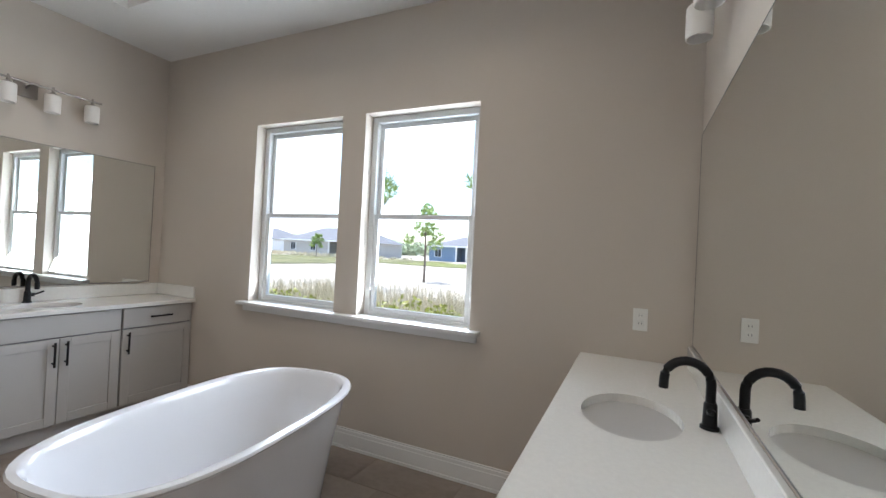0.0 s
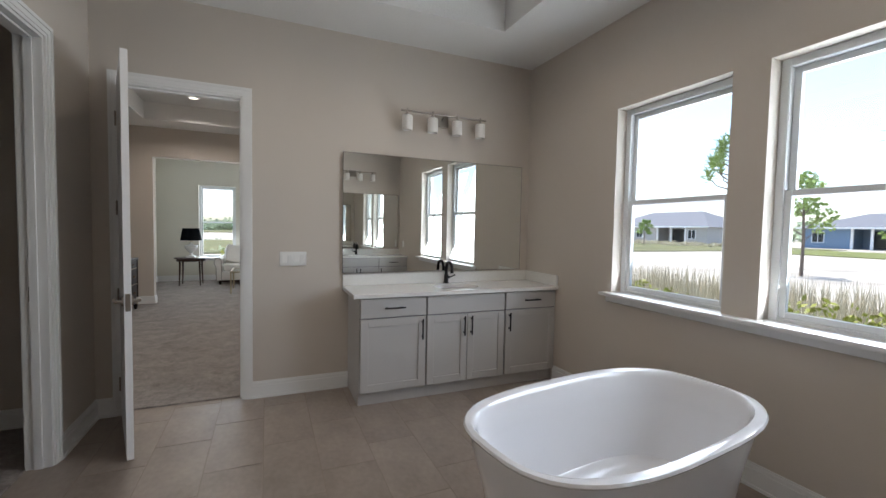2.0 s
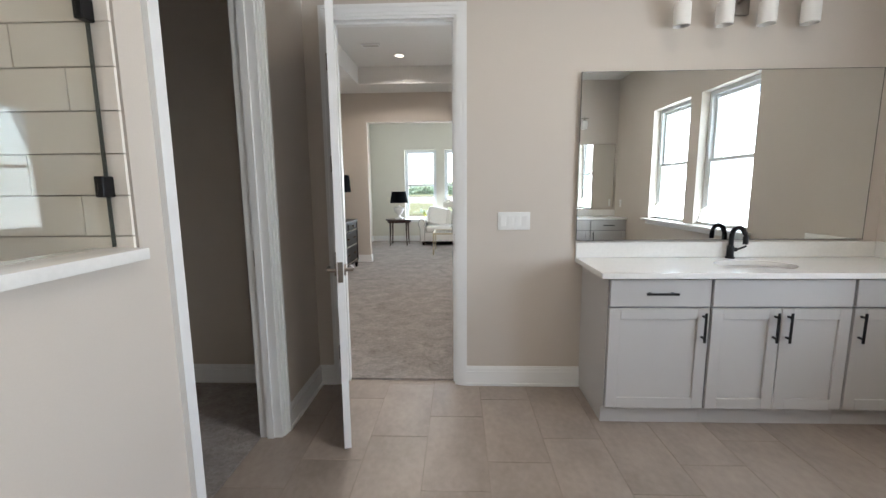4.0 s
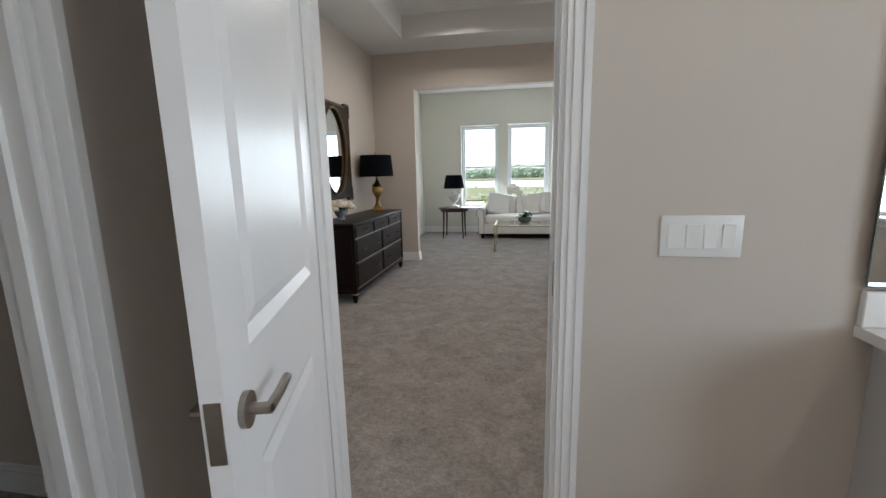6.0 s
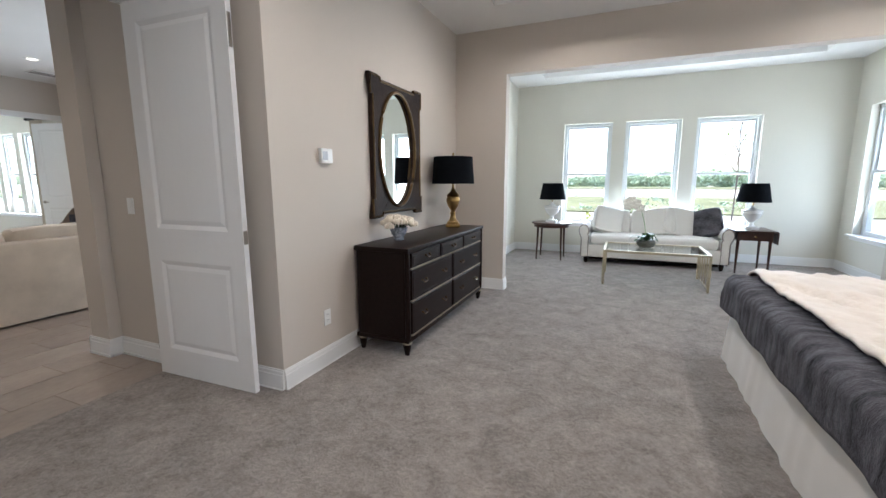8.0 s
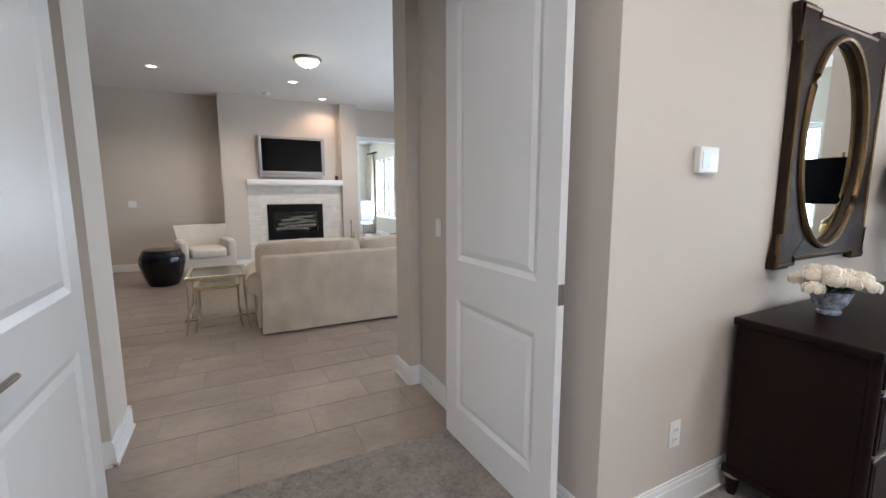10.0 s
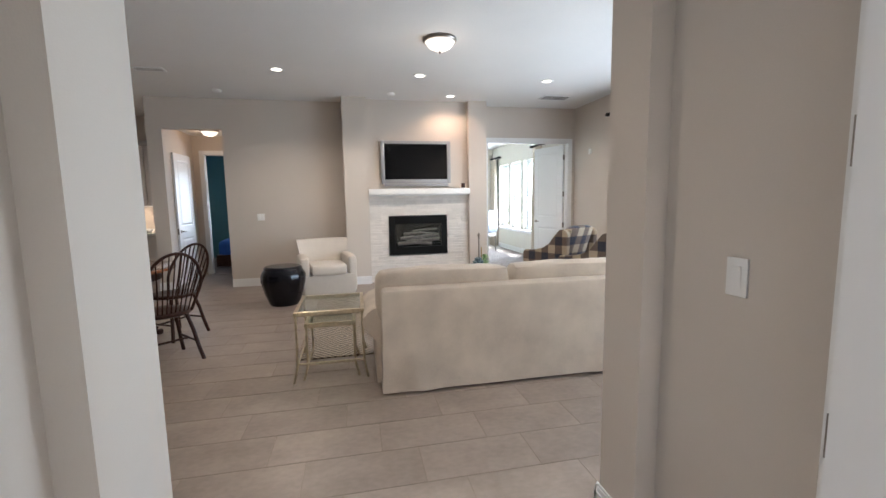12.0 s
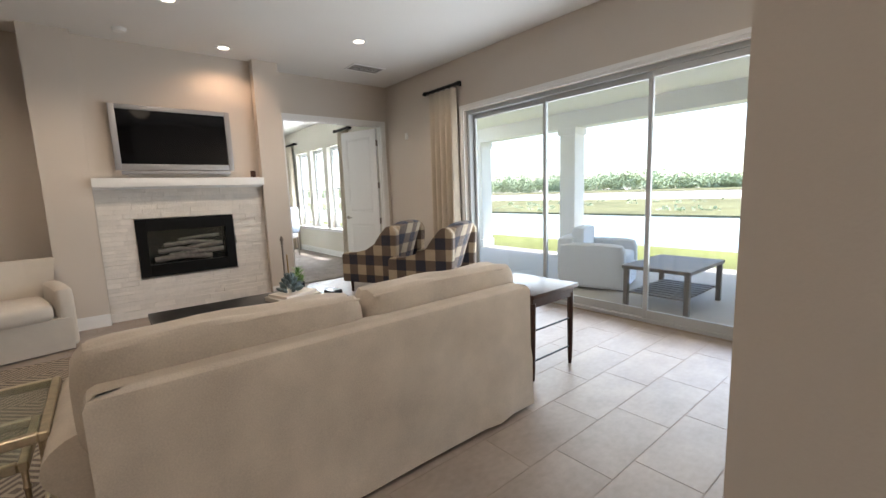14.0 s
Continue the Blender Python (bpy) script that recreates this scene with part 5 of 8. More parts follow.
t = thing("nightstand", 2.35, 4.32, 0.012, 0, "dark mahogany nightstand beside the bed", "nightstand")
part("body", B(-0.26, 0.26, -0.26, 0.30, 0.14, 0.62, 0.004, 1), M["dresser"], t)
part("top", B(-0.28, 0.28, -0.28, 0.32, 0.62, 0.65, 0.008, 2), M["dresser"], t)
for x in (-0.23, 0.23):
    for y in (-0.23, 0.27):
        part("leg", L([(0.018, 0), (0.032, 0.14)], 10, at=(x, y, 0)), M["dresser"], t)
for k in range(3):
    z0 = 0.17 + k * 0.147
    d = part("drawer", B(-0.272, -0.255, -0.23, 0.27, z0, z0 + 0.132, 0.004, 1), M["dresser"], t)
    part("knob", T([(-0.27, 0.02, z0 + 0.066), (-0.29, 0.02, z0 + 0.066)], 0.012, 10), M["brass"], d)
t = thing("table_lamp", 2.31, 4.36, 0.662, 0, "clear glass table lamp with white shade", "lamp")
part("base", B(-0.075, 0.075, -0.075, 0.075, 0.0, 0.03, 0.004, 1), M["brass"], t)
part("body", L([(0.06, 0.03), (0.085, 0.05), (0.085, 0.22), (0.05, 0.28), (0.025, 0.30), (0.0, 0.305)], 24), M["table_glass"], t, "clear glass lamp body")
part("stem", T([(0, 0, 0.29), (0, 0, 0.46)], 0.009, 10), M["nickel"], t)
shade_part(t, 0.20, 0.155, 0.42, 0.68, M["white_cloth"], "white tapered lampshade")

# ---- sitting room ----


def scroll(n=22):
    """A rolled arm's profile, in (across, up)."""
    pts = [(0.0, 0.10), (0.0, 0.44)]
    pts += [(-0.075 + 0.075 * math.cos(radians(a)), 0.52 + 0.10 * math.sin(radians(a))) for a in range(-40, 230, 18)]
    pts += [(-0.11, 0.40), (-0.11, 0.10)]
    return pts


t = thing("sofa", 0.13, 7.10, 0.012, 0, "white rolled-arm sofa with nailheads and dark legs", "sofa")
sw2 = 1.05
part("seat_base", B(-sw2 + 0.12, sw2 - 0.12, 0.02, 0.80, 0.10, 0.30, 0.015, 2), M["white_cloth"], t)
for k in range(2):
    bm = bmesh.new()
    soft_box(bm, -sw2 + 0.14 + k * 0.91, -sw2 + 0.14 + (k + 1) * 0.91, 0.0, 0.62, 0.295, 0.46, 0.02, 6)
    part("seat_cushion", bm, M["white_cloth"], t)
bm = bmesh.new()
soft_box(bm, -sw2 + 0.10, sw2 - 0.10, 0.66, 0.86, 0.12, 0.75, 0.0, 6)
part("backrest", bm, M["white_cloth"], t)
for k in range(3):
    bm = bmesh.new()
    soft_box(bm, -sw2 + 0.15 + k * 0.60, -sw2 + 0.15 + (k + 1) * 0.60, -0.09, 0.09, -0.22, 0.22, 0.0, 6)
    bmesh.ops.rotate(bm, verts=bm.verts[:], cent=(0, 0, 0), matrix=Matrix.Rotation(radians(-14), 3, 'X'))
    bmesh.ops.translate(bm, verts=bm.verts[:], vec=(0, 0.58, 0.62))
    part("back_cushion", bm, M["white_cloth"], t)
for s in (-1, 1):
    bm = bmesh.new()
    pr = [(s * (sw2 - 0.13) - s * a, z) for a, z in scroll()]
    f0 = [bm.verts.new((x, 0.03, z)) for x, z in pr]
    f1 = [bm.verts.new((x, 0.78, z)) for x, z in pr]
    m = len(pr)
    for k in range(m):
        bm.faces.new((f0[k], f0[(k + 1) % m], f1[(k + 1) % m], f1[k]))
    bm.faces.new(f0)
    bm.faces.new(list(reversed(f1)))
    arm = part("arm", bm, M["white_cloth"], t)
    part("piping", tube(bmesh.new(), [(x, 0.028, z) for x, z in pr], 0.009, 6), M["nickel"], arm, "dark nailhead trim")
    for y in (0.07, 0.74):
        part("leg", L([(0.022, 0.0), (0.035, 0.06), (0.03, 0.10)], 12, at=(s * (sw2 - 0.10), y, 0)), M["dresser"], t, "dark turned leg")
# dark slab added below the seat, its colour standing in for the shade there
part("under_seat_shade", B(-sw2 + 0.14, sw2 - 0.14, 0.08, 0.76, 0.055, 0.10), M["dresser"], t, smooth=False)
for x, col, a, nm in ((-0.62, "white_cloth", 12, "white square cushion on the sofa"), (0.12, "white_cloth", -8, "white ruffled cushion on the sofa"), (0.42, "white_cloth", 10, "plain white cushion on the sofa"), (0.72, "blue_china", -14, "dark patterned cushion on the sofa")):
    p = thing("cushion", 0.13 + x, 7.46, 0.475, a * 2, nm, "cushion", "sofa cushions")
    bm = bmesh.new()
    soft_box(bm, -0.23, 0.23, -0.07, 0.07, 0.0, 0.44, 0.0, 6)
    bmesh.ops.rotate(bm, verts=bm.verts[:], cent=(0, 0, 0.22), matrix=Matrix.Rotation(radians(a * 1.2), 3, 'Y'))
    bmesh.ops.rotate(bm, verts=bm.verts[:], cent=(0, 0, 0), matrix=Matrix.Rotation(radians(-20), 3, 'X'))
    part("cover", bm, M["fur"] if col == "blue_china" else M[col], p)


def urn_lamp(x, y, z, label):
    t = thing("table_lamp", x, y, z, 0, label, "lamp", "black-shaded urn lamps")
    part("base", B(-0.085, 0.085, -0.085, 0.085, 0.0, 0.04, 0.006, 2), M["porcelain_lamp"], t)
    part("urn", L([(0.06, 0.04), (0.035, 0.06), (0.03, 0.10), (0.05, 0.12), (0.10, 0.17), (0.125, 0.23), (0.12, 0.25), (0.135, 0.262), (0.13, 0.275), (0.07, 0.29), (0.03, 0.31), (0.02, 0.34), (0.0, 0.345)], 26), M["porcelain_lamp"], t)
    part("stem", T([(0, 0, 0.33), (0, 0, 0.47)], 0.008, 8), M["brass"], t)
    shade_part(t, 0.215, 0.165, 0.39, 0.66, M["black_cloth"], "black tapered lampshade")


t = thing("side_table", -1.42, 7.33, 0.012, 0, "round dark mahogany side table by the sofa", "side table")
part("tabletop", L([(0.0, 0.60), (0.32, 0.60), (0.335, 0.608), (0.335, 0.618), (0.325, 0.625), (0.0, 0.625)], 40), M["dark_wood"], t)
part("apron", L([(0.29, 0.545), (0.29, 0.60), (0.27, 0.60), (0.27, 0.545)], 36), M["dark_wood"], t)
for k in range(4):
    a = radians(45 + 90 * k)
    part("leg", T([(0.27 * math.cos(a), 0.27 * math.sin(a), 0.60), (0.275 * math.cos(a), 0.275 * math.sin(a), 0.30), (0.29 * math.cos(a), 0.29 * math.sin(a), 0.0)], 0.022, 10, r2=0.011), M["dark_wood"], t)
urn_lamp(-1.42, 7.33, 0.637, "white urn lamp with black shade on the round table")
t = thing("side_table", 1.43, 7.36, 0.012, 0, "dark mahogany drop-leaf side table by the sofa", "side table")
part("tabletop", B(-0.25, 0.25, -0.32, 0.32, 0.60, 0.622, 0.006, 2), M["dark_wood"], t)
part("drawer_box", B(-0.21, 0.21, -0.28, 0.28, 0.48, 0.60), M["dark_wood"], t, smooth=False)
part("drop_leaf", B(0.25, 0.27, -0.30, 0.30, 0.44, 0.61, 0.004, 1), M["dark_wood"], t)
part("knob", T([(0.0, -0.28, 0.54), (0.0, -0.30, 0.54)], 0.012, 10), M["brass"], t)
for x in (-0.19, 0.19):
    for y in (-0.25, 0.25):
        part("leg", T([(x, y, 0.50), (x * 1.02, y * 1.02, 0.0)], 0.022, 8, r2=0.012), M["dark_wood"], t)
urn_lamp(1.43, 7.36, 0.634, "white urn lamp with black shade on the drop-leaf table")

t = thing("coffee_table", 0.09, 6.06, 0.012, 0, "gilt coffee table with glass top and pierced ends", "coffee table")
cw, cd, ch = 0.60, 0.40, 0.45
bm = bmesh.new()
for q in ((-cw, cw, -cd, -cd + 0.035), (-cw, cw, cd - 0.035, cd), (-cw, -cw + 0.035, -cd + 0.035, cd - 0.035), (cw - 0.035, cw, -cd + 0.035, cd - 0.035)):
    box(bm, *q, ch - 0.03, ch, 0.003, 1)
part("top_frame", bm, M["gilt"], t)
part("glass_top", B(-cw + 0.035, cw - 0.035, -cd + 0.035, cd - 0.035, ch - 0.012, ch - 0.004), M["table_glass"], t, smooth=False)
for s in (-1, 1):
    for q in (-1, 1):
        part("leg", B(s * cw - s * 0.03, s * cw, q * cd - q * 0.03, q * cd, 0.0, ch - 0.03, 0.003, 1), M["gilt"], t)
for k in range(9):
    y = -cd + 0.08 + k * (2 * cd - 0.16) / 8
    part("fret", T([(cw - 0.015, y - 0.03, 0.05), (cw - 0.015, y + 0.03, 0.40)] if k % 2 else [(cw - 0.015, y + 0.03, 0.05), (cw - 0.015, y - 0.03, 0.40)], 0.006, 6), M["gilt"], t)
part("foot_rail", T([(cw - 0.015, -cd + 0.02, 0.04), (cw - 0.015, cd - 0.02, 0.04)], 0.008, 8), M["gilt"], t)

t = thing("orchid", 0.0, 6.10, 0.46, 0, "white orchid with dark leaves in a mottled bowl", "plant")
part("pot", L([(0.07, 0.0), (0.11, 0.03), (0.12, 0.07), (0.105, 0.10), (0.095, 0.10), (0.0, 0.085)], 22), M["grey_pot"], t)
bm = bmesh.new()
rg = random.Random(12)
for k in range(11):
    a = 6.28 * k / 11 + rg.uniform(-0.2, 0.2)
    ln, up = rg.uniform(0.14, 0.24), rg.uniform(0.03, 0.12)
    d, s = Vector((math.cos(a), math.sin(a), 0)), Vector((-math.sin(a), math.cos(a), 0))
    pr = [(0.02, 0.09, 0.012), (ln * 0.4, 0.09 + up, 0.03), (ln * 0.8, 0.09 + up * 0.9, 0.024), (ln, 0.07 + up * 0.5, 0.003)]
    L0, R0 = [], []
    for r, z, w in pr:
        c = d * r + Vector((0, 0, z))
        L0.append(bm.verts.new(c - s * w))
        R0.append(bm.verts.new(c + s * w))
    for q in range(3):
        bm.faces.new((L0[q], R0[q], R0[q + 1], L0[q + 1])).smooth = True
part("leaves", bm, M["leaf"], t)
stem = [(0.0, 0, 0.09), (-0.03, 0.0, 0.30), (-0.08, 0.02, 0.48), (-0.15, 0.04, 0.585), (-0.24, 0.05, 0.60)]
part("stem", T(stem, 0.004, 6), M["stem"], t)
for k, (x, y, z) in enumerate(((-0.26, 0.05, 0.59), (-0.20, 0.04, 0.62), (-0.14, 0.04, 0.58), (-0.10, 0.02, 0.52), (-0.25, 0.02, 0.54), (-0.18, 0.0, 0.565))):
    bm = bmesh.new()
    for j in range(5):
        a = 6.28 * j / 5 + k
        m = bmesh.ops.create_uvsphere(bm, u_segments=6, v_segments=4, radius=0.034)
        bmesh.ops.scale(bm, vec=(1, 0.3, 0.8), verts=m["verts"])
        bmesh.ops.translate(bm, verts=m["verts"], vec=(x + 0.034 * math.cos(a), y - 0.01, z + 0.034 * math.sin(a)))
    part("blossom", bm, M["white_petal"], t)

# ---- living room ----
def math_node(nt, op, a, b=None):
    nd = nt.nodes.new("ShaderNodeMath")
    nd.operation = op
    for k, v in enumerate((a, b)):
        if v is None:
            continue
        if isinstance(v, (int, float)):
            nd.inputs[k].default_value = v
        else:
            nt.links.new(v, nd.inputs[k])
    return nd.outputs[0]


def pattern_material(name, kind):
    """Woven checks, or a rug of nested diamonds."""
    m = mat(name, (0.4, 0.4, 0.4), 0.9, var=0.08, scale=12, bump=0.4, bscale=300, sheen=0.2)
    nt = m.node_tree
    b = nt.nodes["Principled BSDF"]
    old = b.inputs["Base Color"].links[0].from_socket
    sep = nt.nodes.new("ShaderNodeSeparateXYZ")
    tc = nt.nodes.new("ShaderNodeTexCoord")
    nt.links.new(tc.outputs["Object"], sep.inputs[0])
    x, y, z = sep.outputs
    if kind != "rug":
        s = 0.27
        ax = {"x": x, "y": y, "z": z}
        u = math_node(nt, 'FLOORED_MODULO', ax[kind[0]], s)
        v = math_node(nt, 'FLOORED_MODULO', ax[kind[1]], s)
        a, c = math_node(nt, 'GREATER_THAN', u, s / 2), math_node(nt, 'GREATER_THAN', v, s / 2)
        f = math_node(nt, 'MULTIPLY', math_node(nt, 'ADD', a, c), 0.5)
        stops = ((0.0, (0.42, 0.34, 0.24)), (0.4, (0.13, 0.095, 0.075)), (0.8, (0.020, 0.023, 0.042)))
    else:
        s = 0.30
        u = math_node(nt, 'PINGPONG', math_node(nt, 'ADD', x, 30.0), s)
        v = math_node(nt, 'PINGPONG', math_node(nt, 'ADD', y, 30.0), s)
        d = math_node(nt, 'ADD', u, v)
        f = math_node(nt, 'GREATER_THAN', math_node(nt, 'FLOORED_MODULO', d, 0.06), 0.03)
        stops = ((0.0, (0.10, 0.068, 0.044)), (0.5, (0.35, 0.29, 0.21)))
    ramp = nt.nodes.new("ShaderNodeValToRGB")
    ramp.color_ramp.interpolation = 'CONSTANT'
    els = ramp.color_ramp.elements
    while len(els) < len(stops):
        els.new(0.5)
    for e, (p, c3) in zip(els, stops):
        e.position, e.color = p, (*c3, 1)
    nt.links.new(f, ramp.inputs[0])
    mul = nt.nodes.new("ShaderNodeVectorMath")
    mul.operation = 'MULTIPLY'
    sc = nt.nodes.new("ShaderNodeVectorMath")
    sc.operation = 'SCALE'
    sc.inputs["Scale"].default_value = 2.5
    nt.links.new(old, sc.inputs[0])
    nt.links.new(ramp.outputs[0], mul.inputs[0])
    nt.links.new(sc.outputs[0], mul.inputs[1])
    nt.links.new(mul.outputs[0], b.inputs["Base Color"])
    return m


M["plaid"] = pattern_material("buffalo_check_back", "yz")
M["plaid_side"] = pattern_material("buffalo_check_side", "xz")
M["plaid_seat"] = pattern_material("buffalo_check_seat", "xy")
M["rug"] = pattern_material("diamond_jute_rug", "rug")

# fireplace bump with a shallow niche
FX, NX = -9.75, -9.88
bm = bmesh.new()
box(bm, LW, FX, 0.63, 1.02, 0, LC)
box(bm, LW, FX, 2.78, 3.10, 0, LC)
box(bm, LW, NX, 1.02, 2.78, 0, LC)
struct("wall_fireplace", bm, M["wall"], "greige fireplace breast with a shallow niche", "wall", False)
t = thing("fireplace", NX, 1.90, 0.0, 0, "white stacked-stone fireplace with black gas insert", "fireplace")
bm = bmesh.new()
rg = random.Random(21)
z = 0.0
while z < 1.50:
    hgt = rg.choice((0.04, 0.05, 0.06))
    hgt = min(hgt, 1.50 - z)
    y = -0.878
    while y < 0.876:
        ln = min(rg.uniform(0.10, 0.34), 0.878 - y)
        if 0.878 - (y + ln) < 0.06:
            ln = 0.878 - y
        y1, zc = y + ln, z + hgt / 2
        cut = [(y, y1)]
        if z + hgt > 0.46 and z < 1.16:
            cut = [(a, b) for a, b in ((y, min(y1, -0.555)), (max(y, 0.485), y1)) if b - a > 0.02]
        for a, b in cut:
            box(bm, 0.0, 0.045 + rg.uniform(0, 0.014), a + 0.001, b - 0.001, z + 0.001, z + hgt - 0.001)
        y = y1
    z += hgt
stone_nodes = M["stone"].node_tree
_gi = stone_nodes.nodes.new("ShaderNodeNewGeometry")
_mr = stone_nodes.nodes.new("ShaderNodeMapRange")
_mr.inputs[3].default_value, _mr.inputs[4].default_value = 0.93, 1.07
stone_nodes.links.new(_gi.outputs["Random Per Island"], _mr.inputs[0])
_sc = stone_nodes.nodes.new("ShaderNodeVectorMath")
_sc.operation = 'SCALE'
_pb = stone_nodes.nodes["Principled BSDF"]
stone_nodes.links.new(_pb.inputs["Base Color"].links[0].from_socket, _sc.inputs[0])
stone_nodes.links.new(_mr.outputs[0], _sc.inputs["Scale"])
stone_nodes.links.new(_sc.outputs[0], _pb.inputs["Base Color"])
tagged(part("ledger_stone", bm, M["stone"], t, "pale stacked ledger stone", smooth=False), kind="stuff")
bm = bmesh.new()
box(bm, 0.0, 0.20, -0.878, 0.878, 1.52, 1.62, 0.006, 2)
box(bm, 0.0, 0.10, -0.878, 0.878, 1.50, 1.52)
part("mantel", bm, M["trim"], t, "white painted mantel shelf")
bm = bmesh.new()
y0, y1, z0, z1, w = -0.55, 0.48, 0.47, 1.15, 0.10
for q in ((y0, y0 + w, z0, z1), (y1 - w, y1, z0, z1), (y0 + w, y1 - w, z1 - 0.14, z1), (y0 + w, y1 - w, z0, z0 + 0.14)):
    box(bm, 0.0, 0.075, q[0], q[1], q[2], q[3], 0.004, 1)
part("surround", bm, M["firebox"], t, "black steel surround")
part("firebox", B(0.0, 0.02, y0 + w, y1 - w, z0 + 0.14, z1 - 0.14), M["firebox"], t, smooth=False)
for k, (a, b, zz, r) in enumerate(((-0.40, 0.20, 0.665, 0.036), (-0.25, 0.34, 0.70, 0.034), (-0.36, 0.05, 0.755, 0.032), (-0.05, 0.33, 0.775, 0.032), (-0.30, 0.25, 0.83, 0.028), (-0.15, 0.30, 0.88, 0.022))):
    part("log", T([(0.045, a, zz), (0.05, (a + b) / 2, zz + 0.02), (0.042, b, zz + (0.03 if k % 2 else -0.01))], r * 0.95, 10), M["log"], t, "grey ceramic log")
g = part("glass_front", B(0.066, 0.070, y0 + w, y1 - w, z0 + 0.14, z1 - 0.14), M["table_glass"], t, smooth=False)
g.visible_shadow = False

t = thing("television", NX + 0.012, 1.85, 2.07, 0, "silver-framed flat television above the mantel", "television")
hw2, hh2 = 0.605, 0.36
part("body", B(0.0, 0.06, -hw2 + 0.02, hw2 - 0.02, -hh2 + 0.02, hh2 - 0.02, 0.01, 2), M["tv_frame"], t)
bm = bmesh.new()
for q in ((-hw2, -hw2 + 0.06, -hh2, hh2), (hw2 - 0.06, hw2, -hh2, hh2), (-hw2 + 0.06, hw2 - 0.06, hh2 - 0.05, hh2), (-hw2 + 0.06, hw2 - 0.06, -hh2, -hh2 + 0.07)):
    box(bm, 0.055, 0.085, q[0], q[1], q[2], q[3], 0.006, 2)
part("bezel", bm, M["tv_frame"], t, "silver plastic bezel")
part("screen", B(0.058, 0.072, -hw2 + 0.06, hw2 - 0.06, -hh2 + 0.07, hh2 - 0.05), M["screen"], t, smooth=False)
part("speaker_bar", B(0.04, 0.09, -hw2 + 0.05, hw2 - 0.05, -hh2 - 0.045, -hh2 - 0.005, 0.008, 2), M["tv_frame"], t)
t = thing("mantel_clock", NX + 0.08, 2.68, 1.62, 0, "small dark ornament on the mantel", "ornament")
part("body", B(-0.02, 0.02, -0.03, 0.03, 0.0, 0.09, 0.006, 2), M["dark_wood"], t)
t = thing("fire_tools", -9.45, 2.86, 0.0, 0, "tall brushed metal fireplace tool beside the hearth", "fire tools")
part("base", L([(0.09, 0.0), (0.09, 0.015), (0.02, 0.03), (0.0, 0.03)], 20), M["nickel"], t)
part("pole", T([(0, 0, 0.03), (0, 0, 0.72)], 0.012, 10), M["nickel"], t)
part("handle", L([(0.0, 0.72), (0.02, 0.73), (0.014, 0.76), (0.026, 0.80), (0.01, 0.84), (0.0, 0.85)], 12), M["nickel"], t)
part("shovel", T([(0.05, 0.03, 0.60), (0.055, 0.035, 0.22), (0.055, 0.04, 0.08)], 0.009, 8), M["brass"], t)

# large sofa, its back to the hall; local x towards its front (west)
t = thing("sofa", -5.455, 1.97, 0.0, 180, "beige velvet slipcovered sofa seen from behind", "sofa")
hl = 1.02


def skirted(bm, x0, x1, y0, y1, z0, z1, flare, bev):
    """An upholstered slab whose foot flares a little and whose hem waves."""
    n = 60
    per = [(x0, y0 + (y1 - y0) * k / n) for k in range(n + 1)] + [(x0 + (x1 - x0) * k / 12, y1) for k in range(1, 13)] + [(x1, y1 - (y1 - y0) * k / n) for k in range(1, n + 1)] + [(x1 - (x1 - x0) * k / 12, y0) for k in range(1, 12)]
    lv = [(z0, flare), (z0 + 0.10, flare * 0.6), (z0 + 0.30, 0.006), ((z0 + z1) / 2, 0.0), (z1 - bev, 0.0), (z1 - bev * 0.35, -bev * 0.3), (z1, -bev)]
    rings = []
    cx, cy = (x0 + x1) / 2, (y0 + y1) / 2
    for z, o in lv:
        r = []
        for k, (x, y) in enumerate(per):
            dx = -1 if x <= x0 + 1e-6 else (1 if x >= x1 - 1e-6 else 0)
            dy = -1 if y <= y0 + 1e-6 else (1 if y >= y1 - 1e-6 else 0)
            low = max(0, 1 - (z - z0) / 0.45)
            w = 0.004 * low * noise.noise(Vector((y * 3.1, x * 3, z * 4)))
            fold = 0.022 * low * max(0.0, 1 - abs((abs(y - cy) - (y1 - y0) / 2 + 0.30) - (z - z0) * 0.9) * 9) if dx == -1 else 0
            r.append(bm.verts.new((x + dx * (o + w + fold), y + dy * (o + w * 0.5), z)))
        rings.append(r)
    m = len(per)
    for a, b in zip(rings, rings[1:]):
        for k in range(m):
            bm.faces.new((a[k], a[(k + 1) % m], b[(k + 1) % m], b[k])).smooth = True
    bm.faces.new(rings[-1])
    bm.faces.new(list(reversed(rings[0])))


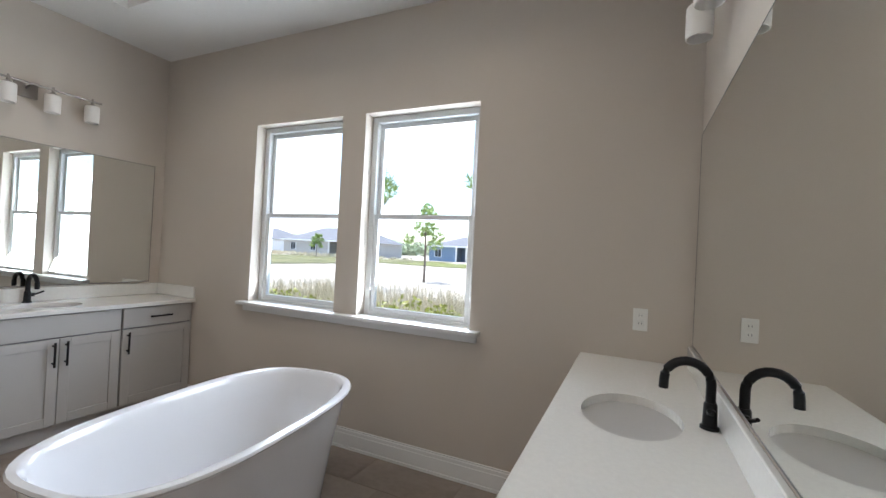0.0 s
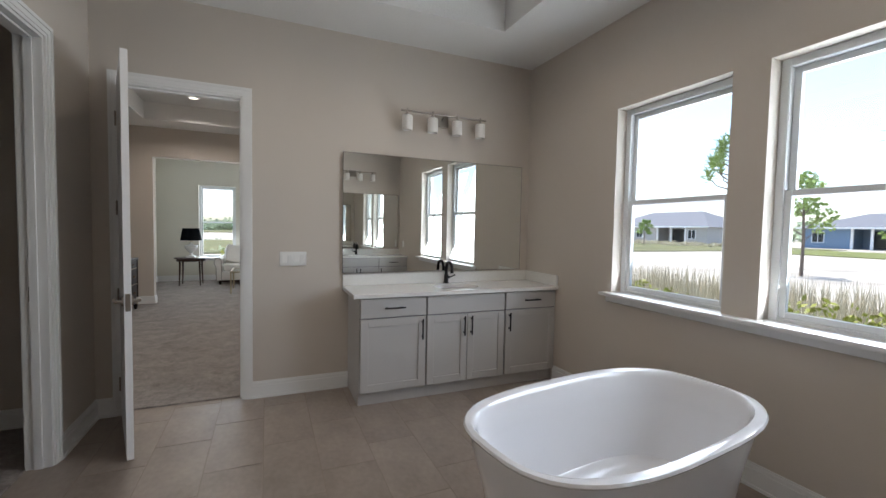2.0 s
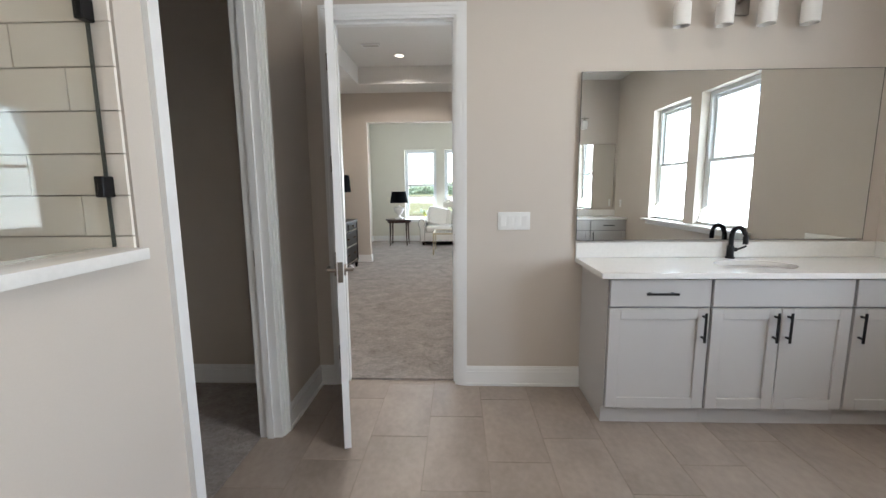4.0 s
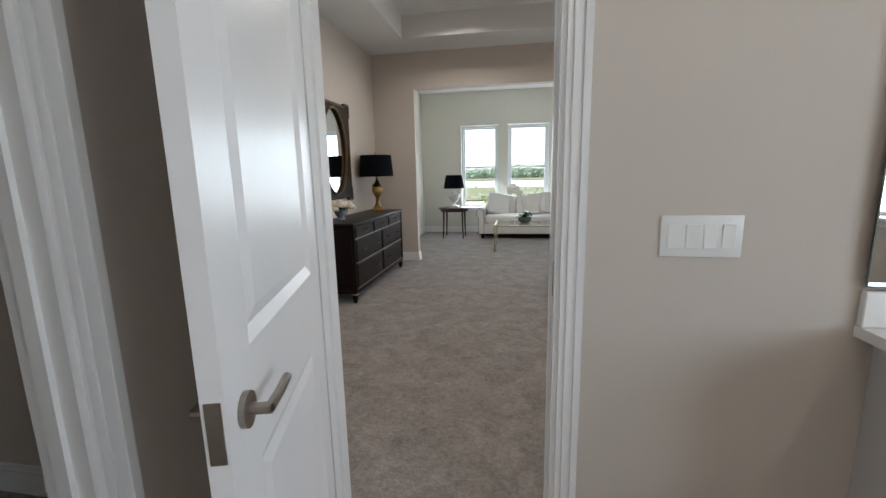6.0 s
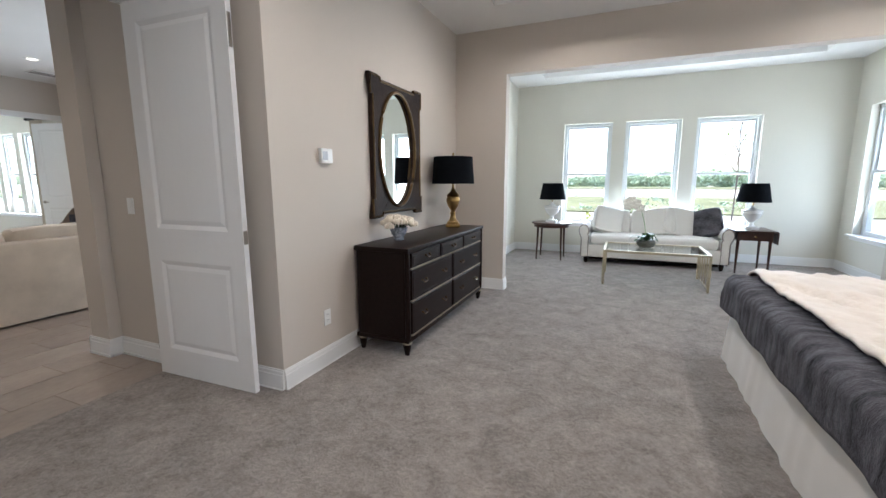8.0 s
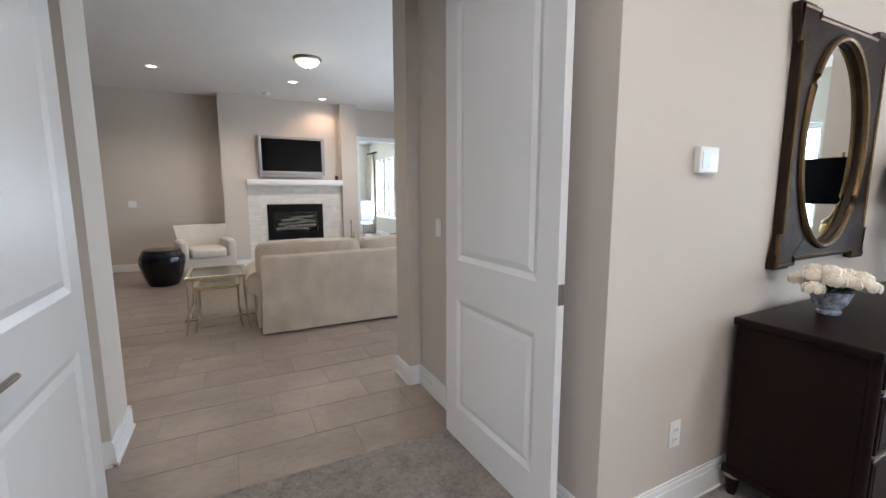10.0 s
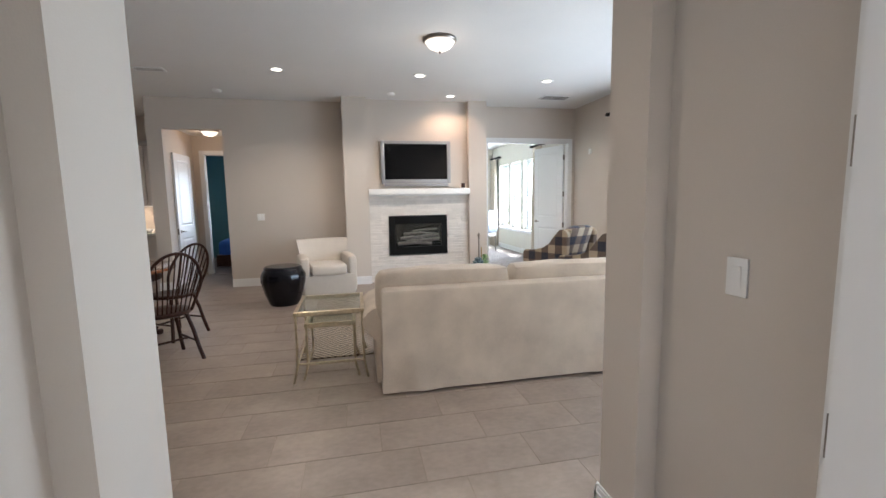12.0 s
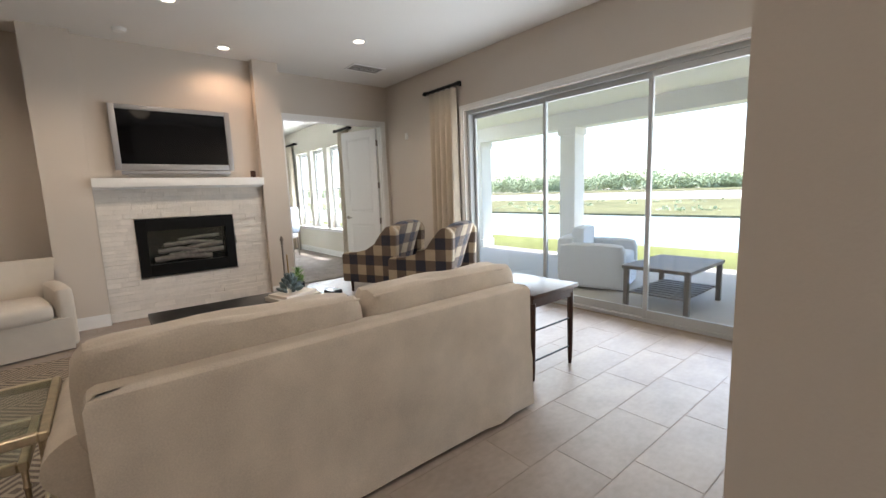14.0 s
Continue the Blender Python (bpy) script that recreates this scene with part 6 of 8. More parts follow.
bm = bmesh.new()
skirted(bm, 0.0, 0.17, -hl, hl, 0.022, 0.775, 0.014, 0.035)
part("backrest", bm, M["sofa_cloth"], t)
bm = bmesh.new()
skirted(bm, 0.172, 0.95, -hl + 0.02, hl - 0.02, 0.012, 0.34, 0.01, 0.03)
part("seat_base", bm, M["sofa_cloth"], t)
for s in (-1, 1):
    bm = bmesh.new()
    pr = [(s * (hl - 0.19), 0.03), (s * (hl - 0.19), 0.42)]
    pr += [(s * (hl - 0.03 + 0.165 * math.cos(radians(a))), 0.50 + 0.12 * math.sin(radians(a))) for a in range(200, -50, -18)]
    pr += [(s * (hl + 0.04), 0.36), (s * (hl + 0.04), 0.03)]
    f0 = [bm.verts.new((0.172, y, z)) for y, z in pr]
    f1 = [bm.verts.new((0.96, y, z - (0.02 if z > 0.3 else 0))) for y, z in pr]
    for k in range(len(pr)):
        bm.faces.new((f0[k], f0[(k + 1) % len(pr)], f1[(k + 1) % len(pr)], f1[k]))
    bm.faces.new(f0)
    bm.faces.new(list(reversed(f1)))
    part("arm", bm, M["sofa_cloth"], t)
    bm = bmesh.new()
    y0, y1 = (0.005, hl - 0.06) if s > 0 else (-hl + 0.06, -0.005)
    soft_box(bm, 0.30, 0.94, y0, y1, 0.33, 0.50, 0.02, 6)
    part("seat_cushion", bm, M["sofa_cloth"], t)
    bm = bmesh.new()
    soft_box(bm, 0.115, 0.36, y0 - (0.095 if s < 0 else 0), y1 + (0.095 if s > 0 else 0), 0.48, 0.892, 0.0, 10, 0.022, 3 + s)
    cu = part("back_cushion", bm, M["sofa_cloth"], t)
    part("piping", T([(0.135, y0 + 0.03, 0.866), (0.13, (y0 + y1) / 2, 0.878), (0.135, y1 - 0.03, 0.866)], 0.006, 6), M["sofa_cloth"], cu)
for s in (-1,):
    p = thing("throw_pillow", -5.93, 1.97 + s * 0.72, 0.50, 0, "cream throw pillow inside the beige sofa", "pillow")
    bm = bmesh.new()
    soft_box(bm, -0.07, 0.07, -0.22, 0.22, 0.0, 0.37, 0.0, 6)
    bmesh.ops.rotate(bm, verts=bm.verts[:], cent=(0, 0, 0), matrix=Matrix.Rotation(radians(20), 3, 'Y'))
    part("cover", bm, M["white_cloth"], p)

# nested gilt tables with glass tops


def bamboo_table(x, y, w, d, h, label):
    t = thing("nesting_table", x, y, 0.0, 0, label, "side table", "nested gilt tables")
    bm = bmesh.new()
    for q in ((-w, w, -d, -d + 0.03), (-w, w, d - 0.03, d), (-w, -w + 0.03, -d + 0.03, d - 0.03), (w - 0.03, w, -d + 0.03, d - 0.03)):
        box(bm, *q, h - 0.035, h, 0.004, 1)
    part("top_frame", bm, M["gilt"], t)
    part("glass_top", B(-w + 0.03, w - 0.03, -d + 0.03, d - 0.03, h - 0.012, h - 0.003), M["table_glass"], t, smooth=False)
    for sx in (-1, 1):
        for sy in (-1, 1):
            px, py = sx * (w - 0.015), sy * (d - 0.015)
            bm = L([(0.011, 0), (0.009, h * 0.2), (0.014, h * 0.22), (0.009, h * 0.24), (0.009, h * 0.48), (0.014, h * 0.5), (0.009, h * 0.52), (0.009, h * 0.76), (0.014, h * 0.78), (0.009, h * 0.8), (0.010, h - 0.035)], 10, at=(px, py, 0))
            for v in bm.verts:
                k = max(0.0, 1 - v.co.z / (h * 0.35))
                v.co.x += sx * 0.03 * k * k
                v.co.y += sy * 0.03 * k * k
            part("leg", bm, M["gilt"], t)
    for q in (((-w + 0.015, -d + 0.015), (w - 0.015, -d + 0.015)), ((w - 0.015, -d + 0.015), (w - 0.015, d - 0.015)), ((-w + 0.015, d - 0.015), (w - 0.015, d - 0.015))):
        part("stretcher", T([(*q[0], h * 0.25), (*q[1], h * 0.25)], 0.008, 8), M["gilt"], t)


bamboo_table(-6.16, 0.56, 0.31, 0.27, 0.56, "gilt bamboo-style side table with glass top")
bamboo_table(-6.12, 0.56, 0.22, 0.20, 0.45, "smaller gilt table nested under the glass one")

struct("rug", B(-8.75, -6.32, 0.22, 3.55, 0.0015, 0.012), M["rug"], "brown and cream diamond-pattern rug", "rug", False)

t = thing("coffee_table", -7.45, 1.98, 0.012, 0, "black rectangular wooden coffee table on the rug", "coffee table")
part("tabletop", B(-0.50, 0.50, -0.72, 0.72, 0.40, 0.44, 0.006, 2), M["black_wood"], t)
part("lower_shelf", B(-0.36, 0.36, -0.68, 0.68, 0.12, 0.14, 0.004, 1), M["black_wood"], t)
for sx in (-1, 1):
    for sy in (-1, 1):
        part("leg", B(sx * 0.34 - 0.03, sx * 0.34 + 0.03, sy * 0.66 - 0.03, sy * 0.66 + 0.03, 0.0, 0.40, 0.004, 1), M["black_wood"], t)
t = thing("book", -7.55, 2.30, 0.452, 12, "pale hardback book with another on the coffee table", "book")
part("cover", B(-0.14, 0.14, -0.19, 0.19, 0.0, 0.035, 0.003, 1), M["chair_cloth"], t)
t = thing("book", -7.55, 2.30, 0.488, 20, "thin cream book lying on another", "book")
part("cover", B(-0.12, 0.12, -0.165, 0.165, 0.0, 0.025, 0.003, 1), M["cream_cloth"], t)
t = thing("succulent", -7.55, 2.28, 0.514, 0, "blue-grey succulent rosette on the books", "plant")
bm = bmesh.new()
for q in range(4):
    for j in range(7):
        a = 6.28 * j / 7 + q * 0.45
        r, zz = 0.085 - 0.02 * q, 0.03 + 0.035 * q
        m = bmesh.ops.create_uvsphere(bm, u_segments=6, v_segments=5, radius=0.032)
        bmesh.ops.scale(bm, vec=(1.3, 0.6, 0.5), verts=m["verts"])
        bmesh.ops.rotate(bm, verts=m["verts"], cent=(0, 0, 0), matrix=Matrix.Rotation(radians(-30 - 12 * q), 3, 'Y'))
        bmesh.ops.rotate(bm, verts=m["verts"], cent=(0, 0, 0), matrix=Matrix.Rotation(a, 3, 'Z'))
        bmesh.ops.translate(bm, verts=m["verts"], vec=(r * math.cos(a), r * math.sin(a), zz))
part("leaves", bm, M["succulent"], t)
t = thing("potted_plant", -7.72, 2.42, 0.452, 0, "small green plant in a dark pot", "plant")
part("pot", L([(0.045, 0.0), (0.055, 0.10), (0.05, 0.10), (0.0, 0.09)], 16), M["black_gloss"], t)
vv, ff = [], []
rgp = random.Random(3)
for _ in range(90):
    a, zz = rgp.uniform(0, 6.28), rgp.uniform(0.10, 0.24)
    r = rgp.uniform(0.0, 0.06)
    c = Vector((r * math.cos(a), r * math.sin(a), zz))
    e = Vector((math.cos(a), math.sin(a), 0.8)).normalized() * 0.03
    s = Vector((-math.sin(a), math.cos(a), 0)) * 0.008
    k = len(vv)
    vv += [c - e, c + s, c + e, c - s]
    ff.append((k, k + 1, k + 2, k + 3))
me = bpy.data.meshes.new("leaves")
me.from_pydata([tuple(q) for q in vv], [], ff)
me.materials.append(M["stem"])
lv = new("leaves", me)
lv.parent = t
t = thing("coaster_box", -7.42, 2.62, 0.452, 8, "small black lidded box on the coffee table", "box")
part("body", B(-0.06, 0.06, -0.06, 0.06, 0.0, 0.045, 0.004, 1), M["black_gloss"], t)

t = thing("end_table", -5.92, 3.50, 0.0, 0, "dark wood end table with tapered legs by the sofa", "end table")
part("tabletop", B(-0.30, 0.30, -0.27, 0.27, 0.60, 0.63, 0.006, 2), M["dark_wood"], t)
part("apron", B(-0.27, 0.27, -0.24, 0.24, 0.53, 0.60), M["dark_wood"], t, smooth=False)
for sx in (-1, 1):
    for sy in (-1, 1):
        part("leg", T([(sx * 0.255, sy * 0.225, 0.56), (sx * 0.255, sy * 0.225, 0.10), (sx * 0.255, sy * 0.225, 0.0)], 0.024, 8, r2=0.013), M["dark_wood"], t)
for zz in (0.14, 0.36):
    for sx in (-1, 1):
        part("rail", T([(sx * 0.255, -0.225, zz), (sx * 0.255, 0.225, zz)], 0.007, 6), M["black_metal"], t)


def club_chair(x, y, turn, label):
    """A cream tub chair with a flared back; its front faces local +x."""
    t = thing("armchair", x, y, 0.0, turn, label, "armchair")
    bm = bmesh.new()
    skirted(bm, -0.36, 0.38, -0.37, 0.37, 0.015, 0.32, 0.0, 0.02)
    part("seat_base", bm, M["chair_cloth"], t)
    bm = bmesh.new()
    soft_box(bm, -0.26, 0.42, -0.27, 0.27, 0.31, 0.47, 0.02, 6)
    part("seat_cushion", bm, M["chair_cloth"], t)
    bm = bmesh.new()
    g = []
    for i in range(9):
        k = i / 8
        z = 0.30 + 0.52 * k
        hwid = 0.32 + 0.09 * k
        row = []
        for sx, yy in [(-0.40 - 0.05 * k, q / 6 * hwid) for q in range(-6, 7)] + [(-0.25 - 0.10 * k, q / 6 * hwid) for q in range(6, -7, -1)]:
            row.append(bm.verts.new((sx + 0.08 * (yy / hwid) ** 2, yy, z)))
        g.append(row)
    for a, b in zip(g, g[1:]):
        for k in range(len(a)):
            bm.faces.new((a[k], a[(k + 1) % len(a)], b[(k + 1) % len(b)], b[k])).smooth = True
    bm.faces.new(g[-1])
    bm.faces.new(list(reversed(g[0])))
    part("backrest", bm, M["chair_cloth"], t)
    for s in (-1, 1):
        bm = bmesh.new()
        soft_box(bm, -0.34, 0.37, min(s * 0.28, s * 0.42), max(s * 0.28, s * 0.42), 0.015, 0.60, 0.0, 6)
        part("arm", bm, M["chair_cloth"], t)
    return t


club_chair(-9.32, 0.30, 12, "cream upholstered club chair beside the fireplace")


def check_chair(x, y, turn, label):
    """A sloping-arm chair in buffalo check; its front faces local +x."""
    t = thing("armchair", x, y, 0.0, turn, label, "armchair", "checked armchairs")
    bm = bmesh.new()
    box(bm, -0.34, 0.36, -0.33, 0.33, 0.14, 0.34, 0.02, 2)
    part("seat_base", bm, M["plaid"], t)
    bm = bmesh.new()
    soft_box(bm, -0.20, 0.40, -0.26, 0.26, 0.33, 0.49, 0.02, 6)
    part("seat_cushion", bm, M["plaid_seat"], t)
    bm = bmesh.new()
    soft_box(bm, -0.09, 0.09, -0.31, 0.31, 0.0, 0.62, 0.0, 8)
    for v in bm.verts:
        k = (v.co.z / 0.62)
        v.co.x += -0.14 * k - 0.06 * k * k + 0.05 * (abs(v.co.y) / 0.31) ** 2
        v.co.z += -0.05 * (abs(v.co.y) / 0.31) ** 3 * k
    bmesh.ops.translate(bm, verts=bm.verts[:], vec=(-0.27, 0, 0.36))
    part("backrest", bm, M["plaid"], t)
    for s in (-1, 1):
        bm = bmesh.new()
        side = [(-0.46, 0.16), (-0.50, 0.86), (-0.44, 0.93), (-0.34, 0.92), (-0.25, 0.82), (-0.16, 0.68), (-0.02, 0.60), (0.18, 0.565), (0.36, 0.56), (0.40, 0.53), (0.40, 0.16)]
        a0, a1 = sorted((s * 0.31, s * 0.40))
        f0 = [bm.verts.new((px, a0, pz)) for px, pz in side]
        f1 = [bm.verts.new((px, a1, pz)) for px, pz in side]
        for k in range(len(side)):
            bm.faces.new((f0[k], f0[(k + 1) % len(side)], f1[(k + 1) % len(side)], f1[k]))
        bm.faces.new(f0)
        bm.faces.new(list(reversed(f1)))
        bmesh.ops.bevel(bm, geom=bm.edges[:], offset=0.012, segments=2, affect='EDGES')
        part("arm", bm, M["plaid_side"], t)
    for px in (-0.36, 0.32):
        for py in (-0.30, 0.30):
            part("leg", L([(0.014, 0), (0.024, 0.15)], 8, at=(px, py, 0)), M["dark_wood"], t)


check_chair(-9.0, 4.10, 205, "black and tan buffalo-check armchair near the study doors")
check_chair(-8.10, 4.28, 205, "black and tan buffalo-check armchair near the glass door")

t = thing("garden_stool", -8.62, -0.23, 0.0, 0, "black glazed ceramic drum stool beside the club chair", "stool")
t.scale = (0.93, 0.93, 1.0)
bm = L([(0.20, 0.0), (0.215, 0.02), (0.27, 0.16), (0.315, 0.33), (0.315, 0.42), (0.28, 0.495), (0.262, 0.51), (0.266, 0.525), (0.25, 0.54), (0.0, 0.545)], 56)
for v in bm.verts:
    if 0.05 < v.co.z < 0.49:
        a = math.atan2(v.co.y, v.co.x)
        k = 1 + 0.018 * math.cos(a * 14)
        v.co.x *= k
        v.co.y *= k
part("body", bm, M["black_gloss"], t)
part("rim", tube(bmesh.new(), [(0.262 * math.cos(6.283 * k / 40), 0.262 * math.sin(6.283 * k / 40), 0.515) for k in range(40)], 0.012, 6, closed=True), M["black_gloss"], t)

# curtains


def curtain(x0, x1, y, z0, z1, folds, label, seed=0):
    t = thing("curtain", (x0 + x1) / 2, y, z0, 0, label, "curtain")
    bm = bmesh.new()
    n, w = folds * 10, (x1 - x0) / 2
    rows = []
    for i in range(9):
        zz = (z1 - z0) * i / 8
        k = i / 8
        row = []
        for j in range(n + 1):
            u = j / n
            a = 2 * math.pi * folds * u + 0.4 * math.sin(5 * u + seed)
            amp = 0.065 * (1 - 0.5 * k)
            row.append(bm.verts.new((-w + 2 * w * u + 0.012 * math.sin(2 * a) * (1 - k), amp * math.cos(a), zz)))
        rows.append(row)
    for a, b in zip(rows, rows[1:]):
        for j in range(n):
            bm.faces.new((a[j], a[j + 1], b[j + 1], b[j])).smooth = True
    ob = part("panel", bm, M["curtain"], t)
    so = ob.modifiers.new("thickness", "SOLIDIFY")
    so.thickness = 0.004
    return t


def rod(x0, x1, y, z, label):
    t = thing("curtain_rod", (x0 + x1) / 2, y, z, 0, label, "curtain rod")
    h = (x1 - x0) / 2
    part("pole", T([(-h, 0, 0), (h, 0, 0)], 0.020, 12), M["black_wood"], t)
    for s in (-1, 1):
        part("finial", T([(s * h, 0, 0), (s * (h + 0.02), 0, 0), (s * (h + 0.05), 0, 0)], 0.032, 12, r2=0.02), M["black_wood"], t)
    for k in range(6):
        xx = -h + 0.06 + k * (2 * h - 0.12) / 5
        part("ring", tube(bmesh.new(), [(xx, 0.027 * math.cos(6.283 * q / 14), -0.006 + 0.027 * math.sin(6.283 * q / 14)) for q in range(14)], 0.005, 5, closed=True), M["black_wood"], t)
    part("bracket", B(h - 0.05, h - 0.03, -0.005, LN - y, -0.02, 0.02), M["black_wood"], t, smooth=False)


curtain(-8.84, -8.27, LN - 0.09, 0.02, 2.73, 5, "ivory pleated curtain beside the glass door")
rod(-8.92, -8.20, LN - 0.09, 2.77, "short black wooden curtain rod above the curtain")
curtain(-14.95, -14.55, LN - 0.09, 0.02, 2.6, 5, "ivory pleated curtain in the study", 2)
curtain(-11.85, -11.45, LN - 0.09, 0.02, 2.6, 5, "ivory pleated curtain by the study doors", 4)
rod(-15.0, -14.3, LN - 0.09, 2.64, "short black curtain rod in the study")
rod(-12.0, -11.4, LN - 0.09, 2.64, "short black curtain rod by the study doors")
t = thing("wall_sensor", -9.55, LN - 0.001, 2.25, 180, "small white motion sensor on the wall", "sensor")
part("body", B(-0.03, 0.03, 0.0, 0.03, -0.05, 0.05, 0.008, 2), M["plate"], t)

# study chair
t = thing("chair", -13.6, 4.25, 0.012, 200, "white-covered carved chair in the study", "chair")
bm = bmesh.new()
soft_box(bm, -0.25, 0.25, -0.25, 0.25, 0.40, 0.52, 0.02, 4)
part("seat", bm, M["white_cloth"], t)
bm = bmesh.new()
soft_box(bm, -0.05, 0.05, -0.26, 0.26, 0.0, 0.60, 0.0, 6)
bmesh.ops.translate(bm, verts=bm.verts[:], vec=(-0.25, 0, 0.52))
part("backrest", bm, M["blue_china"], t, "pale blue patterned backrest")
for sx in (-1, 1):
    for sy in (-1, 1):
        part("leg", T([(sx * 0.22, sy * 0.22, 0.42), (sx * 0.23, sy * 0.23, 0.0)], 0.022, 8, r2=0.012), M["nickel"], t)

# ---- dining corner ----
t = thing("dining_table", -7.35, -1.85, 0.0, 0, "round cherry pedestal dining table", "dining table")
part("tabletop", L([(0.0, 0.72), (0.70, 0.72), (0.725, 0.73), (0.725, 0.75), (0.71, 0.76), (0.0, 0.76)], 56), M["table_top_wood"], t)
part("apron", L([(0.60, 0.63), (0.60, 0.72), (0.58, 0.72), (0.58, 0.63)], 48), M["chair_wood"], t)
part("pedestal", L([(0.11, 0.18), (0.15, 0.22), (0.16, 0.30), (0.10, 0.36), (0.12, 0.44), (0.14, 0.52), (0.11, 0.60), (0.17, 0.66), (0.2, 0.72)], 24), M["chair_wood"], t)
for k in range(4):
    a = radians(20 + 90 * k)
    c, s = math.cos(a), math.sin(a)
    bm = tube(bmesh.new(), [(0.08 * c, 0.08 * s, 0.24), (0.22 * c, 0.22 * s, 0.20), (0.38 * c, 0.38 * s, 0.12), (0.50 * c, 0.50 * s, 0.055)], 0.06, 10, r2=0.035)
    leg = part("foot", bm, M["chair_wood"], t)
    part("caster", L([(0.0, 0.0), (0.03, 0.006), (0.036, 0.03), (0.03, 0.055), (0.0, 0.06)], 12, at=(0.52 * c, 0.52 * s, 0)), M["chair_wood"], leg)


def windsor():
    """A bow-back chair; its front faces local +x."""
    t = thing("dining_chair", -6.62, -0.92, 0.0, 222, "dark walnut bow-back spindle dining chair", "chair", "dining chairs")
    bm = lathe(bmesh.new(), [(0.0, 0.43), (0.20, 0.43), (0.225, 0.44), (0.225, 0.462), (0.21, 0.47), (0.12, 0.462), (0.0, 0.458)], 32, (0, 0, 0), 1.0, 0.97)
    part("seat", bm, M["chair_wood"], t)
    bow = []
    for k in range(25):
        a = radians(-12 + 204 * k / 24)
        yy, zz = 0.225 * math.cos(a), 0.70 + 0.30 * math.sin(a)
        if k in (0, 24):
            yy = math.copysign(0.17, yy)
            zz = 0.46
        bow.append((-0.15 - 0.22 * (zz - 0.46) / 0.55, yy, zz))
    part("bow", T(bow, 0.013, 8), M["chair_wood"], t)
    for k in range(9):
        yy = -0.17 + 0.34 * k / 8
        top = 0.70 + 0.30 * math.sqrt(max(0.0, 1 - (yy * 1.12 / 0.225) ** 2))
        part("spindle", T([(-0.16, yy * 0.8, 0.46), (-0.16 - 0.22 * (top - 0.46) / 0.55 * 0.5, yy * 0.95, (0.46 + top) / 2), (-0.15 - 0.22 * (top - 0.46) / 0.55, yy * 1.12, top)], 0.006, 6), M["chair_wood"], t)
    for sx in (-1, 1):
        for sy in (-1, 1):
            bm = T([(sx * 0.13, sy * 0.13, 0.44), (sx * 0.165, sy * 0.165, 0.28), (sx * 0.19, sy * 0.19, 0.12), (sx * 0.215, sy * 0.215, 0.0)], 0.017, 8)
            part("leg", bm, M["chair_wood"], t)
    for sy in (-1, 1):
        part("stretcher", T([(-0.185, sy * 0.185, 0.17), (0.185, sy * 0.185, 0.17)], 0.010, 8), M["chair_wood"], t)
    part("stretcher", T([(0.0, -0.185, 0.17), (0.0, 0.185, 0.17)], 0.010, 8), M["chair_wood"], t)
    return t


ch = windsor()
copy_thing(ch, pose(-7.44, -1.16, 0, 0, 0, 240))
copy_thing(ch, pose(-8.15, -2.05, 0, 0, 0, 8))
copy_thing(ch, pose(-7.0, -2.7, 0, 0, 0, 100))

t = thing("tulip_vase", -7.30, -1.62, 0.76, 0, "white tulips in a clear glass vase on the table", "flowers")
part("vase", L([(0.085, 0.0), (0.088, 0.01), (0.088, 0.20), (0.083, 0.20), (0.083, 0.012), (0.0, 0.012)], 24), M["table_glass"], t, "clear glass vase")
rg = random.Random(31)
bm = bmesh.new()
heads = []
for k in range(26):
    a, r = k * 2.4, 0.035 * math.sqrt(k)
    tip = (r * math.cos(a), r * math.sin(a), 0.33 - 0.06 * (r / 0.18) + rg.uniform(-0.02, 0.02))
    tube(bm, [(tip[0] * 0.25, tip[1] * 0.25, 0.015), (tip[0] * 0.4, tip[1] * 0.4, 0.17), tip], 0.005, 5)
    heads.append(tip)
part("stems", bm, M["stem"], t)
for tip in heads:
    part("tulip", L([(0.0, 0.0), (0.018, 0.008), (0.023, 0.025), (0.018, 0.045), (0.008, 0.055), (0.0, 0.055)], 8, at=tip), M["white_petal"], t)
bm = bmesh.new()
for k in range(26):
    a = 6.28 * k / 26 + rg.uniform(-0.1, 0.1)
    d, s = Vector((math.cos(a), math.sin(a), 0)), Vector((-math.sin(a), math.cos(a), 0)) * 0.014
    p0, p1, p2 = d * 0.05 + Vector((0, 0, 0.12)), d * 0.12 + Vector((0, 0, 0.25)), d * rg.uniform(0.16, 0.22) + Vector((0, 0, rg.uniform(0.22, 0.30)))
    vs = [bm.verts.new(q) for q in (p0, p1 - s, p2, p1 + s)]
    bm.faces.new(vs)
part("leaves", bm, M["stem"], t)
t.scale = (1.25, 1.25, 1.25)

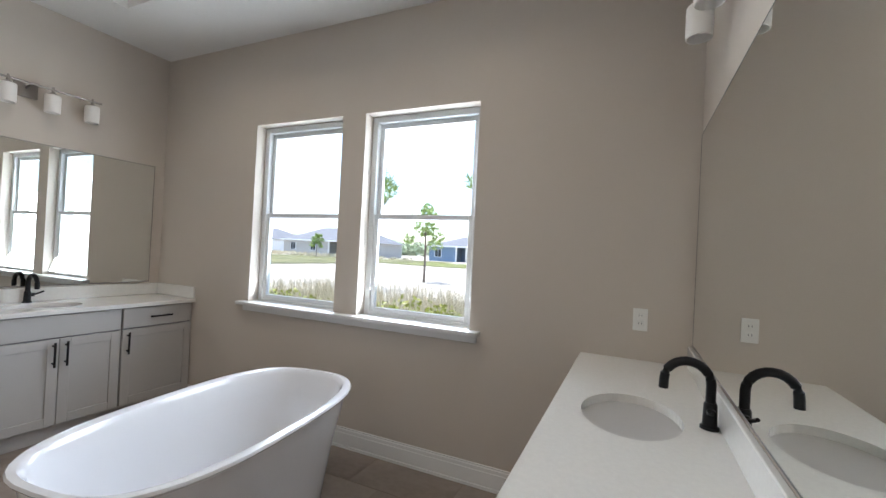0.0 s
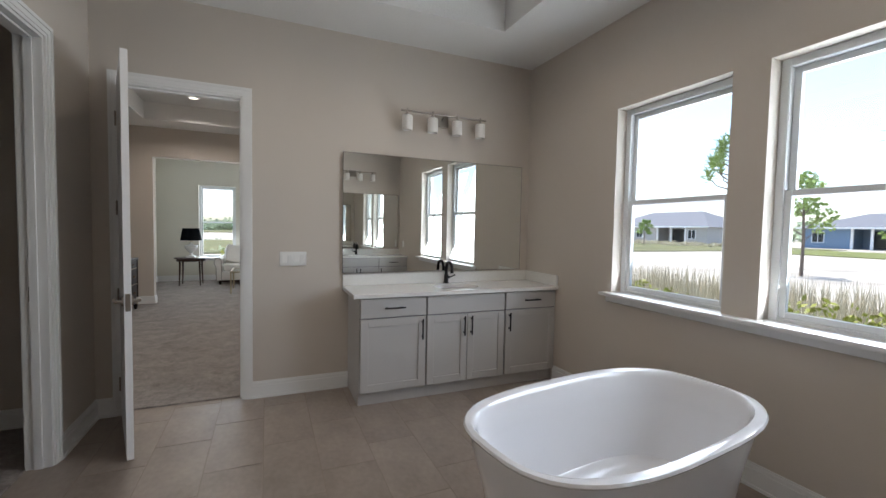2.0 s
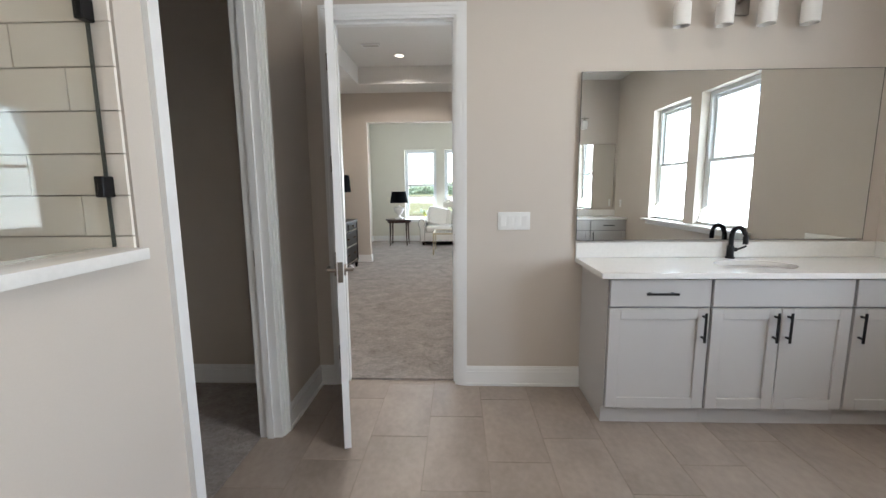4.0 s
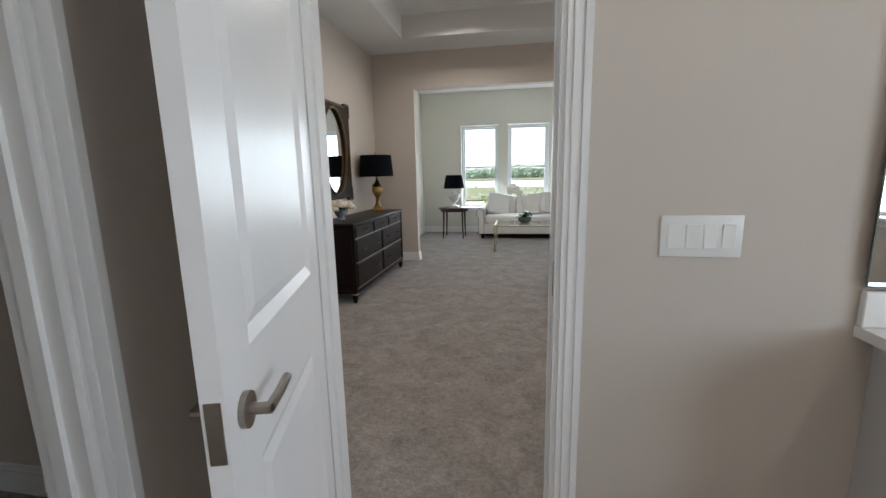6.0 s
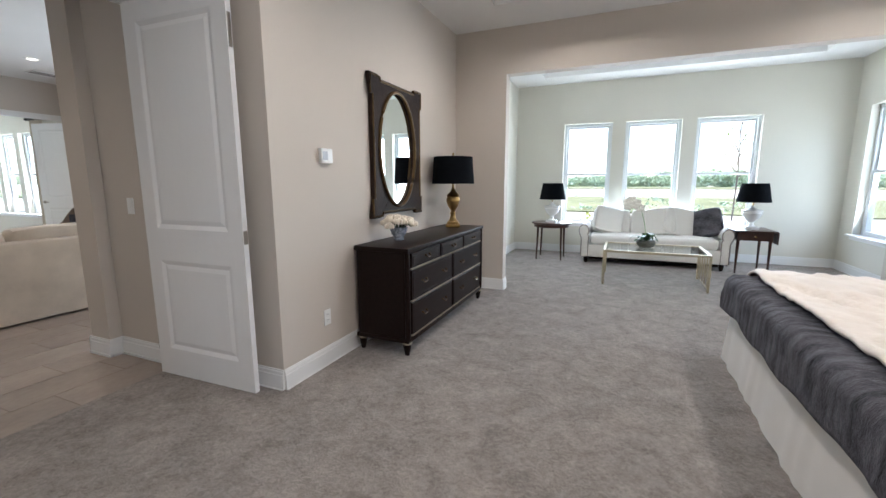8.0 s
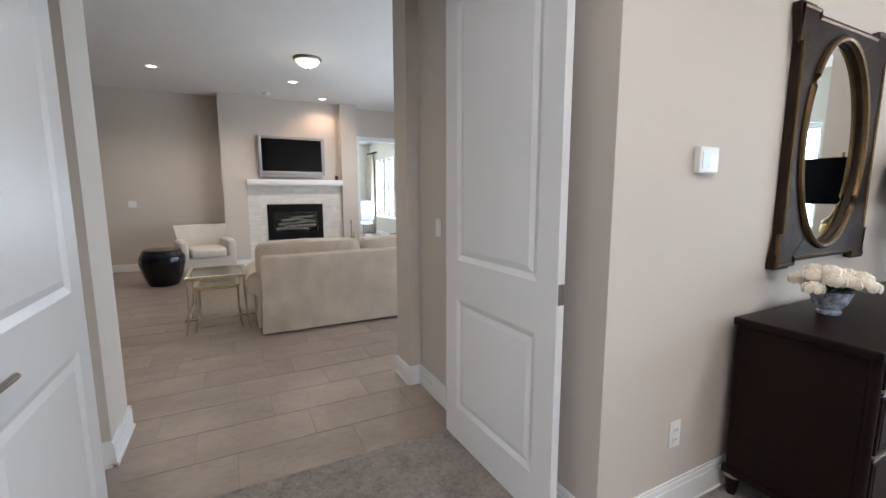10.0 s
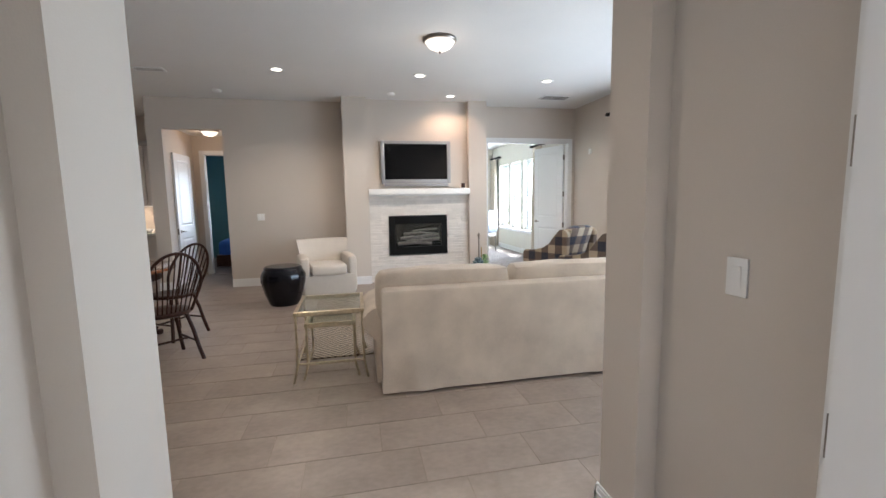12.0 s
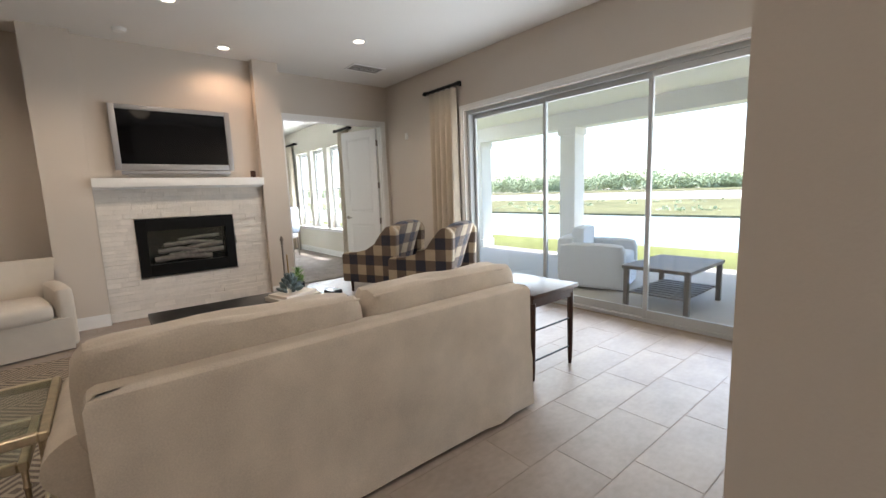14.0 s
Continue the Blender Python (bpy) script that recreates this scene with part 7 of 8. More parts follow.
# ---- kitchen wall ----
KX = -11.8
for k in range(4):
    y1 = -2.44 - k * 0.62
    t = thing("upper_cabinet", KX, y1 - 0.31, 1.40, 0, "light grey wall cabinet with black handles", "cabinet", "kitchen wall cabinets")
    part("body", B(0.0, 0.33, -0.308, 0.308, 0.0, 1.12), M["cabinet"], t, smooth=False)
    for s in (-1, 1):
        bm = bmesh.new()
        box(bm, 0.332, 0.35, min(s * 0.004, s * 0.302), max(s * 0.004, s * 0.302), 0.005, 1.115, 0.003, 1)
        d = part("door", bm, M["cabinet"], t)
        part("handle", B(0.36, 0.372, s * 0.05 - 0.006, s * 0.05 + 0.006, 0.06, 0.22), M["black_metal"], d, smooth=False)
    t = thing("base_cabinet", KX, y1 - 0.31, 0.0, 0, "light grey base cabinet with black handles", "cabinet", "kitchen base cabinets")
    part("body", B(0.0, 0.58, -0.308, 0.308, 0.0, 0.86), M["cabinet"], t, smooth=False)
    d = part("drawer_front", B(0.582, 0.60, -0.30, 0.30, 0.70, 0.85, 0.003, 1), M["cabinet"], t)
    part("handle", B(0.61, 0.622, -0.09, 0.09, 0.77, 0.782), M["black_metal"], d, smooth=False)
    for s in (-1, 1):
        d = part("door", B(0.582, 0.60, min(s * 0.004, s * 0.302), max(s * 0.004, s * 0.302), 0.11, 0.69, 0.003, 1), M["cabinet"], t)
        part("handle", B(0.61, 0.622, s * 0.04 - 0.006, s * 0.04 + 0.006, 0.48, 0.64), M["black_metal"], d, smooth=False)
t = thing("crown_moulding", KX, -3.68, 2.52, 0, "light grey crown on the wall cabinets", "moulding")
part("crown", B(0.0, 0.38, -1.24, 1.24, 0.0, 0.09, 0.01, 2), M["cabinet"], t)
t = thing("kitchen_counter", KX, -3.68, 0.86, 0, "white quartz kitchen counter", "countertop")
part("top", B(0.0, 0.63, -1.24, 1.24, 0.0, 0.035, 0.003, 1), M["quartz"], t)
struct("backsplash", B(KX, KX + 0.008, -4.92, -2.43, 0.895, 1.40), M["backsplash"], "warm beige kitchen backsplash", "backsplash", False)
t = thing("under_cabinet_light", KX + 0.20, -3.4, 1.385, 0, "warm under-cabinet light strip", "light")
part("strip", B(-0.02, 0.02, -0.9, 0.9, 0.0, 0.012), M["bowl_glow"], t, smooth=False)
_ar = bpy.data.lights.new("under_cabinet_lamp", "AREA")
_ar.shape, _ar.size, _ar.size_y, _ar.energy, _ar.color = 'RECTANGLE', 0.05, 1.8, 1.0, (1.0, 0.78, 0.55)
new("under_cabinet_lamp", _ar).matrix_world = pose(KX + 0.20, -3.4, 1.38)
for y, r, h, nm in ((-2.75, 0.07, 0.10, "small white bowl on the kitchen counter"), (-3.1, 0.09, 0.07, "white serving bowl on the kitchen counter")):
    t = thing("bowl", KX + 0.30, y, 0.895, 0, nm, "bowl")
    part("body", L([(r * 0.5, 0.0), (r * 0.9, h * 0.6), (r, h), (r * 0.93, h), (0.0, h * 0.3)], 20), M["porcelain_lamp"], t)
t = thing("utensil_pot", KX + 0.25, -2.58, 0.895, 0, "dark pot with kitchen utensils", "utensil holder")
part("pot", L([(0.05, 0), (0.055, 0.13), (0.05, 0.13), (0.0, 0.02)], 16), M["black_gloss"], t)
for k in range(5):
    a = k * 1.3
    part("utensil", T([(0.02 * math.cos(a), 0.02 * math.sin(a), 0.03), (0.06 * math.cos(a), 0.06 * math.sin(a), 0.30)], 0.006, 6), M["dark_wood"], t)

# guest room bed seen through the hallway
t = thing("bed", -13.4, -1.5, 0.0, 0, "guest bed with royal blue bedding", "bed")
part("base", B(-0.95, 0.95, -0.75, 0.75, 0.05, 0.30), M["dark_wood"], t, smooth=False)
bm = bmesh.new()
soft_box(bm, -0.97, 0.97, -0.77, 0.77, 0.22, 0.62, 0.02, 8, 0.02)
part("bedding", bm, M["blue_cloth"], t)

# ---- lanai ----
struct("floor_lanai", B(-11.5, -2.7, LN + 0.2, 8.6, -0.14, -0.03), M["concrete"], "grey paved lanai floor", "patio", False)
struct("ceiling_lanai", B(-11.5, -2.8, LN + 0.2, 9.0, 2.78, 2.9), M["stucco"], "white lanai ceiling", "ceiling", False)
struct("beam_lanai", B(-11.5, -2.8, 8.25, 8.6, 2.48, 2.78), M["stucco"], "white beam along the lanai edge", "beam", False)
for x in (-11.3, -8.75):
    t = tagged(thing("lanai_column", x, 8.42, -0.03, 0, "square white lanai column", "column"), kind="structure")
    part("shaft", B(-0.17, 0.17, -0.17, 0.17, 0.0, 2.51, 0.006, 1), M["stucco"], t)
    part("base", B(-0.20, 0.20, -0.20, 0.20, 0.0, 0.18, 0.006, 1), M["stucco"], t)
    part("capital", B(-0.20, 0.20, -0.20, 0.20, 2.38, 2.51, 0.006, 1), M["stucco"], t)
t = thing("lanai_chair", -7.0, 6.42, -0.03, 15, "pale grey upholstered outdoor armchair", "armchair")
bm = bmesh.new()
skirted(bm, -0.42, 0.42, -0.42, 0.42, 0.03, 0.34, 0.0, 0.02)
part("seat_base", bm, M["grey_cushion"], t)
bm = bmesh.new()
soft_box(bm, -0.28, 0.44, -0.28, 0.28, 0.33, 0.48, 0.02, 5)
part("seat_cushion", bm, M["grey_cushion"], t)
bm = bmesh.new()
soft_box(bm, -0.46, -0.24, -0.42, 0.42, 0.10, 0.70, 0.0, 6)
part("backrest", bm, M["grey_cushion"], t)
bm = bmesh.new()
soft_box(bm, -0.30, -0.12, -0.28, 0.28, 0.44, 0.82, 0.0, 6)
part("back_cushion", bm, M["grey_cushion"], t)
for s in (-1, 1):
    bm = bmesh.new()
    soft_box(bm, -0.44, 0.44, min(s * 0.29, s * 0.44), max(s * 0.29, s * 0.44), 0.03, 0.62, 0.0, 5)
    part("arm", bm, M["grey_cushion"], t)
t = thing("lanai_table", -5.85, 6.05, -0.03, 0, "grey wooden outdoor coffee table with slatted shelf", "coffee table")
part("tabletop", B(-0.36, 0.36, -0.50, 0.50, 0.44, 0.48, 0.004, 1), M["wicker"], t)
for sx in (-1, 1):
    for sy in (-1, 1):
        part("leg", B(sx * 0.32 - 0.025, sx * 0.32 + 0.025, sy * 0.46 - 0.025, sy * 0.46 + 0.025, 0.0, 0.44, 0.003, 1), M["wicker"], t)
for k in range(9):
    y = -0.42 + k * 0.105
    part("slat", B(-0.30, 0.30, y - 0.03, y + 0.03, 0.16, 0.178, 0.002, 1), M["wicker"], t)

# ---- outside ----
M["lawn"] = mat("sunlit_lawn", (0.17, 0.18, 0.06), 0.9, var=0.35, scale=0.6, bump=0.6, bscale=12, spec=0.1)
M["sand"] = mat("pale_sandy_lot", (0.45, 0.40, 0.33), 0.95, var=0.4, scale=0.4, bump=0.5, bscale=8, spec=0.1)
M["meadow"] = mat("dry_meadow", (0.16, 0.155, 0.075), 0.95, var=0.45, scale=0.25, bump=0.6, bscale=6, spec=0.1)
M["water"] = mat("pond_water", (0.10, 0.13, 0.15), 0.05, var=0.1, scale=0.4, bump=0.06, bscale=4, spec=0.6)
# distance haze is mixed into this leaf colour, far paler than real foliage
M["woods_leaf"] = mat("haze_tinted_foliage", (0.45, 0.51, 0.33), 0.7, var=0.35, scale=0.6, bump=0.0, spec=0.2)
M["tree_leaf"] = mat("tree_foliage", (0.28, 0.37, 0.11), 0.7, var=0.35, scale=0.6, bump=0.0, spec=0.2)
M["shrub_leaf"] = mat("yellow_green_shrub", (0.36, 0.38, 0.08), 0.7, var=0.35, scale=3, bump=0.0, spec=0.2)
M["dry_grass"] = mat("dry_reed_grass", (0.55, 0.48, 0.33), 0.9, var=0.25, scale=3, bump=0.0, spec=0.1)
M["bark"] = mat("grey_bark", (0.16, 0.12, 0.09), 0.9, var=0.3, scale=8, bump=0.5, bscale=40)
M["siding"] = mat("grey_house_siding", (0.42, 0.40, 0.36), 0.8, var=0.04, scale=2, bump=0.1)
M["siding_blue"] = mat("blue_grey_house_siding", (0.17, 0.24, 0.33), 0.8, var=0.04, scale=2, bump=0.1)
M["roof_shingle"] = mat("grey_shingle_roof", (0.17, 0.17, 0.18), 0.9, var=0.15, scale=4, bump=0.4)
M["far_glass"] = mat("dark_house_window", (0.03, 0.035, 0.04), 0.1, var=0.1, bump=0.0)

bm = bmesh.new()
box(bm, -900, 900, -900, 900, -0.35, -0.16)
struct("ground", bm, M["sand"], "pale sandy ground around the house", "ground", False)
struct("lawn", B(-60, -2.9, 5.3, 11.2, -0.17, -0.13), M["lawn"], "sunlit green lawn behind the house", "lawn", False)
struct("water_pond", B(-120, -4.0, 11.2, 21.5, -0.165, -0.145), M["water"], "calm bright pond", "pond", False)
struct("ground_meadow", B(-160, 60, 21.5, 43.0, -0.16, -0.09), M["meadow"], "dry meadow strip beyond the pond", "meadow", False)
struct("ground_meadow_far", B(-200, 120, 90.0, 130.0, -0.16, -0.05), M["meadow"], "green strip at the foot of the woods", "meadow", False)
struct("ground_meadow_side", B(4.2, 9.0, -14, 8, -0.165, -0.11), M["meadow"], "dry grass strip beside the house", "meadow", False)
struct("lawn_far", B(40, 54, -60, 27, -0.165, -0.10), M["lawn"], "far strip of lawn before the houses", "lawn", False)


def leaf_cloud(verts, faces, centre, rad, n, size, rng, flat=1.0):
    """Small tilted leaves scattered through a ball, appended to a plain mesh."""
    for _ in range(n):
        while True:
            p = Vector((rng.uniform(-1, 1), rng.uniform(-1, 1), rng.uniform(-1, 1)))
            if 0.25 < p.length < 1:
                break
        c = Vector(centre) + Vector((p.x * rad, p.y * rad, p.z * rad * flat))
        a = Vector((rng.uniform(-1, 1), rng.uniform(-1, 1), rng.uniform(-1, 1))).normalized() * size * rng.uniform(0.6, 1.3)
        b = a.cross(Vector((rng.uniform(-1, 1), rng.uniform(-1, 1), rng.uniform(-1, 1)))).normalized() * size * 0.55
        k = len(verts)
        verts += [c - a, c + b, c + a, c - b]
        faces.append((k, k + 1, k + 2, k + 3))


def plain(name, verts, faces, material):
    me = bpy.data.meshes.new(name)
    me.from_pydata([tuple(v) for v in verts], [], faces)
    me.materials.append(material)
    return new(name, me)


rng = random.Random(7)
v, f = [], []
for i in range(400):
    x = -330 + i * 1.25 + rng.uniform(-0.6, 0.6)
    y = 128 + rng.uniform(-6, 10)
    h = (rng.uniform(3.4, 6.0) + 2.2 * noise.noise(Vector((x * 0.03, 0, 0)))) * (1.0 if x < -60 else 0.45)
    for k in range(3):
        leaf_cloud(v, f, (x + rng.uniform(-2, 2), y, h * (0.3 + 0.28 * k)), rng.uniform(1.5, 2.6), 90, 0.42, rng)
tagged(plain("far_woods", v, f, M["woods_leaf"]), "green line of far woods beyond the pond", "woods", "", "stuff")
v, f = [], []
for i in range(150):
    y = -95 + i * 1.4
    x = 118 + rng.uniform(-5, 8)
    h = rng.uniform(2.5, 5.0)
    for k in range(2):
        leaf_cloud(v, f, (x, y + rng.uniform(-2, 2), h * (0.35 + 0.35 * k)), rng.uniform(1.6, 2.4), 40, 0.8, rng)
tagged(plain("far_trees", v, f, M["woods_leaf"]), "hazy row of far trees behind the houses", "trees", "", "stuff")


def tree(name, x, y, h, crown, label, seed, dense=380, leaf=0.16, clumps=9, stem=0.018):
    rg = random.Random(seed)
    t = thing(name, x, y, -0.16, 0, label, "tree")
    bm = bmesh.new()
    tube(bm, [(0, 0, 0), (0.05, 0.02, h * 0.4), (0.0, 0.06, h * 0.75), (0.03, 0, h * 0.95)], h * stem, 8, r2=h * stem * 0.28)
    tips = []
    for k in range(clumps):
        a = k * 2.4 + rg.uniform(-0.4, 0.4)
        z = h * (0.42 + 0.5 * k / clumps)
        r = crown * (1.0 - 0.55 * k / clumps) * rg.uniform(0.6, 1.1)
        tip = (r * math.cos(a), r * math.sin(a), z + h * 0.1)
        tube(bm, [(0, 0, z - h * 0.06), (tip[0] * 0.5, tip[1] * 0.5, z + h * 0.02), tip], h * 0.006, 5, r2=h * 0.002)
        tips.append(tip)
    part("trunk", bm, M["bark"], t)
    vv, ff = [], []
    for p in tips + [(0, 0, h)]:
        leaf_cloud(vv, ff, p, crown * rg.uniform(0.32, 0.5), dense // clumps, leaf, rg, 0.7)
    crown_ob = plain("crown", vv, ff, M["tree_leaf"])
    crown_ob.parent = t
    return t


def pine(x, y, h, bare, label, seed):
    """A young pine: a thin stem with short limbs that end in upright tufts of needles."""
    rg = random.Random(seed)
    t = thing("pine_tree", x, y, -0.16, 0, label, "tree")
    bm = bmesh.new()
    tube(bm, [(0, 0, 0), (0.03, 0.02, h * 0.5), (0.0, 0.0, h * 0.97)], h * 0.012, 8, r2=h * 0.004)
    tips = [(0, 0, h * 0.97)]
    for k in range(16):
        a, z = k * 2.4 + rg.uniform(-0.4, 0.4), h * (bare + (0.93 - bare) * k / 16)
        r = h * 0.17 * (1.1 - 0.7 * k / 16) * rg.uniform(0.5, 1.1)
        tip = (r * math.cos(a), r * math.sin(a), z + r * 0.7)
        tube(bm, [(0, 0, z), (tip[0] * 0.6, tip[1] * 0.6, z + r * 0.2), tip], h * 0.005, 5, r2=h * 0.002)
        tips.append(tip)
    part("trunk", bm, M["bark"], t)
    vv, ff = [], []
    for p in tips:
        for _ in range(70):
            d = Vector((rg.uniform(-1, 1), rg.uniform(-1, 1), rg.uniform(-0.2, 1.7))).normalized()
            w = d.cross(Vector((rg.uniform(-1, 1), rg.uniform(-1, 1), 0.3))).normalized() * 0.016
            c = Vector(p) + d * 0.03 + Vector((0, 0, rg.uniform(-0.16, 0.20)))
            e = c + d * rg.uniform(0.14, 0.30)
            k = len(vv)
            vv += [c - w, c + w, e + w * 0.4, e - w * 0.4]
            ff.append((k, k + 1, k + 2, k + 3))
    crown_ob = plain("crown", vv, ff, M["tree_leaf"])
    crown_ob.parent = t
    return t


pine(14.1, 5.35, 4.75, 0.62, "young pine with a bare stem and tufted crown", 6)
pine(13.6, 0.25, 6.4, 0.42, "taller young pine with bright green tufts", 5)
tree("sapling_tree", 19.0, 5.6, 3.75, 1.0, "slender yellow-green sapling on the sandy lot", 3, 520, 0.11)
tree("young_tree", 40.0, 9.6, 3.0, 1.3, "small round-crowned tree on the sandy lot", 9)
tree("young_tree", 40.0, 4.0, 2.6, 1.2, "small leafy tree before the houses", 11)
tree("young_tree", 42.0, 33.0, 3.0, 0.9, "small leafy tree beside the grey house", 12)
tree("lone_tree", 3.6, 19.0, 4.4, 0.7, "thin young tree beyond the sitting room window", 13, 70, 0.07, 9, 0.007)


def house(x, y, w, d, label, siding, rise=5.2, porch=None, turn=-90):
    """A single-storey house with a hipped roof, its windows and, where it has one, a dark recessed porch."""
    t = thing("house", x, y, -0.16, turn, label, "house", "houses across the lot")
    hw = 2.6
    bm = bmesh.new()
    if porch:
        p0, p1 = porch
        box(bm, -w / 2, p0, -d / 2, d / 2, 0, hw)
        box(bm, p1, w / 2, -d / 2, d / 2, 0, hw)
        box(bm, p0, p1, -d / 2 + 3.0, d / 2, 0, hw)
    else:
        box(bm, -w / 2, w / 2, -d / 2, d / 2, 0, hw)
    part("wall", bm, M[siding], t, smooth=False)
    if porch:
        for px in (p0 + 0.15, (p0 + p1) / 2, p1 - 0.15):
            part("post", B(px - 0.12, px + 0.12, -d / 2, -d / 2 + 0.24, 0, hw - 0.01), M["stucco"], t, smooth=False)
        part("porch_door", B(p0 + 0.8, p1 - 0.8, -d / 2 + 2.94, -d / 2 + 2.99, 0.05, 2.3), M["far_glass"], t, smooth=False)
    bm = bmesh.new()
    o = 0.5
    lo = [(-w / 2 - o, -d / 2 - o, hw), (w / 2 + o, -d / 2 - o, hw), (w / 2 + o, d / 2 + o, hw), (-w / 2 - o, d / 2 + o, hw)]
    hi = [(-w / 2 + d / 2.4, 0, rise), (w / 2 - d / 2.4, 0, rise)]
    vs = [bm.verts.new(p) for p in lo + hi]
    for q in ((0, 1, 5, 4), (1, 2, 5), (2, 3, 4, 5), (3, 0, 4), (3, 2, 1, 0)):
        bm.faces.new([vs[k] for k in q])
    part("roof", bm, M["roof_shingle"], t, smooth=False)
    part("fascia", B(-w / 2 - o, w / 2 + o, -d / 2 - o - 0.04, -d / 2 - o - 0.002, hw - 0.1, hw + 0.12), M["stucco"], t, smooth=False)
    for k in range(4):
        a = -w / 2 + w * (k + 0.5) / 4
        if porch and p0 - 0.9 < a < p1 + 0.9:
            continue
        win = part("window", B(a - 0.6, a + 0.6, -d / 2 - 0.06, -d / 2 + 0.02, 0.8, 2.1), M["far_glass"], t, smooth=False)
        bmf = bmesh.new()
        for q in ((a - 0.68, a - 0.6, 0.72, 2.18), (a + 0.6, a + 0.68, 0.72, 2.18), (a - 0.6, a + 0.6, 2.1, 2.18), (a - 0.6, a + 0.6, 0.72, 0.8), (a - 0.03, a + 0.03, 0.8, 2.1)):
            box(bmf, q[0], q[1], -d / 2 - 0.09, -d / 2 - 0.005, q[2], q[3])
        part("frame", bmf, M["vinyl"], win, smooth=False)
    return t


house(68, 49, 20, 12, "beige single-storey house with hipped grey roof and porch", "siding", 5.4, (1.0, 6.5))
house(72, 75, 17, 12, "white single-storey house with hipped grey roof", "stucco")
house(72, 22, 14, 11, "blue-grey house with hipped roof beyond the sandy lot", "siding_blue", 4.6, (-2.0, 2.0))
house(82, 5, 16, 11, "blue-grey single-storey house with low hipped roof", "siding_blue", 4.6)
house(84, -15, 16, 11, "beige low house with grey hipped roof in the distance", "siding", 4.6)
v, f = [], []
for i in range(260):
    leaf_cloud(v, f, (rng.uniform(46, 60), rng.uniform(28, 70), 0.0), rng.uniform(0.3, 0.7), 22, 0.16, rng, 0.6)
tagged(plain("lot_scrub", v, f, M["dry_grass"]), "low tan scrub before the beige house", "scrub", "", "stuff")

# grass and shrubs below the bathroom windows
v, f = [], []
for _ in range(4200):
    x, y = rng.uniform(5.0, 11.5), rng.uniform(-10, 6)
    for _k in range(3):
        a, hh = rng.uniform(0, 6.28), rng.uniform(0.35, 0.8)
        d = Vector((math.cos(a), math.sin(a), 0)) * rng.uniform(0.05, 0.22)
        s = Vector((-d.y, d.x, 0)).normalized() * 0.010
        p = Vector((x + rng.uniform(-0.1, 0.1), y + rng.uniform(-0.1, 0.1), -0.16))
        k = len(v)
        v += [p - s, p + s, p + d + Vector((0, 0, hh))]
        f.append((k, k + 1, k + 2))
tagged(plain("reed_grass", v, f, M["dry_grass"]), "tall dry grass beside the house", "grass", "", "stuff")
v, f = [], []
for i in range(46):
    y = -9 + i * 0.33 + rng.uniform(-0.1, 0.1)
    leaf_cloud(v, f, (4.3 + rng.uniform(-0.15, 0.15), y, 0.44 + rng.uniform(-0.18, 0.16)), rng.uniform(0.25, 0.42), 420, 0.032, rng, 1.1)
tagged(plain("hedge_shrubs", v, f, M["shrub_leaf"]), "yellow-green shrubs below the bathroom windows", "shrubs", "", "stuff")
v, f = [], []
for i in range(140):
    leaf_cloud(v, f, (rng.uniform(-60, 14), 22 + 20 * rng.random() ** 1.5, -0.05), rng.uniform(0.25, 0.6), 26, 0.10, rng, 0.5)
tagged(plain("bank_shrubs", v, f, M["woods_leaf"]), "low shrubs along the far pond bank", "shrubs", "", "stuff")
v, f = [], []
for i in range(30):
    leaf_cloud(v, f, (-2 + i * 0.16 + rng.uniform(-0.1, 0.1), 9.3 + rng.uniform(-0.3, 0.3), 0.25), rng.uniform(0.25, 0.4), 60, 0.06, rng, 1.1)
tagged(plain("window_shrubs", v, f, M["shrub_leaf"]), "yellow-green shrubs below the sitting room windows", "shrubs", "", "stuff")

# ---- floor tiles, each its own piece ----
def tile_mesh(name, lx, ly, material, h=0.008):
    bm = bmesh.new()
    box(bm, -lx / 2, lx / 2, -ly / 2, ly / 2, -h, 0)
    for v in bm.verts:
        if v.co.z > -1e-5:
            v.co.x *= 1 - 0.0025 / lx
            v.co.y *= 1 - 0.0025 / ly
    bmesh.ops.recalc_face_normals(bm, faces=bm.faces[:])
    me = bpy.data.meshes.new(name)
    bm.to_mesh(me)
    bm.free()
    me.materials.append(material)
    return me


TX, TY, GAP = 0.31, 0.615, 0.003


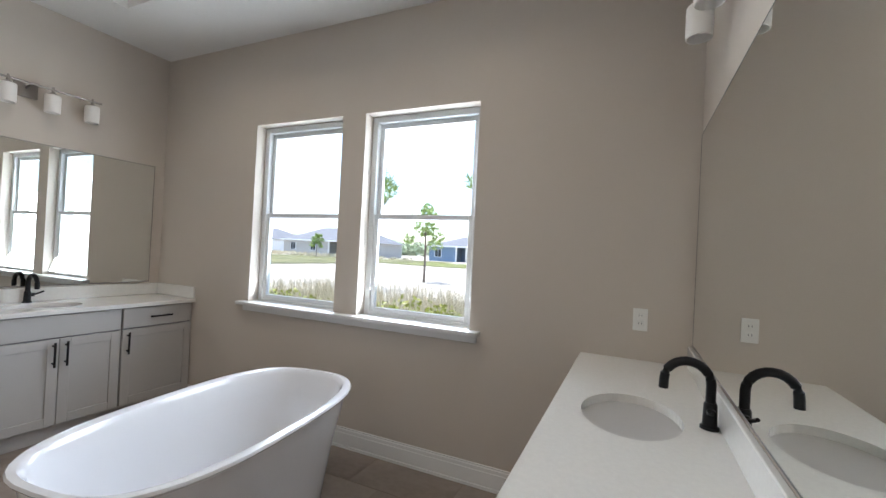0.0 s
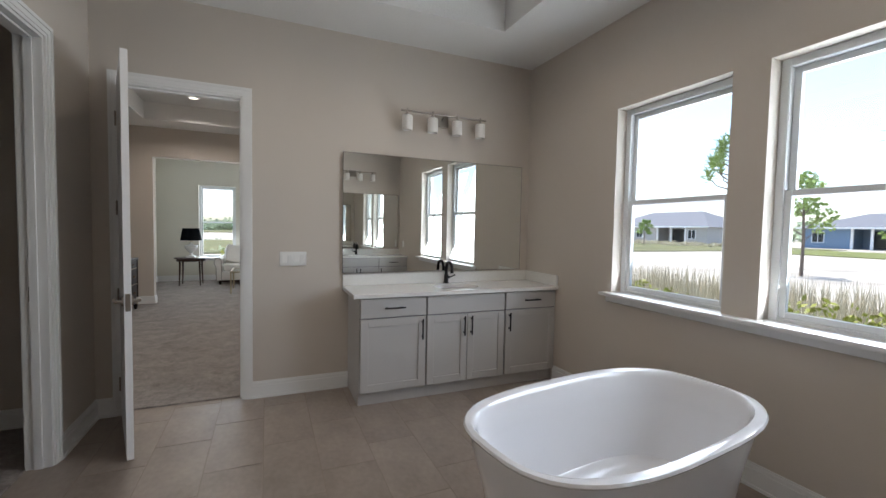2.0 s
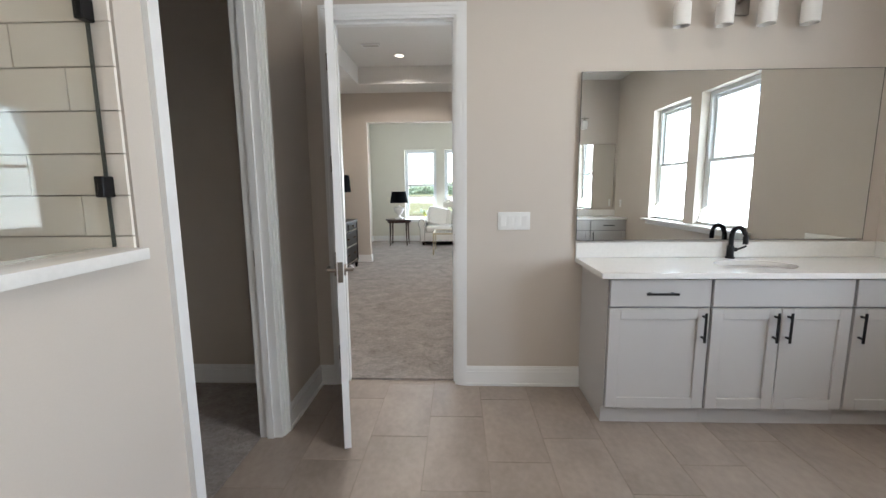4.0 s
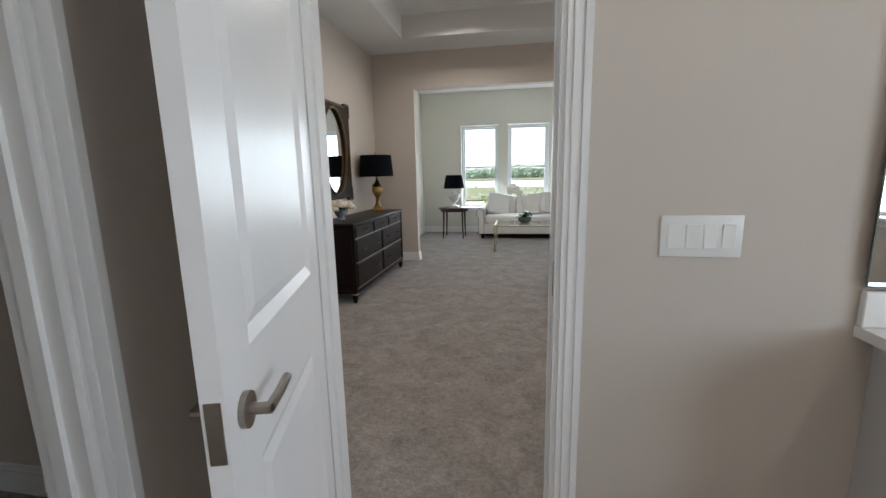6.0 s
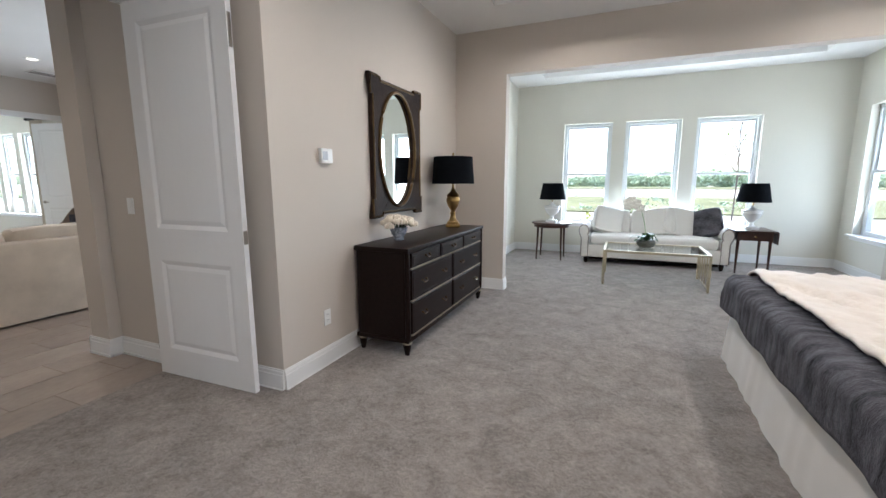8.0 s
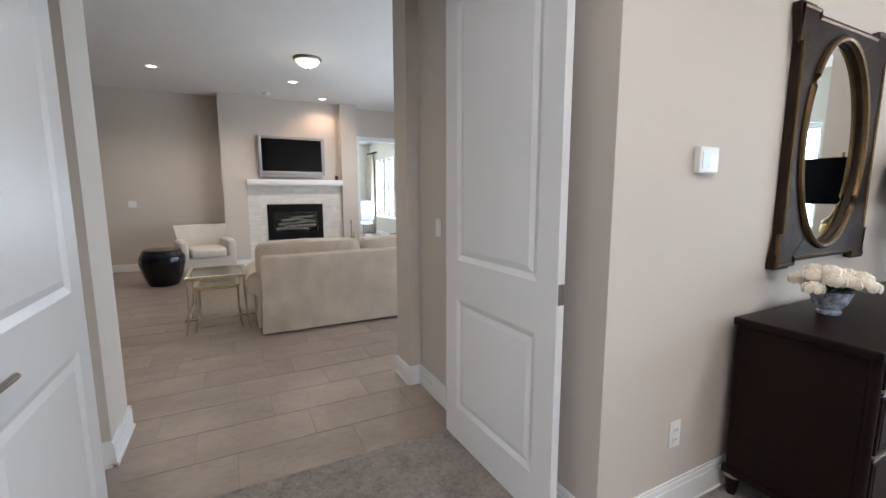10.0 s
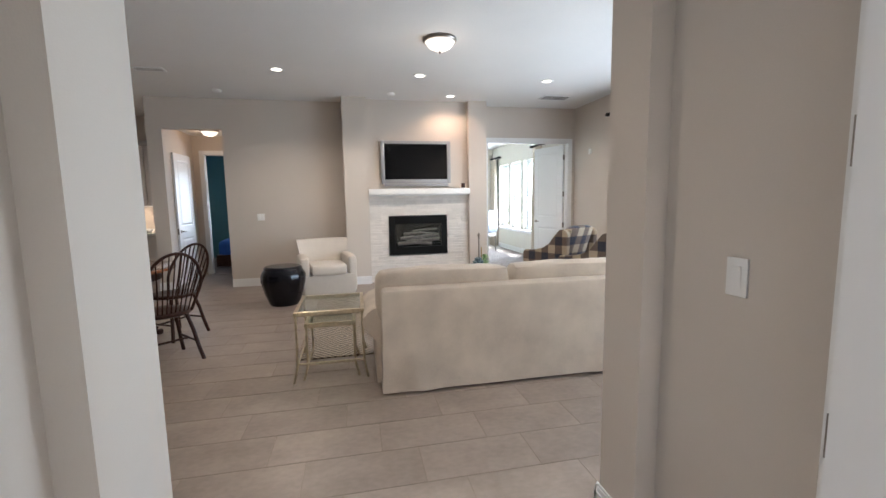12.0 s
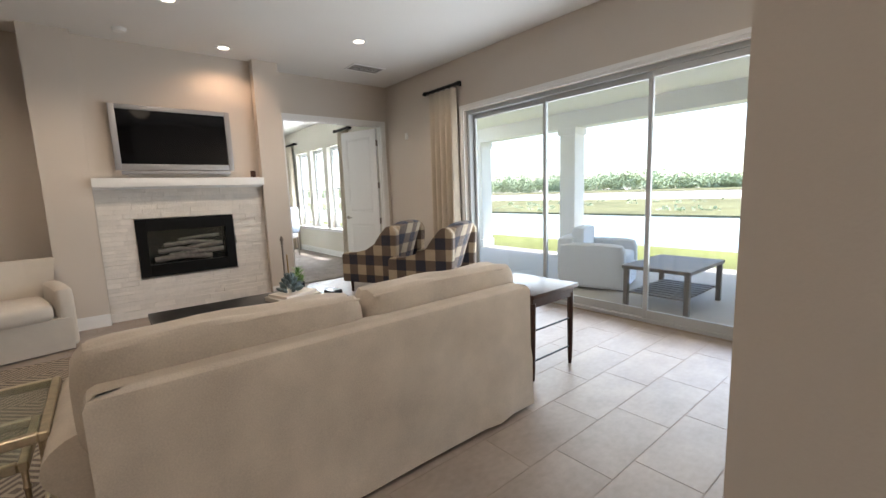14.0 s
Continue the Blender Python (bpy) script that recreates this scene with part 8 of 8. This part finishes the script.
def lay_tiles(parent, x0, x1, y0, y1, ox, oy, keep):
    """Long tiles in columns along y, each column shifted by a third; cut at the edges."""
    cache = {}
    rest = bmesh.new()
    i0, i1 = math.floor((x0 - ox) / TX), math.ceil((x1 - ox) / TX)
    for i in range(i0, i1):
        ax0, ax1 = max(x0, ox + i * TX), min(x1, ox + (i + 1) * TX)
        if ax1 - ax0 < 0.02:
            continue
        sh = oy + (i % 3) * TY / 3
        for j in range(math.floor((y0 - sh) / TY), math.ceil((y1 - sh) / TY)):
            ay0, ay1 = max(y0, sh + j * TY), min(y1, sh + (j + 1) * TY)
            if ay1 - ay0 < 0.02:
                continue
            lx, ly = ax1 - ax0 - GAP, ay1 - ay0 - GAP
            cx, cy = (ax0 + ax1) / 2, (ay0 + ay1) / 2
            if keep(cx, cy):
                key = (round(lx, 3), round(ly, 3))
                if key not in cache:
                    cache[key] = tile_mesh("tile", lx, ly, M["tile"])
                ob = new("tile", cache[key])
                ob.parent = parent
                ob.location = (cx, cy, random.uniform(0, 0.0006))
            else:
                vs = [rest.verts.new((cx + sx * lx / 2, cy + sy * ly / 2, 0.0)) for sx, sy in ((-1, -1), (1, -1), (1, 1), (-1, 1))]
                rest.faces.new(vs)
                lo = [rest.verts.new((v.co.x, v.co.y, -0.006)) for v in vs]
                for k in range(4):
                    rest.faces.new((lo[k], lo[(k + 1) % 4], vs[(k + 1) % 4], vs[k]))
    if rest.verts:
        tagged(part("floor_tiles", rest, M["tile"], parent, smooth=False), kind="stuff")
    else:
        rest.free()


lay_tiles(bpy.data.objects["floor_bath"], -1.07, BW, BS, 0.06, -0.16 - 3 * TX, -1.03, lambda x, y: x > -0.95 or y > -1.5)
lay_tiles(bpy.data.objects["floor_living"], -11.8, -3.22, -5.2, LN, -5.09 - 30 * TX, 0.89, lambda x, y: x > -8.0 and -0.9 < y < 4.2)

# shower wall tiles
_tiles = bpy.data.objects["wall_shower_north"]
_c = {}
for r in range(25):
    z0, z1 = r * 0.12, min((r + 1) * 0.12, 2.9)
    sh = -0.95 - (r % 3) * 0.15
    for k in range(-1, 5):
        a1, a0 = min(-0.955, sh - k * 0.45), max(-2.4, sh - (k + 1) * 0.45)
        if a1 - a0 < 0.03 or z1 - z0 < 0.03:
            continue
        lx, lz = a1 - a0 - 0.002, z1 - z0 - 0.002
        key = (round(lx, 3), round(lz, 3))
        if key not in _c:
            me = tile_mesh("shower_tile", lx, lz, M["shower_tile"])
            me.transform(pose(0, 0, 0, 90, 0, 0))
            _c[key] = me
        ob = new("shower_tile", _c[key])
        ob.parent = _tiles
        ob.location = ((a0 + a1) / 2, -1.512, (z0 + z1) / 2)
